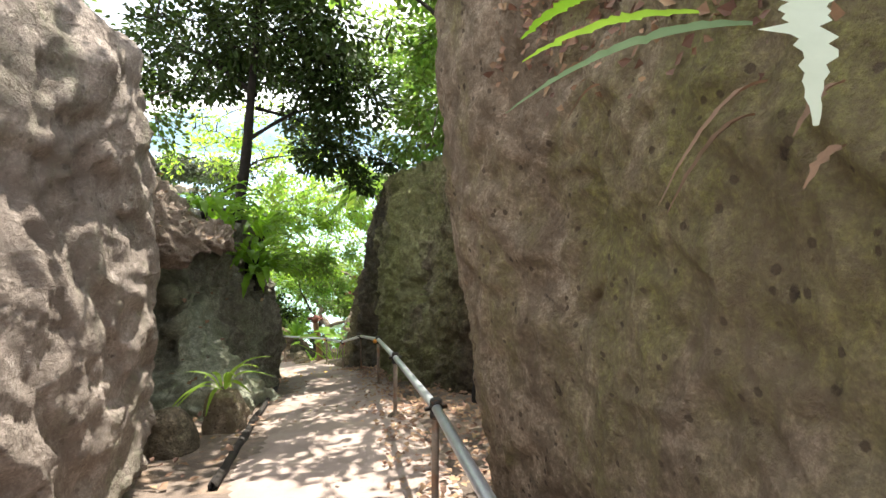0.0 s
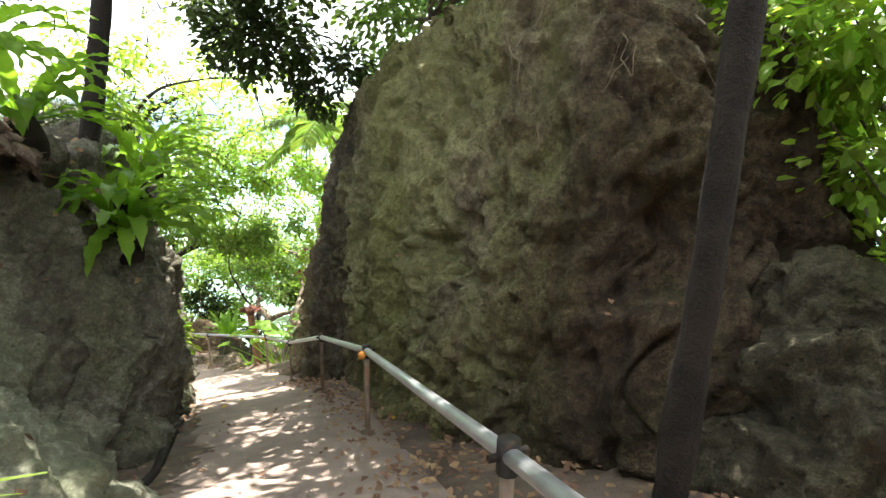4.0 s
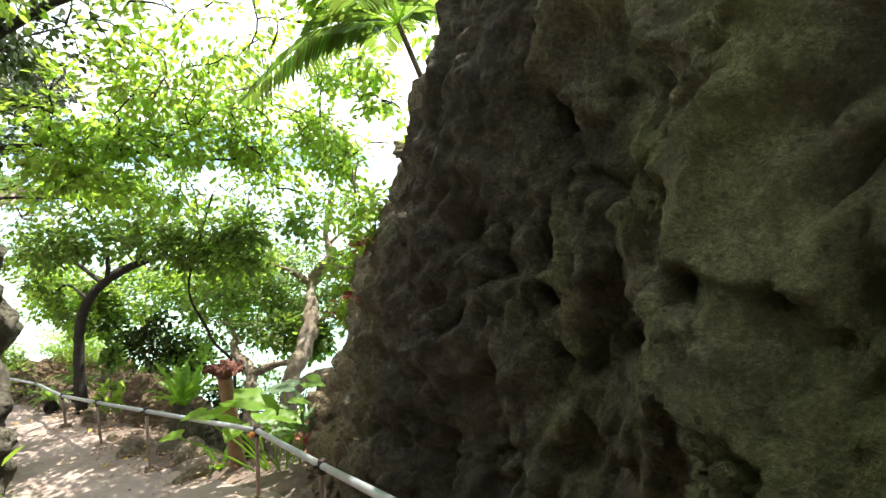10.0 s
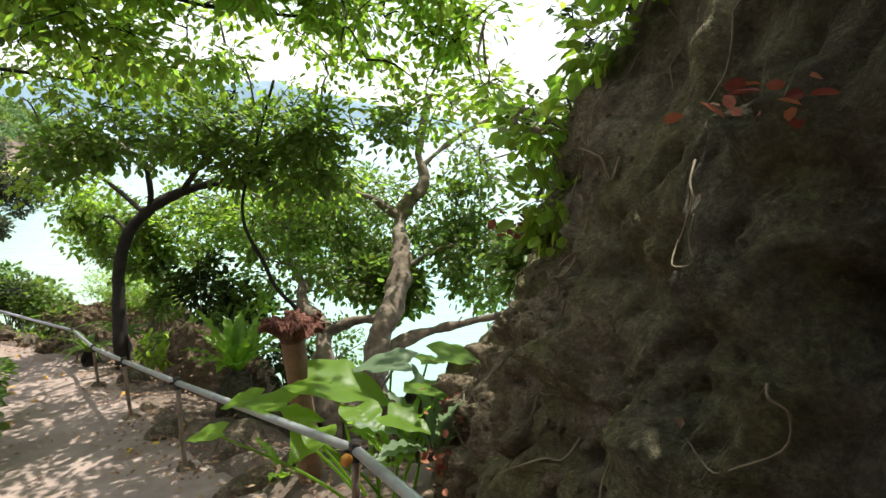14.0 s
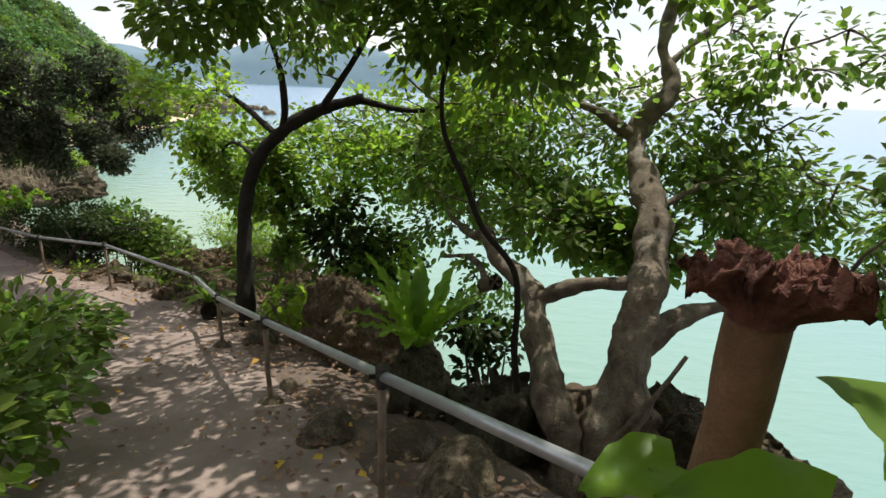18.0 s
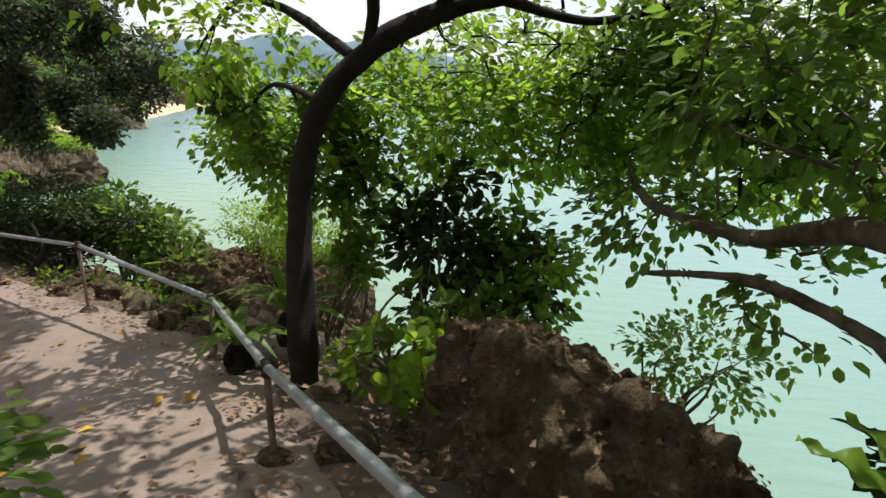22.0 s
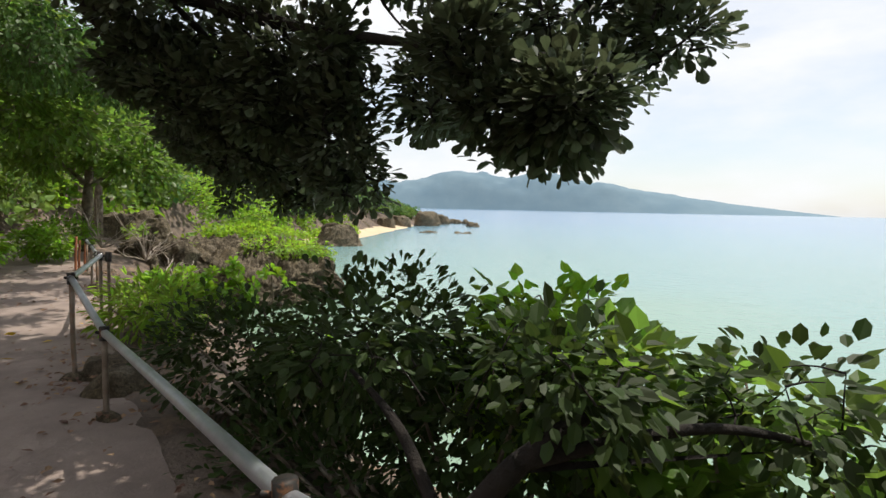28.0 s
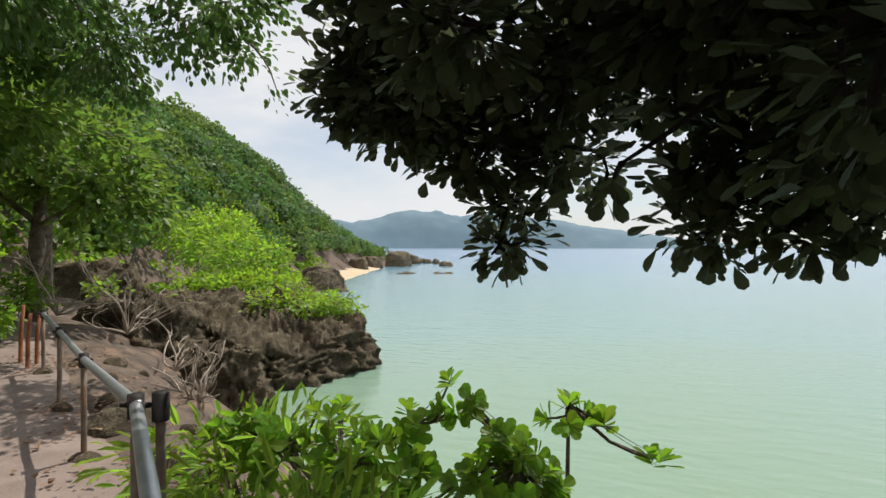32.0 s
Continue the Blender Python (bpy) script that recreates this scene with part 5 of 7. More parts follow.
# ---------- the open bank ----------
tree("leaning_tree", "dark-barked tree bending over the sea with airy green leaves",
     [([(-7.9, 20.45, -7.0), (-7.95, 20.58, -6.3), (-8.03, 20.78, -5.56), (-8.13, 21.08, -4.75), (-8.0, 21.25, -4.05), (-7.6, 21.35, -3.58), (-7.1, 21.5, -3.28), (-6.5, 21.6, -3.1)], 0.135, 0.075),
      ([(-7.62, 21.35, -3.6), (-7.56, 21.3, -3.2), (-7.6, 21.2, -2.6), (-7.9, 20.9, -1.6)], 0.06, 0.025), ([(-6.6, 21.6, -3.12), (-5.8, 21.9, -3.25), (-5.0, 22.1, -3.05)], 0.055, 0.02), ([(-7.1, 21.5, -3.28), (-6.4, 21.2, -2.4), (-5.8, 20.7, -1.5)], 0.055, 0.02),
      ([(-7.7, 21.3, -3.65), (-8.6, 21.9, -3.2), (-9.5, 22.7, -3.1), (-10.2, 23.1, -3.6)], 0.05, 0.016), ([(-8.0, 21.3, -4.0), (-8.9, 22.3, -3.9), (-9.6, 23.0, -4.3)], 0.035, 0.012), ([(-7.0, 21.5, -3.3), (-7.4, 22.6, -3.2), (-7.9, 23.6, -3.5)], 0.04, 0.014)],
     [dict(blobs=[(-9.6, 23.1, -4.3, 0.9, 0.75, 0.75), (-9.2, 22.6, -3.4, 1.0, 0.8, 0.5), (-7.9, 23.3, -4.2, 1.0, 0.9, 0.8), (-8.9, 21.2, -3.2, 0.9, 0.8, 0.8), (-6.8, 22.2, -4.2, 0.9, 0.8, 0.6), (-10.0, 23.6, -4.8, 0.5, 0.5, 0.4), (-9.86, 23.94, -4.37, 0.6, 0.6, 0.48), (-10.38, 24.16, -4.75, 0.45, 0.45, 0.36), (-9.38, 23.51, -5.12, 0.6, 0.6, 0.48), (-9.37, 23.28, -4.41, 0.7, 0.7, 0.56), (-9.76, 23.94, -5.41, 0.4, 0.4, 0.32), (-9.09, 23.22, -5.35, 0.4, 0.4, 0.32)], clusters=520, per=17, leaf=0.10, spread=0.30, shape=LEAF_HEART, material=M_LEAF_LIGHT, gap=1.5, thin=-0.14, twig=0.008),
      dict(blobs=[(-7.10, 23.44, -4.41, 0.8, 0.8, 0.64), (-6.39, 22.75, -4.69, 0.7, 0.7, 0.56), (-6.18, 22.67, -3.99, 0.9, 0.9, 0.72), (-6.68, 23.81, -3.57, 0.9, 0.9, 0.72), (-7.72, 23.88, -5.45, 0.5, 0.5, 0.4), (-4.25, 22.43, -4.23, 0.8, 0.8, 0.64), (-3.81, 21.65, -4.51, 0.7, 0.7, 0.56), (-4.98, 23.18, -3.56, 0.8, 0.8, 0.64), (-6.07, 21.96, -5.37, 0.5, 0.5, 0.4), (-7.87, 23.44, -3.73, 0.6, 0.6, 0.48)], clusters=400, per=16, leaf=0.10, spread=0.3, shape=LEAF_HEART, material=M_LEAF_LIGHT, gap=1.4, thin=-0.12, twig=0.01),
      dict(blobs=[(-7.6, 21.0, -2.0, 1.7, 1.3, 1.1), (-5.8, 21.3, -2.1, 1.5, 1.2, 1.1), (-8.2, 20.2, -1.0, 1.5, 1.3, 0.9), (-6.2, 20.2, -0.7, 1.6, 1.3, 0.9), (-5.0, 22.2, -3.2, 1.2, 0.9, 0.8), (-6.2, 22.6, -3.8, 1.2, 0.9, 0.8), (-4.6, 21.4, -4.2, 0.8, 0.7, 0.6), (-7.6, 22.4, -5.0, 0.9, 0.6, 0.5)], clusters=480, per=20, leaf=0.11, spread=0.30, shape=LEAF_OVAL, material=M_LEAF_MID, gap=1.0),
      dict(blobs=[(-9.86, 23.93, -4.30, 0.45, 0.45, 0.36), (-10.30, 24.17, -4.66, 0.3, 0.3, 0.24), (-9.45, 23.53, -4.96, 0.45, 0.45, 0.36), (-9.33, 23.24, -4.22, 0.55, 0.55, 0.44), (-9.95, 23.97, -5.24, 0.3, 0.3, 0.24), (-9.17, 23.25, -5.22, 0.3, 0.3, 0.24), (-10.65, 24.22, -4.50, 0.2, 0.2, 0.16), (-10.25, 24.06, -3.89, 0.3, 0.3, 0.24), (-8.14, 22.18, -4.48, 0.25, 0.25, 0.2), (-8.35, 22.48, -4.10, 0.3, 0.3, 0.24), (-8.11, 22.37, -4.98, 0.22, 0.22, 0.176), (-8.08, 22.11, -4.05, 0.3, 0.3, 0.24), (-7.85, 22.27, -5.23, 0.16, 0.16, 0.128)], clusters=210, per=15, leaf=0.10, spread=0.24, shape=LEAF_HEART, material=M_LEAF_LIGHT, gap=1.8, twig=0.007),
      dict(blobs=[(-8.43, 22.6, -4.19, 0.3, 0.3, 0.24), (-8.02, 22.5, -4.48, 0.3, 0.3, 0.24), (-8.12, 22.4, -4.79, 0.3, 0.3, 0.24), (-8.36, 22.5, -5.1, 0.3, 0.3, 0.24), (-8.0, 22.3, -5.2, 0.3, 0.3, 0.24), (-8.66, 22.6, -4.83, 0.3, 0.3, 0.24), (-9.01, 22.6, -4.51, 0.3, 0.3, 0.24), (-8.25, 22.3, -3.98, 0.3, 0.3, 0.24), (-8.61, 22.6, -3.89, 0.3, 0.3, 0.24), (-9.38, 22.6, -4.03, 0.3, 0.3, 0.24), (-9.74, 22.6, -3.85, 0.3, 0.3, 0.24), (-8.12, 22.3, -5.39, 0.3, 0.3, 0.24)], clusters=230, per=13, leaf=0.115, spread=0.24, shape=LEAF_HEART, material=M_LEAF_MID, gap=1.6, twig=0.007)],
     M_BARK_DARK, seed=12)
tree("gnarled_tree", "thick gnarled grey-brown tree leaning over the water",
     [([(-3.55, 17.5, -6.3), (-3.51, 17.6, -5.56), (-3.37, 17.8, -5.05), (-3.26, 17.98, -4.52), (-3.12, 18.4, -4.26), (-3.07, 19.0, -3.89), (-3.10, 19.7, -3.36), (-2.95, 19.85, -3.1), (-2.74, 20.0, -2.82), (-2.84, 20.2, -2.37), (-2.7, 20.3, -1.5)], 0.20, 0.06),
      ([(-3.78, 17.4, -6.3), (-3.81, 17.5, -5.61), (-3.95, 17.75, -5.26), (-4.03, 18.2, -5.0), (-4.1, 18.6, -4.72), (-4.41, 18.95, -4.55), (-4.54, 19.3, -4.45), (-4.59, 19.8, -4.47), (-4.8, 20.6, -4.72), (-5.18, 21.6, -4.71), (-5.35, 21.8, -4.4)], 0.15, 0.03),
      ([(-4.1, 18.5, -4.75), (-3.75, 18.5, -4.6), (-3.3, 18.3, -4.45)], 0.08, 0.06), ([(-4.45, 18.9, -4.75), (-4.55, 19.2, -4.9), (-4.6, 19.7, -4.92), (-4.81, 20.4, -4.97), (-5.23, 21.3, -5.28)], 0.075, 0.02),
      ([(-3.35, 17.9, -4.95), (-3.05, 18.0, -4.71), (-2.76, 18.2, -4.62), (-2.23, 18.4, -4.55), (-1.4, 18.5, -4.4), (-0.4, 18.6, -4.25), (0.5, 18.9, -3.9)], 0.10, 0.012), ([(-3.1, 19.7, -3.36), (-3.5, 19.8, -3.1), (-3.9, 19.9, -2.95), (-4.3, 20.0, -2.5)], 0.07, 0.02),
      ([(-2.8, 20.1, -2.6), (-2.2, 20.3, -2.1), (-1.4, 20.4, -1.7)], 0.05, 0.02), ([(-3.62, 17.6, -5.6), (-3.4, 17.5, -5.35), (-3.2, 17.45, -4.95), (-3.05, 17.5, -4.7)], 0.035, 0.015), ([(-3.05, 18.9, -3.95), (-2.5, 19.2, -3.7), (-1.9, 19.5, -3.7)], 0.035, 0.012)],
     [dict(blobs=[(-4.6, 19.4, -2.6, 1.0, 0.9, 0.8), (-3.2, 19.2, -1.8, 1.3, 1.0, 0.8), (-3.9, 18.6, -0.6, 1.7, 1.4, 0.8), (-4.7, 17.0, 0.1, 1.5, 1.4, 0.5), (-4.02, 18.67, -1.74, 0.8, 0.8, 0.64), (-4.95, 19.06, -2.26, 0.8, 0.8, 0.64), (-6.13, 19.18, -1.86, 0.8, 0.8, 0.64), (-3.11, 19.74, -2.51, 0.6, 0.6, 0.48), (-2.43, 17.39, -0.90, 0.6, 0.6, 0.48), (-1.99, 16.91, -1.59, 0.5, 0.5, 0.4)], clusters=400, per=20, leaf=0.11, spread=0.32, shape=LEAF_OVAL, material=M_LEAF_LIGHT, gap=1.2, thin=-0.12),
      dict(blobs=[(-1.9, 19.6, -3.8, 1.0, 0.8, 0.6), (-0.6, 19.3, -3.9, 0.9, 0.8, 0.55), (-3.8, 19.8, -4.0, 0.9, 0.8, 0.6), (-5.0, 19.9, -3.7, 0.7, 0.6, 0.5), (-0.4, 18.6, -2.4, 1.1, 1.0, 0.8), (-2.6, 20.2, -3.2, 1.2, 0.9, 0.7), (-1.2, 20.4, -4.7, 0.9, 0.7, 0.5), (-4.2, 20.4, -5.0, 0.7, 0.6, 0.5), (-2.21, 19.58, -3.32, 0.7, 0.7, 0.56), (-1.43, 19.49, -4.01, 0.6, 0.6, 0.48), (-4.19, 20.66, -3.37, 0.9, 0.9, 0.72), (-1.93, 19.58, -2.47, 0.8, 0.8, 0.64), (-5.18, 21.29, -4.68, 0.6, 0.6, 0.48)], clusters=560, per=20, leaf=0.11, spread=0.30, shape=LEAF_OVAL, material=M_LEAF_MID, gap=1.3, thin=-0.15),
      dict(blobs=[(-3.04, 19.09, -4.32, 0.35, 0.35, 0.28), (-3.68, 19.32, -4.23, 0.4, 0.4, 0.32), (-1.67, 17.26, -3.52, 0.32, 0.32, 0.256), (-1.41, 17.15, -3.20, 0.32, 0.32, 0.256), (-1.79, 17.80, -3.32, 0.3, 0.3, 0.24)], clusters=320, per=16, leaf=0.11, spread=0.22, shape=LEAF_HEART, material=M_LEAF_MID, gap=1.5),
      dict(blobs=[(-2.10, 20.0, -3.75, 0.5, 0.5, 0.4), (-1.18, 20.0, -3.91, 0.5, 0.5, 0.4), (-0.30, 19.8, -4.10, 0.5, 0.5, 0.4), (0.37, 19.6, -4.43, 0.5, 0.5, 0.4), (-1.35, 19.8, -4.59, 0.5, 0.5, 0.3), (-0.48, 19.6, -4.69, 0.5, 0.5, 0.3), (-2.3, 19.3, -3.8, 0.4, 0.4, 0.3), (-2.0, 19.2, -4.25, 0.4, 0.4, 0.3)], clusters=330, per=18, leaf=0.11, spread=0.26, shape=LEAF_OVAL, material=M_LEAF_MID, gap=1.5, twig=0.009),
      dict(blobs=[(-5.41, 22.0, -3.65, 0.55, 0.55, 0.44), (-4.54, 22.0, -3.78, 0.55, 0.55, 0.44), (-3.94, 21.5, -3.59, 0.55, 0.55, 0.44), (-3.43, 21.0, -3.78, 0.55, 0.55, 0.44), (-4.92, 22.0, -3.10, 0.55, 0.55, 0.44), (-4.28, 21.5, -3.07, 0.55, 0.55, 0.44), (-3.52, 21.0, -4.35, 0.5, 0.5, 0.35), (-4.07, 21.5, -4.20, 0.5, 0.5, 0.4), (-3.26, 20.5, -4.68, 0.45, 0.45, 0.3), (-3.70, 21.0, -3.19, 0.55, 0.55, 0.44)], clusters=430, per=18, leaf=0.105, spread=0.27, shape=LEAF_OVAL, material=M_LEAF_MID, gap=1.5, twig=0.009),
      dict(blobs=[(-6.10, 23.0, -3.63, 0.5, 0.5, 0.4), (-5.29, 23.0, -4.09, 0.5, 0.5, 0.4), (-4.75, 22.5, -4.28, 0.5, 0.5, 0.4), (-5.11, 22.5, -4.68, 0.45, 0.45, 0.3), (-4.50, 22.0, -4.65, 0.45, 0.45, 0.3), (-5.75, 23.0, -4.37, 0.5, 0.5, 0.4), (-4.90, 22.0, -3.67, 0.5, 0.5, 0.4)], clusters=300, per=18, leaf=0.105, spread=0.26, shape=LEAF_OVAL, material=M_LEAF_LIGHT, gap=1.6, twig=0.008),
      dict(blobs=[(-5.96, 18.3, -2.23, 0.42, 0.42, 0.34), (-5.39, 18.3, -2.07, 0.42, 0.42, 0.34), (-4.68, 18.3, -2.19, 0.42, 0.42, 0.34), (-4.09, 18.3, -2.08, 0.42, 0.42, 0.34), (-3.45, 18.3, -2.15, 0.42, 0.42, 0.34), (-5.09, 18.3, -2.48, 0.42, 0.42, 0.34), (-4.37, 18.3, -2.56, 0.42, 0.42, 0.34), (-6.59, 18.3, -2.24, 0.42, 0.42, 0.34), (-7.09, 18.3, -2.45, 0.42, 0.42, 0.34), (-3.77, 18.3, -2.49, 0.42, 0.42, 0.34), (-2.98, 18.3, -2.0, 0.42, 0.42, 0.34)], clusters=300, per=18, leaf=0.11, spread=0.27, shape=LEAF_OVAL, material=M_LEAF_MID, gap=1.4, twig=0.008)],
     M_BARK, seed=14, rough=0.34, sides=22, knob=0.3)
vine = thing("vine", "thin dark hanging vine looping up into the trees", "vine")
part("stem", tubes("stem", [limb([(-4.2, 17.8, -5.3), (-4.25, 17.9, -4.96), (-4.25, 18.0, -4.59), (-4.32, 18.1, -4.31), (-4.58, 18.1, -4.01), (-4.74, 18.1, -3.65), (-4.9, 18.1, -3.33), (-4.95, 18.1, -3.06), (-4.92, 18.2, -2.7), (-4.6, 18.4, -1.5)], 0.032, 0.016)], M_BARK_DARK, 8, 0.15), vine)
nest_fern("birds_nest_fern", "bird's-nest fern with broad glossy fronds on a rooty mound", (-5.05, 17.9, -5.02), 22, 0.80, 0.068, M_LEAF_FERN, "fern", (0.75, 1.4), 0.75, seed=101)
nest_fern("birds_nest_fern", "bird's-nest fern crowning the top of the great rock", (0.84, 7.4, top_of(["great_rock"], 0.84, 7.4) + 0.05), 14, 0.6, 0.05, M_LEAF_FERN, "fern", (0.4, 1.3), 1.1, seed=160)
stump = thing("broken_stump", "brown tree stump with a flaring rust-red crumbling top", "stump")
part("trunk", tubes("trunk", [limb([(-3.66, 15.50, -5.1), (-3.68, 15.44, -4.5), (-3.71, 15.36, -4.0), (-3.74, 15.27, -3.48)], 0.105, 0.082, 24)], M_STUMP, 20, 0.10), stump)


def frilled_cup(x, y, z, r0, r1, high, seed):
    """A ragged flaring cup: its outside rises from the trunk to a torn lip, its inside is filled with crumbling lumps."""
    nu, nv = 150, 44
    a = np.linspace(0, 2 * np.pi, nu, endpoint=False)
    t = np.linspace(0, 1, nv)
    ring = np.stack([np.cos(a), np.sin(a), np.zeros(nu)], 1)
    lip = 1 + 0.24 * vnoise(ring * 1.3 + 5, 1.6, 4, seed, 0.6)
    tear = 0.30 * vnoise(ring * 2.2, 2.0, 4, seed + 2, 0.65)
    rows = []
    for k in t:
        if k < 0.4:
            g = k / 0.4
            rad, up = r0 + (r1 * lip - r0) * g ** 1.7, high * g * (0.75 + tear)
        else:
            g = (k - 0.4) / 0.6
            rad, up = r1 * lip * (1 - g) * 0.97, high * (0.75 + tear) * (1 - g) + high * g * 0.75
        rows.append(np.column_stack([x + rad * np.cos(a), y + rad * np.sin(a), np.full(nu, z) + up]))
    v = np.array(rows).reshape(-1, 3)
    k = np.repeat(t, nu)
    lump = np.abs(vnoise(v, 11.0, 3, seed + 4, 0.6))
    v[:, 2] += np.where(k > 0.36, 0.34 * high * (lump - 0.25) + 0.18 * high * vnoise(v, 26.0, 2, seed + 5), 0)
    v[:, :2] += (0.018 * np.clip(k / 0.4, 0, 1))[:, None] * np.stack([vnoise(v, 16.0, 3, seed + 6), vnoise(v, 16.0, 3, seed + 7)], 1)
    i, j = np.meshgrid(np.arange(nv - 1), np.arange(nu), indexing="ij")
    return v, np.stack([i * nu + j, i * nu + (j + 1) % nu, (i + 1) * nu + (j + 1) % nu, (i + 1) * nu + j], -1).reshape(-1, 4)


part("top", mesh_from("top", *frilled_cup(-3.745, 15.26, -3.50, 0.08, 0.215, 0.17, 9), M_RED), stump, "rust-red crumbling flared top")


def ear_leaf(parent, root, tip, yaw, size, material, tilt=0.35, seed=1):
    """One large heart-shaped leaf on a stalk, with side veins that dent it."""
    n = 30
    t = np.linspace(0, 1, n)
    half = size * 0.47 * np.sin(np.pi * np.clip(0.10 + 0.90 * t, 0, 1) ** 0.62) ** 0.85
    x = size * (t - 0.28)
    c, s = math.cos(yaw), math.sin(yaw)
    rows = []
    for f in np.linspace(-1, 1, 11):
        y = f * half * (1 + 0.03 * np.sin(t * 23 + seed))
        back = np.where(t < 0.2, -abs(f) * size * 0.14 * (1 - t / 0.2), 0)
        vein = 0.011 * size * np.cos(2 * np.pi * 6.5 * (t - 0.42 * abs(f)) + seed) * (1 - abs(f) ** 3) * min(1, 4 * abs(f))
        z = 0.25 * abs(f) * half - 0.10 * f * f * half - tilt * (x + back) - 0.16 * t ** 2 * size + vein + 0.02 * size * np.sin(t * 15 + 3 * f + seed) * abs(f)
        rows.append(np.stack([tip[0] + c * (x + back) - s * y, tip[1] + s * (x + back) + c * y, tip[2] + z], 1))
    v = np.vstack(rows)
    i, j = np.meshgrid(np.arange(10), np.arange(n - 1), indexing="ij")
    q = np.stack([i * n + j, i * n + j + 1, (i + 1) * n + j + 1, (i + 1) * n + j], -1).reshape(-1, 4)
    part("leaf", mesh_from("leaf", v, q, material), parent)
    mid = (np.array(root) + np.array(tip)) / 2 + np.array([0.03, 0.02, 0.08])
    part("stalk", tubes("stalk", [(spline([root, mid, tip], 10), np.linspace(0.014, 0.007, 10))], M_LEAF_LIGHT, 6), parent)


taro = thing("elephant_ear_plant", "elephant-ear plant with very large heart-shaped leaves", "plant")
for k, (x, y, z, yaw, size, m) in enumerate([(-3.42, 14.95, -3.66, -0.2, 0.58, M_LEAF_EAR), (-3.02, 15.06, -3.57, 3, 0.4, M_LEAF_SILVER), (-2.77, 15.21, -3.62, 0.4, 0.2, M_LEAF_EAR), (-2.61, 14.99, -3.48, 0.2, 0.38, M_LEAF_EAR), (-3.19, 14.66, -3.72, 5.2, 0.28, M_LEAF_EAR), (-2.95, 14.52, -3.67, 5.9, 0.28, M_LEAF_EAR), (-3.79, 14.94, -3.80, 2.9, 0.34, M_LEAF_EAR), (-3.61, 14.74, -3.79, 0.2, 0.26, M_LEAF_EAR), (-4.01, 15.10, -3.87, 3.4, 0.26, M_LEAF_EAR), (-2.76, 14.75, -3.60, 1.2, 0.36, M_LEAF_EAR), (-4.24, 15.01, -4.08, 3.3, 0.24, M_LEAF_EAR), (-3.46, 14.51, -3.78, 4.4, 0.28, M_LEAF_EAR)]):
    ear_leaf(taro, (-3.2 + 0.03 * k, 15.0, -5.0), (x, y, z), yaw, size, m, 0.06, k)
for k, (x, y, z, n, ln) in enumerate([(-2.98, 14.63, -4.05, 10, 0.34), (-2.72, 14.57, -3.93, 11, 0.42), (-3.95, 15.75, -4.95, 9, 0.36)]):
    nest_fern("strap_plant", "clump of wavy strap leaves beside the rock", (x, y, z), n, 1.35 * ln, 0.04, M_LEAF_SILVER if k == 1 else M_LEAF_FERN, "plant", (0.6, 1.45), 0.9, seed=120 + k, group="strap plants", core=False)
boulder("flat_slab", egg(-4.2, 15.5, -5.05, 0.28, 0.18, 0.22, 0.2, 0.6), M_ROCK_GREY, "flat pale stone slab by the rail", "stone", nu=50, nv=26, rough=0.025, seed=8, dome=0.03, pits=0.01, drop=0.15)
boulder("bank_rock", [(-5.5, 18.35, -6.0, -5.3, 0.35), (-6.75, 19.25, -6.1, -5.12, 0.4), (-7.25, 20.5, -6.6, -5.6, 0.4), (-6.4, 21.6, -7.4, -6.3, 0.5), (-5.0, 21.2, -8, -6.7, 0.6), (-4.5, 19.6, -7.4, -6.1, 0.5), (-4.75, 18.4, -6.6, -5.6, 0.4)],
        M_MOUND, "brown leaf-littered rock mound on the bank", "rock", nu=360, nv=150, rough=0.13, seed=71, pits=0.07, dome=0.25, scale=1.1, crag=0.07)
boulder("root_rock", egg(-5.05, 17.8, -5.9, 0.42, 0.38, 0.85, 0.4), M_ROCK_FOOT, "dark rooty mound under the fern", "rock", nu=90, nv=50, rough=0.1, seed=73, dome=0.1, drop=0.6)
boulder("shore_rock", egg(-2.5, 18.9, -7.5, 0.8, 0.7, 1.5, 0.35), M_ROCK_FOOT, "jagged dark shore rock at the tree's foot", "rock", nu=110, nv=60, rough=0.16, seed=75, dome=0.12, drop=2.0)
boulder("shore_rock", egg(-1.0, 19.2, -9.0, 0.7, 0.9, 2.2, 0.3), M_ROCK_GREY, "jagged brown shore rock standing in the water", "rock", nu=110, nv=60, rough=0.16, seed=76, dome=0.12, drop=1.0)
boulder("islet_rock", [(-11.9, 24.0, -7.6, -6.75, 0.2), (-10.9, 22.95, -7.4, -6.95, 0.3), (-10.0, 22.7, -7.6, -7.05, 0.3), (-8.8, 23.2, -8.4, -7.15, 0.2), (-8.55, 24.4, -8.8, -7.05, 0.1), (-8.95, 25.8, -9, -6.95, 0.1), (-10.5, 26.4, -9, -6.8, 0.15), (-12.0, 25.4, -8.6, -6.75, 0.2)],
        M_MOUND, "undercut dark reef rock topped with dry red litter", "rock", nu=380, nv=150, rough=0.16, seed=81, pits=0.08, dome=0.2, crag=0.08)
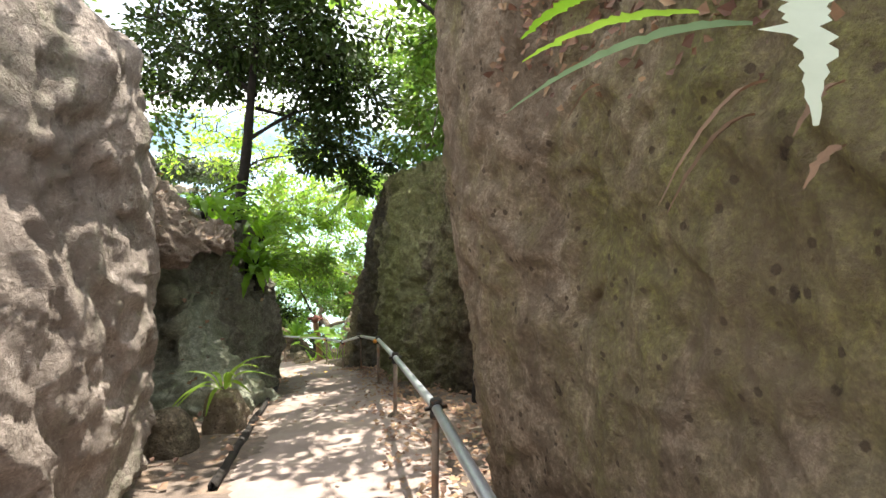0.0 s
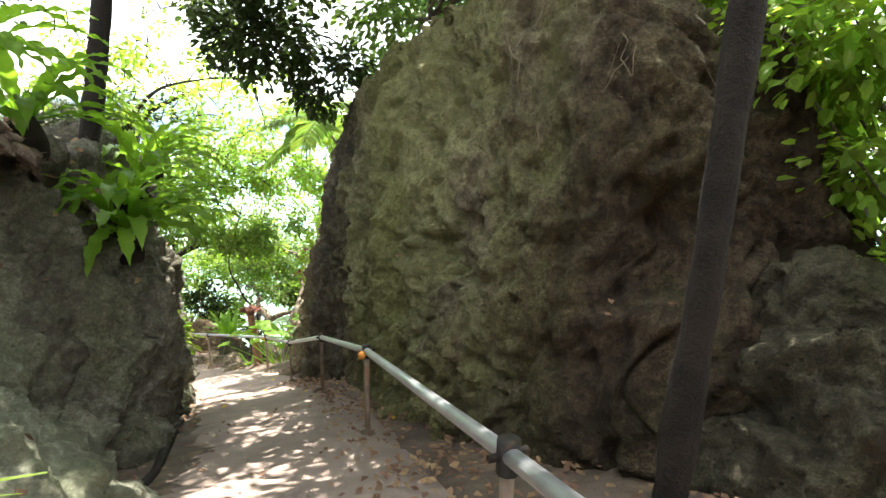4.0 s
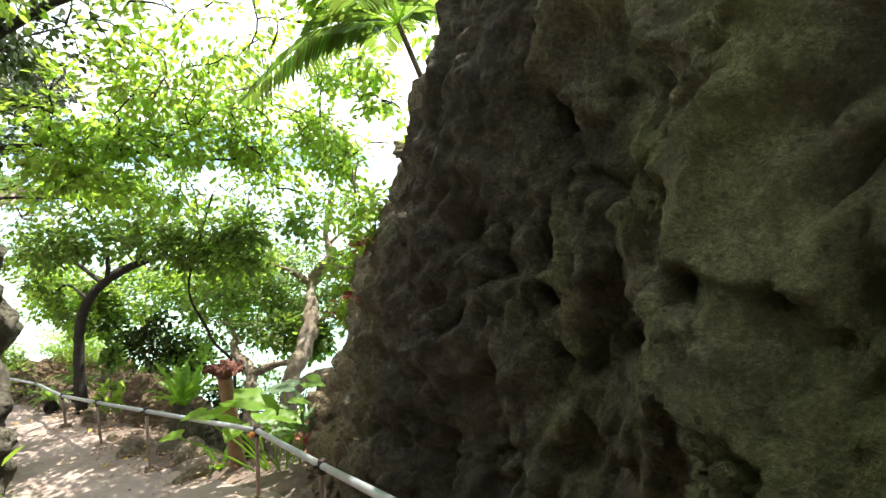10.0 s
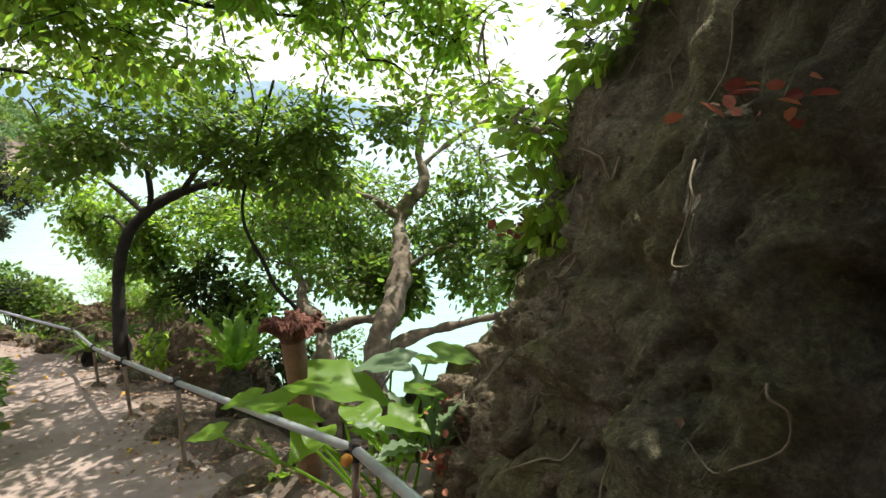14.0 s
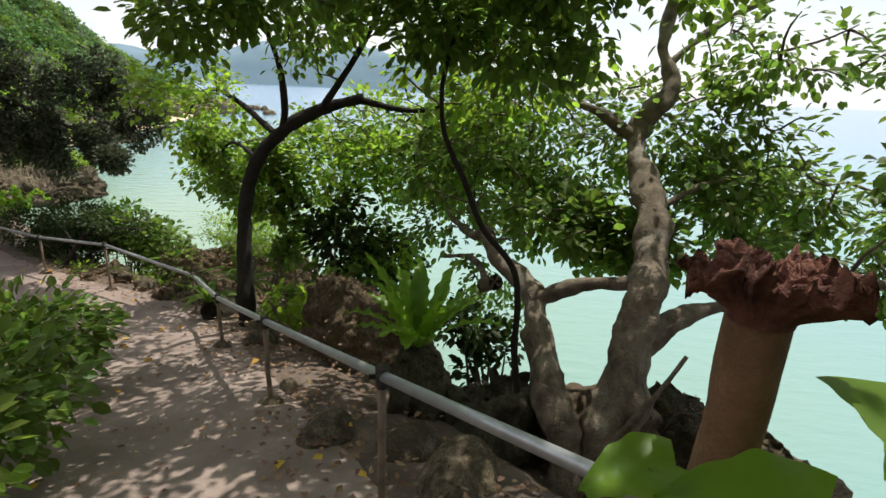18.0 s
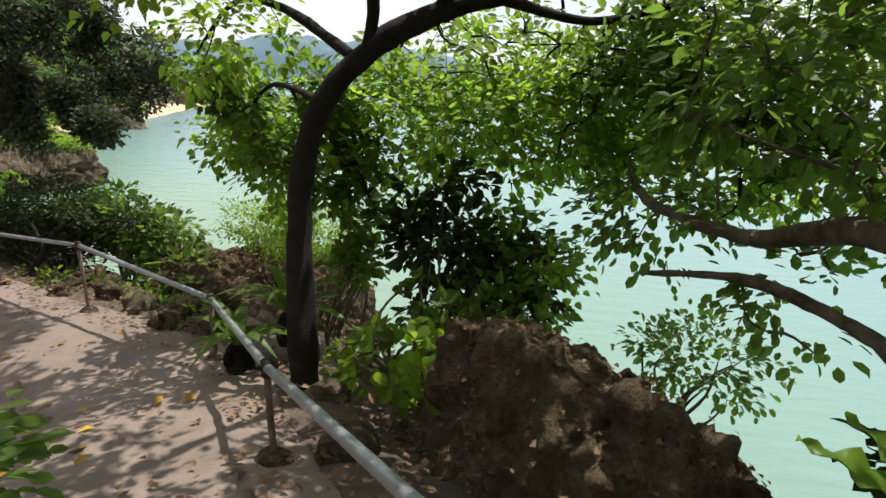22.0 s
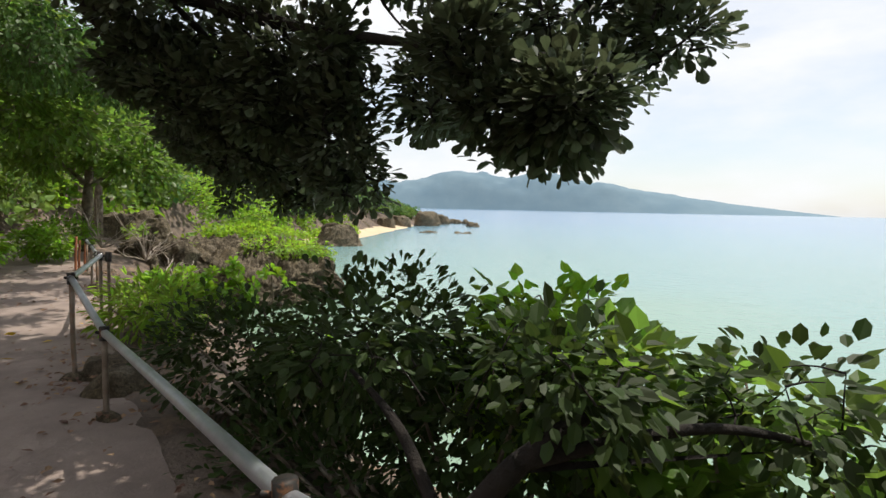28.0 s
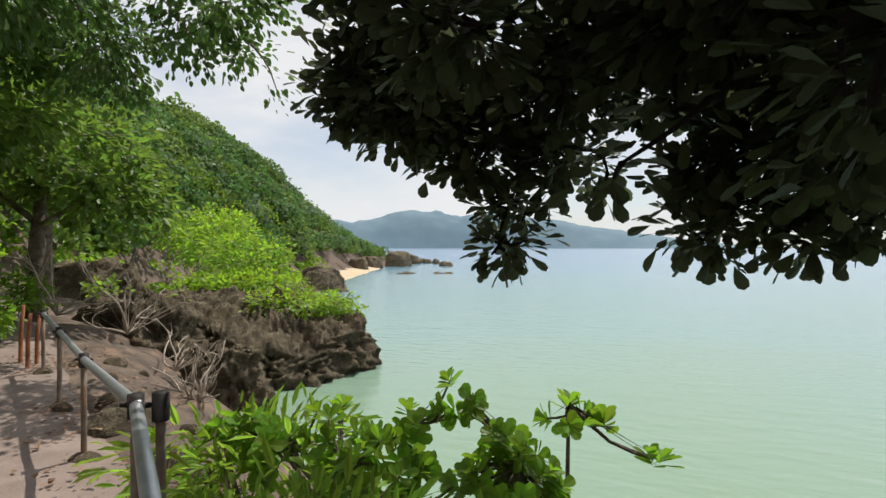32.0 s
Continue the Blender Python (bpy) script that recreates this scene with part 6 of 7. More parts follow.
bush("dark_shrub", "dense dark-leaved shrub beside the leaning tree", (-6.9, 21.6, -6.4), [(-6.9, 22.1, -5.3, 0.65, 0.5, 0.5), (-6.3, 22.2, -5.8, 0.6, 0.5, 0.45), (-7.1, 22.0, -4.8, 0.45, 0.4, 0.35), (-6.9, 21.7, -6.1, 0.6, 0.4, 0.3)], 120, 18, 0.13, 0.22, LEAF_OVAL, M_LEAF_DARK, stems=8)
whorl_bush("low_plant", "low leafy plant on the rocky bank", (-7.1, 20.2, -6.0), [(-7.0, 20.2, -5.75, 0.5, 0.45, 0.25)], 26, 7, 0.17, M_LEAF_LIGHT)
bush("bank_undergrowth", "dark low shrub between the fern and the gnarled trunks", (-4.5, 18.5, -5.9), [(-4.59, 18.6, -5.17, 0.22, 0.2, 0.18), (-4.30, 18.6, -5.35, 0.22, 0.2, 0.18), (-4.83, 18.6, -5.05, 0.2, 0.2, 0.16), (-4.51, 18.6, -5.58, 0.22, 0.2, 0.18)], 46, 10, 0.10, 0.2, LEAF_OVAL, M_LEAF_DARK, stems=9)
bush("sea_shrub", "wiry grey-green shrub over the water", (-4.6, 21.6, -6.9), [(-4.4, 21.8, -6.3, 0.7, 0.7, 0.4)], 46, 14, 0.09, 0.2, LEAF_OVAL, M_LEAF_MID, stems=8)
bush("islet_shrub", "airy light green shrub on the reef rock", (-9.6, 24.9, -6.9), [(-9.5, 24.9, -6.2, 1.1, 0.9, 0.45), (-10.6, 25.3, -6.25, 0.8, 0.7, 0.4)], 340, 18, 0.06, 0.2, LEAF_OVAL, M_LEAF_LIME, stems=16, bark=M_DEAD)
bush("rail_bush", "dense glossy green shrub growing beyond the handrail", (-13.3, 24.0, -7.2), [(-15.6, 25.0, -6.45, 0.8, 0.6, 0.45), (-14.3, 24.9, -6.2, 0.9, 0.6, 0.5), (-13.3, 24.6, -6.35, 0.7, 0.6, 0.45), (-14.2, 24.4, -6.95, 1.3, 0.5, 0.4)], 430, 20, 0.08, 0.22, LEAF_ROUND, M_LEAF_DARK, stems=14)
bush("rail_bush", "loose light green shrub with large leaves beyond the handrail", (-12.0, 24.2, -7.4), [(-11.9, 24.4, -6.4, 0.6, 0.5, 0.45), (-12.7, 24.6, -6.2, 0.6, 0.5, 0.4), (-11.3, 24.0, -6.8, 0.6, 0.4, 0.35), (-12.3, 25.0, -6.5, 0.6, 0.5, 0.4)], 130, 12, 0.13, 0.28, LEAF_HEART, M_LEAF_MID, stems=9)
bush("rail_bush", "fresh broad-leaved shrub over the water", (-12.6, 24.9, -7.9), [(-13.31, 25.05, -5.97, 0.3, 0.3, 0.24), (-13.11, 24.79, -6.03, 0.3, 0.3, 0.24), (-13.51, 24.90, -6.16, 0.25, 0.25, 0.2), (-13.02, 25.13, -5.86, 0.2, 0.2, 0.16)], 56, 12, 0.1, 0.22, LEAF_HEART, M_LEAF_FERN, stems=8)
bush("bank_sapling", "upright leafy sprigs beside the leaning tree", (-8.2, 21.9, -6.9), [(-7.90, 22.20, -5.56, 0.16, 0.16, 0.128), (-8.00, 22.03, -5.80, 0.16, 0.16, 0.128), (-7.85, 21.93, -5.67, 0.16, 0.16, 0.128)], 34, 9, 0.11, 0.18, LEAF_OVAL, M_LEAF_MID, stems=8)
bush("rock_edge_plant", "light green plants sprouting from the great rock's edge", (-2.1, 14.2, -2.0), [(-2.06, 14.10, -1.59, 0.2, 0.2, 0.16), (-2.29, 14.32, -1.97, 0.22, 0.22, 0.176), (-2.22, 14.17, -2.34, 0.16, 0.16, 0.128), (-2.03, 13.86, -1.33, 0.16, 0.16, 0.128)], 60, 12, 0.09, 0.16, LEAF_OVAL, M_LEAF_LIGHT, stems=6)
boulder("root_mound", egg(-3.64, 18.00, -6.52, 0.75, 0.6, 1.0, 0.35), M_MOUND, "dark rooty rock mound at the foot of the gnarled tree", "rock", nu=140, nv=70, rough=0.14, seed=88, pits=0.06, dome=0.1, drop=1.2)
boulder("root_mound", egg(-4.39, 17.84, -6.27, 0.6, 0.55, 0.9, 0.35), M_ROCK_FOOT, "dark mossy rock between the tree feet", "rock", nu=120, nv=60, rough=0.14, seed=89, pits=0.06, dome=0.1, drop=1.2)
LIFT = 0.3
whorl_bush("coast_bush", "round-leaved dark green coastal bush below the rail", (-14.9, 25.4, -8.2), [(-15.4, 25.6, -7.15, 0.7, 0.5, 0.35), (-14.5, 25.7, -7.0, 0.7, 0.5, 0.38), (-14.8, 25.2, -7.4, 0.8, 0.4, 0.35)], 120, 9, 0.15, M_LEAF_DARK)
whorl_bush("coast_bush", "lighter round-leaved coastal bush below the rail", (-13.5, 25.4, -8.2), [(-13.3, 25.3, -6.95, 0.6, 0.5, 0.35), (-12.6, 25.1, -7.1, 0.5, 0.5, 0.35)], 90, 9, 0.17, M_LEAF_LIGHT)
LIFT = 0.0
whorl_bush("beach_cabbage", "bright green coastal shrub with rosettes of rounded leaves", (-18.0, 27.3, -8.0), [(-18.38, 27.33, -5.89, 0.1, 0.1, 0.08), (-18.08, 27.27, -6.14, 0.16, 0.16, 0.128), (-18.30, 27.01, -6.30, 0.22, 0.22, 0.176), (-17.52, 27.28, -6.16, 0.12, 0.12, 0.096), (-17.75, 27.09, -6.29, 0.18, 0.18, 0.144), (-17.29, 27.19, -6.18, 0.1, 0.1, 0.08), (-17.08, 27.14, -6.35, 0.1, 0.1, 0.08), (-18.72, 27.01, -6.36, 0.24, 0.24, 0.192), (-19.26, 26.97, -6.44, 0.28, 0.28, 0.224), (-18.40, 26.76, -6.48, 0.28, 0.28, 0.224), (-17.73, 26.91, -6.46, 0.28, 0.28, 0.224)], 150, 10, 0.105, M_LEAF_FERN)
LIFT = 0.3
whorl_bush("beach_cabbage", "low round-leaved shrub at the water's edge", (-16.0, 26.6, -8.4), [(-16.2, 26.6, -7.35, 0.9, 0.5, 0.3)], 60, 9, 0.15, M_LEAF_FERN)
bush("rail_grass", "tangled grassy green shrub on the bank", (-18.0, 25.9, -7.4), [(-18.2, 26.1, -6.85, 0.8, 0.45, 0.3), (-19.3, 27.0, -6.9, 0.8, 0.5, 0.3)], 110, 16, 0.14, 0.22, LEAF_LONG, M_LEAF_LIGHT, stems=10)

LIFT = 0.0
bush("bank_sapling", "dark broad-leaved sapling on the seaward bank", (-5.9, 21.3, -6.6), [(-6.86, 22.59, -5.68, 0.45, 0.45, 0.36), (-6.42, 22.35, -5.30, 0.45, 0.45, 0.36), (-6.31, 21.97, -5.69, 0.5, 0.5, 0.4), (-6.80, 21.82, -5.93, 0.45, 0.45, 0.36), (-6.28, 21.42, -5.83, 0.5, 0.5, 0.4)], 80, 12, 0.12, 0.28, LEAF_HEART, M_LEAF_MID, stems=7)
bush("bank_sapling", "fresh green broad-leaved plant below the rail", (-7.0, 20.6, -6.4), [(-7.66, 21.08, -6.1, 0.22, 0.22, 0.12), (-7.35, 20.81, -6.12, 0.25, 0.25, 0.12), (-7.70, 20.70, -6.15, 0.2, 0.2, 0.1)], 18, 6, 0.10, 0.16, LEAF_HEART, M_LEAF_LIGHT, stems=5)
LIFT = 0.37
whorl_bush("bank_plant", "broad-leaved plant at the foot of the leaning tree", (-7.2, 20.6, -6.5), [(-7.1, 20.7, -6.2, 0.4, 0.35, 0.22), (-6.9, 21.2, -6.0, 0.45, 0.4, 0.25)], 22, 6, 0.15, M_LEAF_MID, shape=LEAF_HEART)
rosette("bank_fern", "shaded strap fern beside the leaning tree", (-8.5, 21.6, -6.5), 16, 0.7, 0.05, M_LEAF_MID, "fern", arch=(1.2, 1.0), seed=140)
rosette("bank_fern", "strap fern under the handrail", (-8.7, 20.9, -6.5), 14, 0.55, 0.05, M_LEAF_MID, "fern", arch=(1.2, 1.0), seed=141)

LIFT = 0.0
for k, (x, y, z, r, m) in enumerate([(-9.6, 21.95, -6.9, 0.34, M_ROCK_REEF), (-10.25, 22.3, -7.0, 0.42, M_MOUND), (-11.0, 22.62, -7.05, 0.36, M_ROCK_REEF), (-11.65, 22.92, -7.05, 0.3, M_ROCK_GREY), (-12.35, 23.12, -7.1, 0.42, M_MOUND), (-12.9, 23.42, -7.2, 0.36, M_ROCK_REEF)]):
    boulder("edge_rock", egg(x, y, z, r, 0.75 * r, 0.36 + 0.2 * r, 0.3, 0.4 + k), m, "pitted rubble rock on the drop beyond the rail", "rock", "rubble along the drop", nu=90, nv=44, rough=0.09, seed=310 + k, pits=0.05, dome=0.06, drop=0.7, crag=0.05)
for k, (x, y, z, m, n) in enumerate([(-10.0, 22.35, -6.62, M_LEAF_LIME, 14), (-10.75, 22.75, -6.75, M_LEAF_LIGHT, 16), (-11.4, 23.1, -6.85, M_LEAF_FERN, 14), (-12.1, 23.3, -6.85, M_LEAF_MID, 20), (-12.75, 23.2, -6.75, M_LEAF_LIGHT, 16), (-13.5, 23.5, -6.85, M_LEAF_MID, 20)]):
    bush("edge_plant", "small leafy plant rooted in the rubble", (x, y, z - 0.35), [(x, y, z, 0.26, 0.22, 0.14)], n, 9, 0.085, 0.14, LEAF_OVAL, m, stems=6, group="plants along the drop")
rail_tree = thing("rail_tree", "short dark leaning trunk among the shrubs beyond the rail", "tree")
part("trunk", tubes("trunk", [limb([(-13.5, 23.35, -7.2), (-13.46, 23.4, -6.88), (-13.25, 23.5, -6.56), (-12.98, 23.55, -6.15), (-12.75, 23.7, -5.95)], 0.075, 0.03)], M_BARK_DARK, 10, 0.15), rail_tree)
for line in ([(-13.15, 23.5, -6.4), (-13.5, 23.75, -6.15), (-13.9, 24.0, -6.05)], [(-12.95, 23.55, -6.1), (-12.4, 23.9, -6.0), (-12.0, 24.2, -6.1)], [(-13.3, 23.45, -6.6), (-12.8, 23.8, -6.5), (-12.4, 24.0, -6.4)]):
    part("limb", tubes("limb", [limb(line, 0.03, 0.01)], M_BARK_DARK, 7, 0.15), rail_tree)
crown("crown", [(-13.9, 24.0, -5.95, 0.4, 0.35, 0.2), (-12.9, 23.8, -5.85, 0.4, 0.35, 0.2), (-12.1, 24.2, -6.0, 0.4, 0.3, 0.2), (-13.3, 24.1, -5.9, 0.4, 0.3, 0.2)], 90, 14, 0.08, 0.18, LEAF_OVAL, M_LEAF_DARK, rail_tree, limbs=[limb([(-13.9, 24.0, -6.05), (-12.9, 23.7, -6.05), (-12.0, 24.2, -6.1)], 0.02, 0.01)], twig_mat=M_BARK_DARK, twig=0.006, gap=1.5)

# ---------- the dark tree over the bay ----------
tree("evergreen_tree", "broad dark evergreen with thick rounded leaves over the bay",
     [([(-19.2, 21.8, -7.0), (-19.0, 22.2, -5.2), (-18.8, 23.2, -3.4), (-18.5, 24.6, -3.0), (-18.0, 25.8, -3.4), (-17.6, 26.6, -4.0)], 0.2, 0.04), ([(-18.6, 24.3, -3.1), (-17.2, 25.2, -3.3), (-15.8, 25.6, -3.7), (-14.4, 25.3, -4.1), (-13.2, 25.0, -4.4)], 0.09, 0.02), ([(-18.2, 25.4, -3.3), (-18.4, 26.3, -3.8), (-18.4, 26.9, -4.3)], 0.06, 0.015),
      ([(-17.0, 25.3, -3.3), (-16.6, 26.0, -4.0), (-16.3, 26.4, -4.6)], 0.04, 0.012), ([(-15.8, 25.6, -3.7), (-15.4, 25.7, -4.5), (-15.3, 25.75, -5.1)], 0.03, 0.01), ([(-18.7, 23.8, -3.1), (-17.0, 25.6, -1.6), (-15.6, 26.8, 0.0)], 0.1, 0.03)],
     [dict(blobs=[(-18.53, 27.0, -4.40, 0.15, 0.15, 0.12), (-18.2, 27.0, -4.29, 0.15, 0.15, 0.12), (-18.2, 27.0, -4.64, 0.15, 0.15, 0.12), (-17.9, 27.0, -4.47, 0.15, 0.15, 0.12), (-17.9, 27.0, -4.84, 0.15, 0.15, 0.12), (-17.75, 27.0, -5.09, 0.14, 0.14, 0.12), (-17.62, 27.0, -4.63, 0.15, 0.15, 0.12), (-17.48, 27.0, -4.86, 0.13, 0.13, 0.1),
                  (-17.35, 27.0, -4.53, 0.15, 0.15, 0.12), (-17.11, 27.0, -4.63, 0.15, 0.15, 0.12), (-16.88, 27.0, -4.58, 0.15, 0.15, 0.12), (-16.9, 26.8, -4.97, 0.15, 0.15, 0.12), (-16.71, 26.8, -4.87, 0.15, 0.15, 0.12), (-16.7, 26.8, -5.15, 0.15, 0.15, 0.1), (-16.52, 26.8, -4.67, 0.15, 0.15, 0.12), (-16.52, 26.8, -5.05, 0.15, 0.15, 0.12),
                  (-16.4, 26.8, -4.89, 0.15, 0.15, 0.12), (-16.36, 26.8, -5.16, 0.14, 0.14, 0.1), (-17.11, 26.8, -4.4, 0.15, 0.15, 0.12), (-17.46, 26.8, -4.35, 0.15, 0.15, 0.12), (-17.73, 26.8, -5.26, 0.1, 0.1, 0.08), (-16.9, 26.8, -5.24, 0.1, 0.1, 0.08), (-16.56, 26.8, -5.24, 0.1, 0.1, 0.08)], clusters=420, per=12, leaf=0.085, spread=0.11, shape=LEAF_ROUND, material=M_LEAF_BLACK, droop=0.1),
      dict(blobs=[(-18.32, 26.91, -4.39, 0.42, 0.42, 0.336), (-18.53, 26.87, -4.56, 0.16, 0.16, 0.128), (-18.02, 26.91, -4.68, 0.3, 0.3, 0.24), (-17.84, 27.35, -5.19, 0.14, 0.14, 0.16), (-17.51, 27.17, -4.86, 0.25, 0.25, 0.2), (-17.46, 26.86, -4.46, 0.42, 0.42, 0.336), (-16.92, 26.82, -5.14, 0.17, 0.17, 0.16), (-16.67, 26.63, -5.21, 0.17, 0.17, 0.13), (-16.52, 26.55, -5.27, 0.1, 0.1, 0.08), (-16.83, 26.63, -4.73, 0.4, 0.4, 0.32), (-16.55, 26.41, -4.91, 0.36, 0.36, 0.288), (-18.68, 26.81, -4.33, 0.16, 0.16, 0.128), (-17.95, 26.71, -4.12, 0.6, 0.5, 0.3), (-16.76, 26.51, -4.43, 0.6, 0.5, 0.3)], clusters=780, per=13, leaf=0.1, spread=0.15, shape=LEAF_ROUND, material=M_LEAF_BLACK, droop=0.1, gap=3.2, thin=-0.04),
      dict(blobs=[(-15.25, 25.73, -5.24, 0.14, 0.14, 0.112), (-15.02, 25.71, -5.26, 0.1, 0.1, 0.08), (-14.92, 25.57, -5.05, 0.3, 0.3, 0.24), (-15.36, 25.80, -4.91, 0.3, 0.3, 0.24), (-15.10, 25.54, -4.70, 0.4, 0.4, 0.32), (-15.73, 26.01, -4.60, 0.4, 0.4, 0.32), (-16.10, 26.32, -5.01, 0.18, 0.18, 0.144), (-16.58, 26.32, -4.73, 0.36, 0.36, 0.288), (-17.25, 26.34, -4.97, 0.2, 0.2, 0.16), (-17.73, 26.26, -4.48, 0.3, 0.3, 0.24), (-16.82, 26.07, -4.25, 0.5, 0.5, 0.4), (-15.85, 26.14, -4.87, 0.22, 0.22, 0.176), (-15.55, 26.02, -4.97, 0.2, 0.2, 0.16), (-15.40, 25.86, -4.86, 0.22, 0.22, 0.176)], clusters=600, per=13, leaf=0.1, spread=0.15, shape=LEAF_ROUND, material=M_LEAF_BLACK, droop=0.1, gap=2.6),
      dict(blobs=[(-14.89, 25.56, -4.46, 0.3, 0.3, 0.24), (-15.17, 25.75, -4.87, 0.22, 0.22, 0.176), (-15.83, 25.59, -4.37, 0.5, 0.5, 0.4), (-16.61, 25.43, -4.33, 0.45, 0.45, 0.36), (-16.55, 25.89, -4.80, 0.28, 0.28, 0.224), (-17.20, 25.38, -3.95, 0.45, 0.45, 0.36), (-15.36, 25.41, -4.05, 0.5, 0.5, 0.4), (-15.39, 25.77, -5.17, 0.16, 0.16, 0.128)], clusters=560, per=15, leaf=0.1, spread=0.15, shape=LEAF_ROUND, material=M_LEAF_BLACK, droop=0.1, gap=2.2),
      dict(blobs=[(-13.57, 25.16, -4.63, 0.36, 0.36, 0.288), (-13.98, 25.23, -4.61, 0.26, 0.26, 0.208), (-14.26, 25.21, -4.79, 0.1, 0.1, 0.08), (-13.26, 25.07, -4.78, 0.3, 0.3, 0.24), (-13.58, 25.22, -4.97, 0.1, 0.1, 0.08), (-13.09, 24.91, -4.68, 0.3, 0.3, 0.24), (-14.06, 25.25, -5.24, 0.04, 0.04, 0.03), (-13.80, 25.05, -4.33, 0.35, 0.35, 0.28), (-13.11, 24.97, -4.92, 0.1, 0.1, 0.08), (-13.87, 25.25, -4.93, 0.08, 0.08, 0.064)], clusters=360, per=14, leaf=0.1, spread=0.15, shape=LEAF_ROUND, material=M_LEAF_BLACK, droop=0.1, gap=2.2),
      dict(blobs=[(-13.27, 26.27, -3.54, 0.5, 0.5, 0.4), (-13.78, 26.31, -4.10, 0.35, 0.35, 0.28), (-13.02, 26.50, -4.30, 0.18, 0.18, 0.144), (-14.42, 25.81, -3.17, 0.7, 0.7, 0.56), (-15.99, 25.96, -3.89, 0.65, 0.65, 0.52), (-17.01, 25.43, -3.26, 0.8, 0.8, 0.64), (-17.42, 24.71, -2.91, 0.7, 0.7, 0.56), (-15.75, 26.25, -4.51, 0.25, 0.25, 0.2), (-15.08, 25.33, -2.98, 0.6, 0.6, 0.48), (-13.85, 25.83, -2.80, 0.5, 0.5, 0.4), (-15.90, 24.97, -2.76, 0.7, 0.7, 0.56), (-14.62, 26.22, -4.03, 0.4, 0.4, 0.32)], clusters=1000, per=17, leaf=0.11, spread=0.19, shape=LEAF_ROUND, material=M_LEAF_BLACK, droop=0.1, gap=2.4),
      # high leaf roof above the real crown, added unseen to shade the path
      dict(blobs=[(-12.0, 24.2, 0.6, 1.6, 1.2, 0.4), (-14.4, 25.6, 0.3, 1.8, 1.3, 0.5), (-17.4, 27.2, 0.5, 1.8, 1.3, 0.5), (-9.8, 22.8, 0.6, 1.3, 1.0, 0.4), (-20.4, 28.6, 0.9, 1.6, 1.3, 0.5), (-16.0, 24.4, 0.6, 1.4, 1.0, 0.4), (-13.4, 23.3, 0.9, 1.5, 1.0, 0.4), (-11.0, 21.7, 0.9, 1.3, 0.9, 0.4)], clusters=1900, per=18, leaf=0.16, spread=0.3, shape=LEAF_ROUND, material=M_LEAF_BLACK, gap=1.1),
      dict(blobs=[(-13.95, 26.00, -3.08, 0.38, 0.38, 0.3), (-13.31, 26.00, -3.06, 0.38, 0.38, 0.3), (-12.83, 26.00, -3.54, 0.38, 0.38, 0.3), (-13.36, 26.00, -3.79, 0.38, 0.38, 0.3), (-14.11, 26.00, -3.70, 0.38, 0.38, 0.3), (-14.45, 26.00, -4.36, 0.38, 0.38, 0.3), (-13.75, 26.00, -4.42, 0.38, 0.38, 0.3), (-13.10, 26.00, -4.28, 0.38, 0.38, 0.3), (-12.65, 26.00, -4.08, 0.38, 0.38, 0.3), (-14.75, 26.00, -3.25, 0.38, 0.38, 0.3)], clusters=420, per=16, leaf=0.11, spread=0.18, shape=LEAF_ROUND, material=M_LEAF_BLACK, droop=0.1, gap=2.2, thin=-0.1)],
     M_BARK_DARK, seed=16)

LIFT = 0.0
# ---------- inland trees by the path ----------
for k, (x, y, z, h, r, m, lab) in enumerate([(-28.6, 31.6, -6.8, 4.6, 2.3, M_LEAF_MID, "leafy tree at the path's far bend"), (-27.6, 28.4, -6.8, 7.0, 2.4, M_LEAF_MID, "tall grey-trunked tree beside the path"), (-33.5, 35.0, -6.4, 6.0, 2.8, M_LEAF_MID, "round leafy tree above the shore path"),
                                             (-31.0, 27.0, -5.5, 8.0, 3.2, M_LEAF_HILL, "tall leafy tree on the inland bank"), (-24.0, 23.0, -5.5, 7.5, 2.6, M_LEAF_DARK, "dark leafy tree on the inland bank"), (-38.5, 34.0, -4, 9.0, 3.6, M_LEAF_HILL, "tall tree on the wooded slope")]):
    tree("path_tree", lab, [([(x, y, z - 0.4), (x + 0.1, y, z + h * 0.3), (x - 0.1, y + 0.2, z + h * 0.6), (x, y, z + h * 0.92)], 0.18, 0.05), ([(x, y, z + h * 0.4), (x + r * 0.5, y + r * 0.4, z + h * 0.65)], 0.07, 0.03), ([(x, y, z + h * 0.45), (x - r * 0.5, y - r * 0.3, z + h * 0.7)], 0.07, 0.03)],
         [dict(blobs=[(x, y, z + h * 0.72, r, r, h * 0.26), (x + r * 0.45, y + r * 0.3, z + h * 0.55, r * 0.6, r * 0.6, h * 0.18), (x - r * 0.4, y - r * 0.4, z + h * 0.9, r * 0.7, r * 0.7, h * 0.15)], clusters=260, per=24, leaf=0.2, spread=0.42, shape=LEAF_OVAL, material=m, gap=0.6)], M_BARK, seed=20 + k, group="trees beside the path")
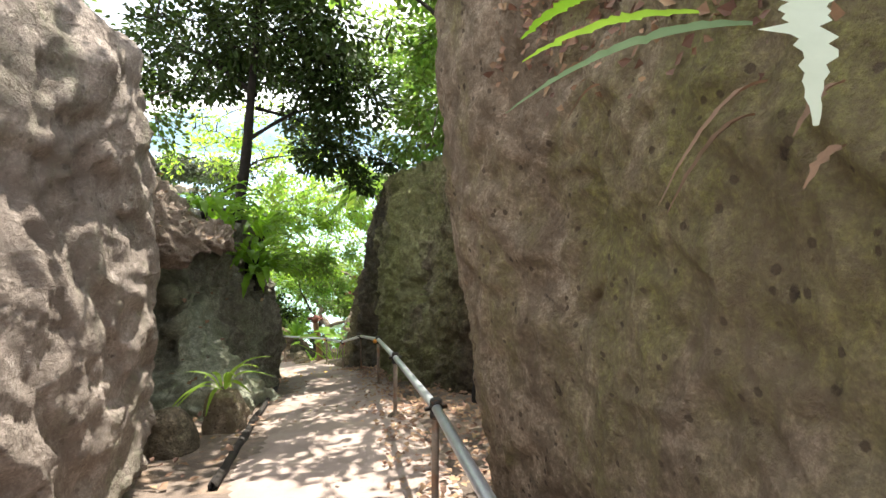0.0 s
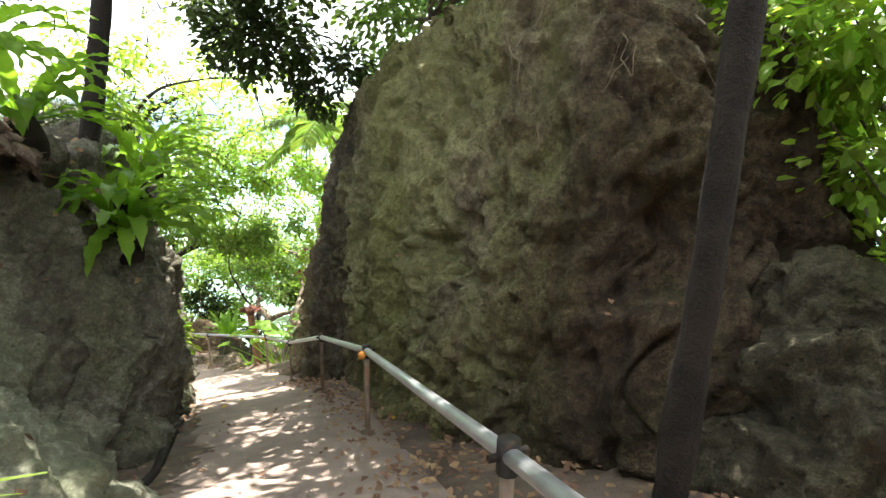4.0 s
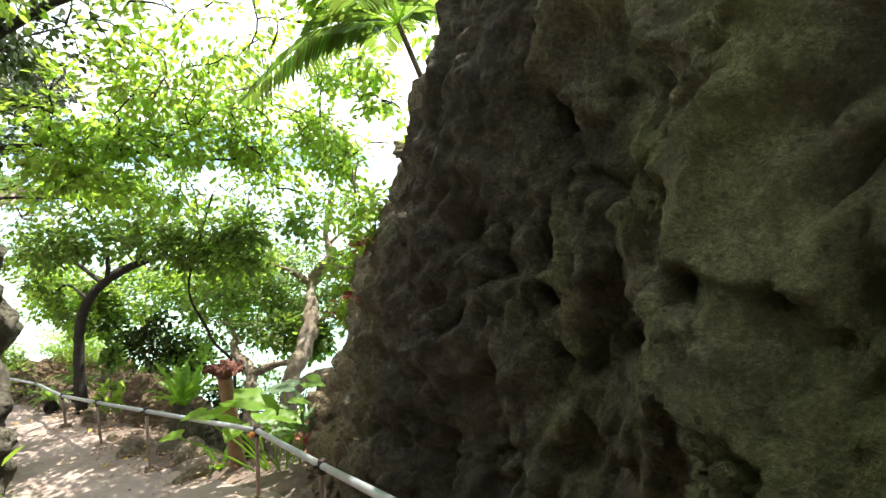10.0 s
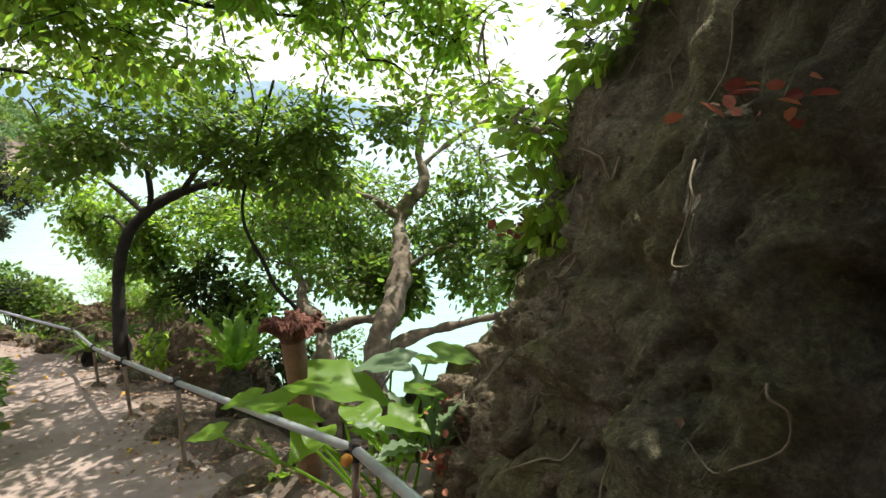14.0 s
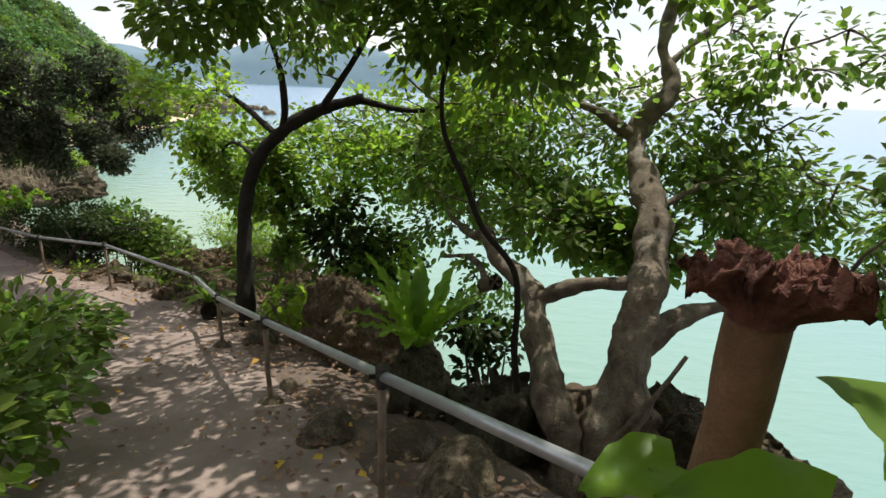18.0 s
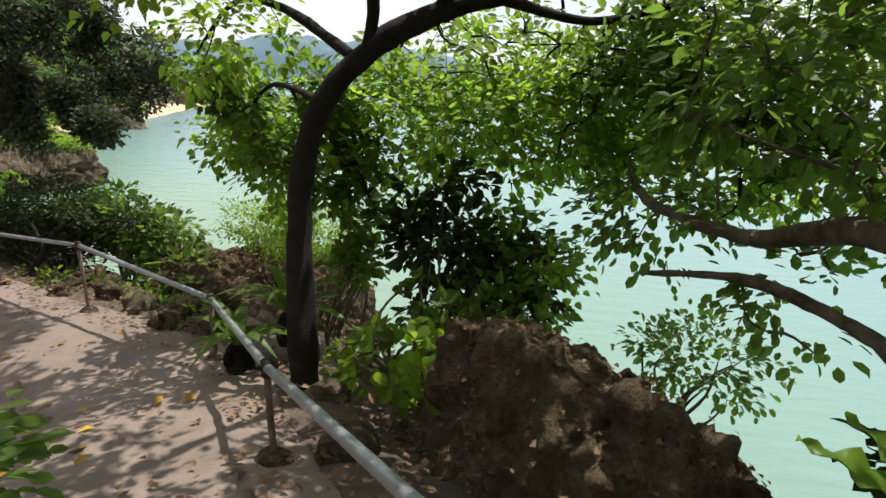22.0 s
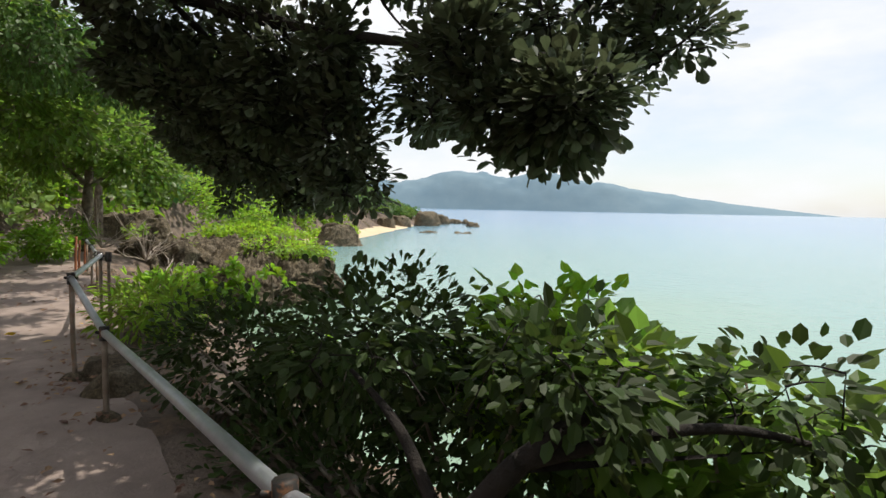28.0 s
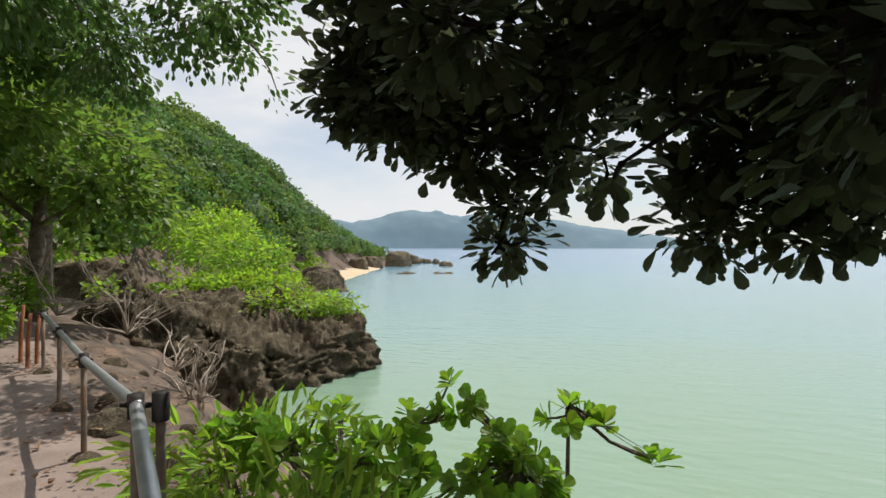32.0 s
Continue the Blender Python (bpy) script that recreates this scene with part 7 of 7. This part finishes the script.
tree("hanging_tree", "tree with small hanging leaves above the path",
     [([(-25.6, 25.4, -6.4), (-25.2, 25.8, -3.0), (-24.4, 26.8, 0.2), (-23.6, 28.2, 1.6)], 0.2, 0.06), ([(-24.5, 26.7, 0.0), (-23.2, 28.6, 0.4), (-22.6, 29.8, -0.2)], 0.06, 0.02)],
     [dict(blobs=[(-23.6, 28.6, 0.6, 1.5, 1.3, 0.9), (-22.5, 29.4, -0.6, 0.8, 0.8, 0.8), (-25.0, 28.0, 0.0, 1.4, 1.2, 1.0), (-22.91, 29.98, -2.40, 0.9, 0.9, 0.72), (-22.18, 30.23, -3.01, 0.6, 0.6, 0.48), (-21.86, 30.66, -3.51, 0.25, 0.25, 0.3), (-24.30, 30.00, -2.44, 0.9, 0.9, 0.72), (-26.03, 30.01, -1.95, 1.1, 1.1, 0.88), (-21.84, 29.55, -2.43, 0.8, 0.8, 0.64), (-22.95, 27.57, -2.50, 1, 1, 0.8)], clusters=1050, per=26, leaf=0.11, spread=0.34, shape=LEAF_OVAL, material=M_LEAF_HANG, droop=0.8, gap=0.9)], M_BARK, seed=33)
for k, (x, y, z, s, m) in enumerate([(-27.0, 29.6, -6.7, 0.7, M_LEAF_FERN), (-28.4, 30.8, -6.7, 0.9, M_LEAF_FERN), (-25.6, 27.6, -6.6, 0.6, M_LEAF_FERN), (-22.5, 25.2, -6.5, 0.5, M_LEAF_LIGHT), (-7.7, 16.4, -5.3, 0.65, M_LEAF_MID), (-8.6, 17.8, -5.6, 0.7, M_LEAF_MID), (-7.0, 15.3, -4.9, 0.5, M_LEAF_LIGHT), (-3.75, 10.6, -2.4, 0.3, M_LEAF_LIGHT), (-19.0, 20.8, -6.0, 0.8, M_LEAF_MID), (-21.0, 21.9, -6.0, 0.9, M_LEAF_MID), (-23.6, 24.4, -6.1, 0.8, M_LEAF_FERN), (-26.2, 26.4, -6.0, 1.0, M_LEAF_MID), (-29.6, 28.6, -5.4, 1.2, M_LEAF_LIGHT), (-31.5, 31.0, -5.2, 1.3, M_LEAF_MID), (-34.0, 30.4, -4.2, 1.5, M_LEAF_LIGHT), (-28.2, 26.0, -5.2, 1.2, M_LEAF_MID), (-12.0, 18.2, -5.2, 0.8, M_LEAF_MID), (-15.5, 19.2, -5.4, 0.8, M_LEAF_DARK)]):
    bush("path_bush", "leafy green bush at the path's inland edge", (x, y, z), [(x, y, z + s * 0.55, s, s, s * 0.5)], int(60 * s + 25), 18, 0.11, 0.24, LEAF_OVAL, m, stems=6, group="bushes along the path")
tree("overhang_tree", "dark leafy tree hanging over the inland side of the path",
     [([(-10.2, 17.2, -5.2), (-9.9, 17.6, -3.0), (-9.2, 18.2, -1.2), (-8.6, 18.8, 0.2)], 0.16, 0.05), ([(-9.8, 17.7, -2.6), (-9.4, 19.2, -1.8), (-9.9, 20.6, -1.6)], 0.06, 0.02)],
     [dict(blobs=[(-8.0, 18.6, -0.6, 1.4, 1.2, 0.8), (-9.6, 19.8, -1.2, 1.1, 1.0, 0.7), (-8.6, 16.6, 0.0, 1.5, 1.3, 0.8), (-6.6, 17.0, 0.7, 1.5, 1.4, 0.6)], clusters=250, per=26, leaf=0.12, spread=0.3, shape=LEAF_OVAL, material=M_LEAF_DARK, gap=1.0)], M_BARK_DARK, seed=40)

LIFT = 0.33
# ---------- the far shore ----------
boulder("shore_block", [(-25.4, 35.0, -9, -8.2, 0.1), (-24.6, 37.0, -9, -7.9, 0.05), (-24.9, 38.6, -9, -7.8, 0.1), (-27, 40.5, -9, -7.4, 0.3), (-30.5, 41.5, -9, -7.2, 0.4), (-33, 39, -8.6, -7.0, 0.5), (-31, 36.3, -8.4, -7.1, 0.3), (-28, 34.8, -8.8, -7.4, 0.1)],
        M_ROCK_GREY, "large craggy shore rock capped with green creepers", "rock", nu=300, nv=90, rough=0.34, seed=91, pits=0.14, dome=0.3, scale=0.5, crag=0.12)
boulder("shore_boulder", egg(-24.4, 32.2, -8.8, 1.1, 0.9, 1.3, 0.3), M_ROCK_GREY, "craggy brown boulder under dead branches", "rock", nu=140, nv=60, rough=0.22, seed=93, pits=0.08, dome=0.15, drop=1.0, crag=0.12)
boulder("shore_boulder", egg(-27.6, 33.2, -8.2, 1.6, 1.0, 1.2, 0.3), M_ROCK_GREY, "craggy shaded boulder behind the dead branches", "rock", nu=120, nv=60, rough=0.24, seed=94, pits=0.08, dome=0.15, drop=1.5, crag=0.12)
boulder("shore_boulder", egg(-34.5, 37.0, -8.2, 2.6, 1.8, 2.0, 0.3), M_ROCK_GREY, "dark rock outcrop below the wooded bank", "rock", nu=120, nv=60, rough=0.3, seed=95, pits=0.08, dome=0.2, drop=1.5)
boulder("beach_boulder", egg(-40.6, 60.2, -9.1, 2.7, 1.9, 1.7, 0.6, 0.2), M_ROCK_GREY, "big grey boulder standing on the sandy beach", "rock", nu=120, nv=50, rough=0.22, seed=96, pits=0.05, dome=0.2)
for k, (x, y, rx, h) in enumerate([(-51.5, 77, 1.2, 1.1), (-55.5, 86, 1.5, 1.3), (-57, 95, 2.0, 1.8), (-59.5, 104, 2.2, 2.0), (-59, 113, 2.8, 2.6), (-61, 120, 2.2, 1.8), (-63, 127, 2.6, 1.9), (-62, 133, 1.6, 1.0), (-58.5, 131, 1.0, 0.8), (-51, 117, 1.6, 0.8), (-46, 88, 1.8, 0.25), (-41, 90, 2.4, 0.2)]):
    boulder("far_rock", egg(x, y, -9.2, rx, rx * 0.8, h, 0.3, k), M_ROCK_GREY, "weathered rock at the foot of the wooded point", "rock", "rocks along the far shore", nu=50, nv=26, rough=0.3, seed=200 + k, dome=0.2)

for k in range(46):
    r = np.random.default_rng(500 + k)
    u = r.uniform(7.5, 20.5)
    q = spline(RAIL, 421)[int(u / 23 * 420)]
    q2 = spline(RAIL, 421)[int(u / 23 * 420) + 2]
    n2 = np.array([q2[1] - q[1], -(q2[0] - q[0])])
    n2 /= np.linalg.norm(n2)
    p = q[:2] + n2 * r.uniform(0.15, 1.3)
    s = r.uniform(0.07, 0.24)
    keep_lift, LIFT = LIFT, 0.0
    boulder("bank_stone", egg(p[0], p[1], ground_at(p[0], p[1]) - s * 0.25, s * 1.3, s, s * 0.9, 0.3, r.uniform(0, 3)), M_ROCK_GREY, "rough grey stone on the bank beside the rail", "stone", "stones along the rail", nu=26, nv=14, rough=s * 0.22, seed=500 + k, dome=s * 0.15, pits=0.01, scale=3.0, drop=0.05)
    LIFT = keep_lift


def dead_branches(name, label, at, count, reach, seed, spread=(-1.0, 1.0)):
    """A bleached tangle: forked bare branches from one foot."""
    t = thing(name, label, "branches")
    r = np.random.default_rng(seed)
    for k in range(count):
        d = np.array([r.uniform(*spread), r.uniform(-0.6, 0.9), r.uniform(0.15, 1.0)])
        d /= np.linalg.norm(d)
        ln = reach * r.uniform(0.5, 1.1)
        p = [np.array(at)]
        for j in range(4):
            p.append(p[-1] + d * ln / 4 + r.normal(size=3) * 0.08 * ln)
        line = spline(p, 14)
        br = part("branch", tubes("branch", [(line, np.linspace(0.022, 0.006, 14))], M_DEAD, 5, 0.1), t)
        for j in range(3):
            s = line[4 + 3 * j]
            e = s + (d * 0.5 + r.normal(size=3) * 0.5) * ln * 0.35
            part("twig", tubes("twig", [(spline([s, (s + e) / 2 + r.normal(size=3) * 0.05, e], 6), np.linspace(0.009, 0.003, 6))], M_DEAD, 4), br)
    return t


dead_branches("dead_branches", "bleached tangle of dead branches on the shore rock", (-22.6, 29.9, -7.7), 9, 0.85, 3)
dead_branches("dead_branches", "bleached dead branches leaning on the boulder", (-24.2, 31.0, -7.6), 8, 1.0, 4)
dead_branches("driftwood", "twisted bleached driftwood over the rail's end", (-27.6, 31.4, -6.9), 7, 1.6, 5, (-0.4, 1.2))
dead_branches("dead_branches", "bare pale roots hanging on the bank", (-26.0, 31.6, -7.2), 8, 1.2, 6)
COAST = [(30, -32), (36, -34), (45, -38.5), (55, -41.5), (63, -43.5), (71, -46), (87, -52), (110, -60.5), (131, -66), (150, -74)]


LIFT = 0.0


def hill_height(p):
    cx = np.interp(p[:, 1], [c[0] for c in COAST], [c[1] for c in COAST])
    inland = cx - p[:, 0]
    top = np.interp(p[:, 1], [30, 45, 60, 75, 91, 105, 116, 131, 140], [13, 17, 20, 20, 15.5, 11, 7, 2.5, 0])
    p3 = np.column_stack([p, np.zeros(len(p))])
    z = -8.98 + 0.7 * np.clip(inland / 4, -1, 1) + top * (1 - np.exp(-np.maximum(0, inland - 3.5) / 11.0)) + 1.2 * np.clip(inland / 12, 0, 1) * vnoise(p3, 0.09, 3, 4)
    return np.where(inland < 0, np.maximum(-11, -8.98 + inland * 0.25), z)


tagged(new("hillside", grid_sheet("hillside", -150, -28, 34, 150, 2.0, M_SOIL, hill_height)), "wooded hillside above the bay", "hill", kind="structure")


def beach_sheet():
    ys = np.linspace(50, 112, 60)
    w = np.linspace(-4, 9, 8)
    p = np.array([(np.interp(y, [c[0] for c in COAST], [c[1] for c in COAST]) - d, y) for y in ys for d in w])
    z = np.tile(np.interp(w, [-4, 0, 9], [-9.05, -8.61, -7.4]), len(ys)) + 0.03 * vnoise(np.column_stack([p, p[:, :1] * 0]), 0.4, 3, 6)
    i, j = np.meshgrid(np.arange(59), np.arange(7), indexing="ij")
    q = np.stack([i * 8 + j, i * 8 + j + 1, (i + 1) * 8 + j + 1, (i + 1) * 8 + j], -1).reshape(-1, 4)
    return mesh_from("beach", np.column_stack([p, z]), q, M_SAND)


tagged(new("beach", beach_sheet()), "narrow pale sandy beach", "beach", kind="structure")


def forest(name, label, material, count, y0, y1, near, far, leaf, per, spread, seed):
    """Woods on the slope: crowns of leaf clusters, one object of stuff."""
    r = np.random.default_rng(seed)
    y = r.uniform(y0, y1, count)
    cx = np.interp(y, [c[0] for c in COAST], [c[1] for c in COAST])
    inland = near + (far - near) * r.random(count) ** 1.2
    p = np.column_stack([cx - inland, y])
    z = hill_height(p)
    c = np.column_stack([p, z])
    hgt = r.uniform(0.4, 3.4, count) * np.clip(inland / 8, 0.35, 1)
    k = np.repeat(np.arange(count), per)
    d = unit(len(k))
    d[:, 2] = np.abs(d[:, 2]) * 1.1 - 0.25
    wide = spread * r.uniform(0.55, 1.15, count)
    off = d * (wide[k] * r.uniform(0.78, 1.05, len(k)) * (1 + 0.22 * vnoise(d * 2.2 + c[k], 1.0, 2, seed)))[:, None] * np.array([1, 1, 0.8])
    pos = c[k] + off + np.array([0, 0, 1.0]) * (hgt[k] * 0.5)[:, None]
    along = unit(len(k)) - np.array([0, 0, 0.3])
    ob = new(name, leaves(name, pos, along, 1.1 * d + 0.7 * unit(len(k)), leaf * r.uniform(0.6, 1.3, len(k)), LEAF_HEART, material))
    return tagged(ob, label, "woods", kind="stuff")


forest("hill_woods", "dense green woods covering the hillside", M_LEAF_HILL, 470, 33, 134, 5, 40, 0.36, 230, 2.5, 1)
forest("hill_woods", "lighter green trees among the hillside woods", M_LEAF_MID, 200, 33, 130, 5, 34, 0.36, 230, 2.2, 2)
forest("hill_woods", "yellowish green trees among the hillside woods", M_LEAF_WOOD, 150, 33, 130, 5, 36, 0.36, 230, 2.3, 5)
forest("hill_woods", "pale green trees low on the slope", M_LEAF_SILVER, 60, 50, 110, 5, 16, 0.34, 180, 1.9, 4)
forest("shore_scrub", "bright lime green scrub at the foot of the slope", M_LEAF_LIME, 270, 33, 80, 2, 9, 0.30, 60, 1.0, 3)
LIFT = 0.33
bush("rock_creeper", "lime green creeper spread over the shore rock", (-28, 38, -7.3), [(-27.2, 38.2, -7.25, 2.2, 1.6, 0.28), (-30.0, 39.2, -6.9, 2.4, 1.8, 0.4), (-26.0, 38.9, -7.5, 1.2, 1.0, 0.22)], 260, 22, 0.16, 0.34, LEAF_OVAL, M_LEAF_LIME, stems=8)
bush("bank_scrub", "bright green scrub on the bank above the rocks", (-33, 40, -6.6), [(-31.5, 41.0, -6.1, 1.8, 1.4, 1.0), (-34.5, 43.0, -5.6, 2.2, 1.6, 1.2), (-29.5, 34.5, -6.9, 1.4, 0.8, 0.4), (-38.0, 46.0, -5.0, 3.0, 2.0, 1.6)], 260, 24, 0.2, 0.45, LEAF_OVAL, M_LEAF_LIME, stems=8)


LIFT = 0.0


def mountain():
    """The far ridge across the bay, its blue haze mixed into the colour."""
    n, m = 300, 14
    deg = np.linspace(75, -11.5, n)
    az = np.radians(deg)
    s = (31 - deg) / 42.5
    crest = np.interp(s, [-1.1, -0.4, 0, 0.06, 0.14, 0.22, 0.30, 0.40, 0.52, 0.65, 0.80, 0.95, 1.0], [160, 240, 230, 270, 330, 320, 300, 315, 245, 175, 85, 22, 2])
    pts = []
    for k in range(m):
        h = math.sin(0.5 * math.pi * k / (m - 1))
        dist = 4300 + 420 * k / (m - 1)
        x, y = -17 - dist * np.sin(az), 24 + dist * np.cos(az)
        pts.append(np.column_stack([x, y, -9.5 + crest * h]))
    p = np.vstack(pts)
    p[:, 2] += (p[:, 2] + 9.5) * 0.10 * vnoise(p, 0.006, 5, 3)
    i, j = np.meshgrid(np.arange(m - 1), np.arange(n - 1), indexing="ij")
    q = np.stack([i * n + j, i * n + j + 1, (i + 1) * n + j + 1, (i + 1) * n + j], -1).reshape(-1, 4)
    # bluish base colour stands in for the haze over the bay
    return mesh_from("backdrop", p, q, mat("distant ridge with painted haze", (0.17, 0.24, 0.28), (0.13, 0.20, 0.25), 0.95, 0.004, 0.03, 0.0))


tagged(new("backdrop", mountain()), "distant mountain ridge across the bay with blue haze painted on", "mountain", kind="structure")


# ---------- fallen leaves ----------
def litter(name, label, count, d0, d1, u0, u1, size, material, seed, lift=0.012):
    """Dry leaves lying on the ground between two distances from the rail's line."""
    r = np.random.default_rng(seed)
    line = spline(RAIL, 800)
    t = np.gradient(line[:, :2], axis=0)
    t /= np.linalg.norm(t, axis=1)[:, None]
    k = np.clip((r.uniform(u0, u1, count) / 23 * 799).astype(int), 0, 799)
    d = d0 + (d1 - d0) * r.random(count)
    p = line[k, :2] + np.stack([-t[k, 1], t[k, 0]], 1) * d[:, None] + r.normal(size=(count, 2)) * 0.08
    keep = vnoise(np.column_stack([p, np.zeros(count)]), 0.9, 3, seed) > -0.25
    p = p[keep]
    n = len(p)
    z = ground_height(p) + lift + 0.03
    a = r.uniform(0, 2 * np.pi, n)
    along = np.stack([np.cos(a), np.sin(a), r.normal(size=n) * 0.18], 1)
    up = np.stack([r.normal(size=n) * 0.25, r.normal(size=n) * 0.25, np.ones(n)], 1)
    return tagged(new(name, leaves(name, np.column_stack([p, z]), along, up, size * r.uniform(0.5, 1.3, n), LEAF_SCRAP, material)), label, "leaf litter", kind="stuff")


def litter_on(ob, label, count, size, material, seed, least=0.7):
    """Dry leaves on the upward faces of a rock."""
    r = np.random.default_rng(seed)
    n = len(ob.data.vertices)
    co, no = np.zeros(n * 3, np.float32), np.zeros(n * 3, np.float32)
    ob.data.vertices.foreach_get("co", co)
    ob.data.vertices.foreach_get("normal", no)
    co, no = co.reshape(-1, 3), no.reshape(-1, 3)
    up = np.where(no[:, 2] > least)[0]
    k = r.choice(up, count)
    a = r.uniform(0, 2 * np.pi, count)
    along = np.stack([np.cos(a), np.sin(a), r.normal(size=count) * 0.3], 1)
    p = co[k] + no[k] * 0.015 + r.normal(size=(count, 3)) * np.array([0.03, 0.03, 0.004])
    made = new("leaf_litter", leaves("leaf_litter", p, along, no[k] + r.normal(size=(count, 3)) * 0.25, size * r.uniform(0.5, 1.3, count), LEAF_SCRAP, material))
    made.location = ob.location
    return tagged(made, label, "leaf litter", kind="stuff")


for k, (name, n, size) in enumerate([("bank_rock", 3200, 0.038), ("islet_rock", 2600, 0.05), ("great_rock", 900, 0.045), ("rock_wall", 700, 0.06), ("ledge_rock", 350, 0.06), ("shaded_boulder", 500, 0.07), ("shore_rock", 160, 0.06)]):
    litter_on(bpy.data.objects[name], "dry brown leaves lying on the rock", n, size, M_LITTER, 300 + k, 0.86 if name == "great_rock" else 0.6)
litter("leaf_litter", "brown dry leaves scattered over the path", 2600, 0.1, 3.0, 1, 21, 0.05, M_LITTER, 1)
litter("leaf_litter", "thick brown leaf litter along the rail", 6500, -1.0, 0.25, 1, 21, 0.058, M_LITTER, 2)
litter("leaf_litter", "leaf litter on the inland bank", 2600, 1.4, 3.6, 1, 16, 0.075, M_LITTER, 3)
litter("leaf_litter", "a few yellow fallen leaves", 130, -0.6, 1.6, 5, 18, 0.09, M_LITTER_YELLOW, 4)


# ---------- roots on the great rock ----------
def rock_surface(name, low, high):
    """Vertices and normals of a rock inside a box."""
    me = bpy.data.objects[name].data
    n = len(me.vertices)
    co, no = np.zeros(n * 3, np.float32), np.zeros(n * 3, np.float32)
    me.vertices.foreach_get("co", co)
    me.vertices.foreach_get("normal", no)
    co, no = co.reshape(-1, 3), no.reshape(-1, 3)
    keep = ((co > np.array(low)) & (co < np.array(high))).all(1)
    return co[keep], no[keep]


def root_net(label, surface, count, steps, radius, seed, group=""):
    """Thin dry roots that crawl over a rock."""
    co, no = surface
    r = np.random.default_rng(seed)
    net = thing("rock_roots", label, "roots", group)
    for k in range(count):
        p = co[r.integers(len(co))].astype(float)
        d = np.array([r.normal() * 0.5, r.normal() * 0.5, -0.9])
        line = []
        for _ in range(steps):
            i = np.argmin(((co - p) ** 2).sum(1))
            p = co[i] + no[i] * 0.014
            if line and np.linalg.norm(line[-1] - p) < 0.02:
                break
            line.append(p)
            d = 0.8 * d + r.normal(size=3) * 0.45 + np.array([0, 0, -0.15])
            p = p + d / np.linalg.norm(d) * 0.09
        if len(line) > 3:
            q = spline(line, 3 * len(line))
            part("root", tubes("root", [(q, np.linspace(radius, radius * 0.4, len(q)) * r.uniform(0.6, 1.2))], M_ROOT, 5), net)
    return net


root_net("pale dry roots crawling over the pocked rock", rock_surface("pocked_rock", (-3, 13.2, -4.4), (-1.9, 15.2, -2.5)), 40, 9, 0.0055, 1)
root_net("pale dry roots hanging down the great rock", rock_surface("great_rock", (-3, 12.6, -3.4), (-1.6, 15.4, -1.5)), 44, 10, 0.005, 2)
root_net("thin roots hanging over the rock's front", rock_surface("great_rock", (-0.6, 6.3, 0.2), (1.6, 8.6, 2.2)), 10, 12, 0.0045, 3)
for k, (x, y, z, n) in enumerate([(-2.60, 14.45, -3.58, 40), (-2.37, 14.23, -2.44, 34), (-2.72, 14.3, -3.80, 30), (-2.14, 12.83, -1.55, 26), (-2.22, 12.7, -1.92, 16)]):
    r = np.random.default_rng(700 + k)
    a = r.uniform(0, 2 * np.pi, n)
    p = np.array([x, y, z]) + r.normal(size=(n, 3)) * np.array([0.06, 0.06, 0.025])
    heap = new("dead_leaves", leaves("dead_leaves", p, np.stack([np.cos(a), np.sin(a), r.normal(size=n) * 0.5], 1), unit(n) + np.array([0, 0, 0.8]), r.uniform(0.03, 0.065, n), LEAF_OVAL, M_DEAD_LEAF))
    tagged(heap, "heap of rust-red dead leaves caught on the rock", "leaf litter", "dead leaves on the rock", kind="stuff")
litter("leaf_litter", "reddish dry leaves at the foot of the great rock", 4200, -1.4, 0.1, 1.5, 7, 0.06, M_LITTER, 9)
wall_co, wall_no = rock_surface("rock_wall", (0.2, 0.2, 1.62), (1.6, 2.4, 2.2))
edge_r = np.random.default_rng(811)
pick = edge_r.choice(len(wall_co), 900, p=np.clip(wall_co[:, 2] - 1.6, 0.01, 1) ** 1.5 / (np.clip(wall_co[:, 2] - 1.6, 0.01, 1) ** 1.5).sum())
turn = edge_r.uniform(0, 2 * np.pi, 900)
tagged(new("dead_leaves", leaves("dead_leaves", wall_co[pick] + wall_no[pick] * 0.012, np.stack([np.cos(turn), np.sin(turn), edge_r.normal(size=900) * 0.6 - 0.3], 1), wall_no[pick] + 0.5 * unit(900), edge_r.uniform(0.015, 0.055, 900), LEAF_SCRAP, M_LITTER)),
       "brown dead leaves caught along the rock's upper edge", "leaf litter", kind="stuff")
root_net("long pale roots hanging down the rock's end face", rock_surface("great_rock", (-0.2, 5.6, 0.5), (1.4, 7.6, 1.5)), 9, 14, 0.004, 5)
root_net("tangled dry roots over the pitted reef rock", rock_surface("pocked_rock", (-3, 13.4, -4.4), (-1.9, 15.3, -2.5)), 60, 8, 0.004, 6)
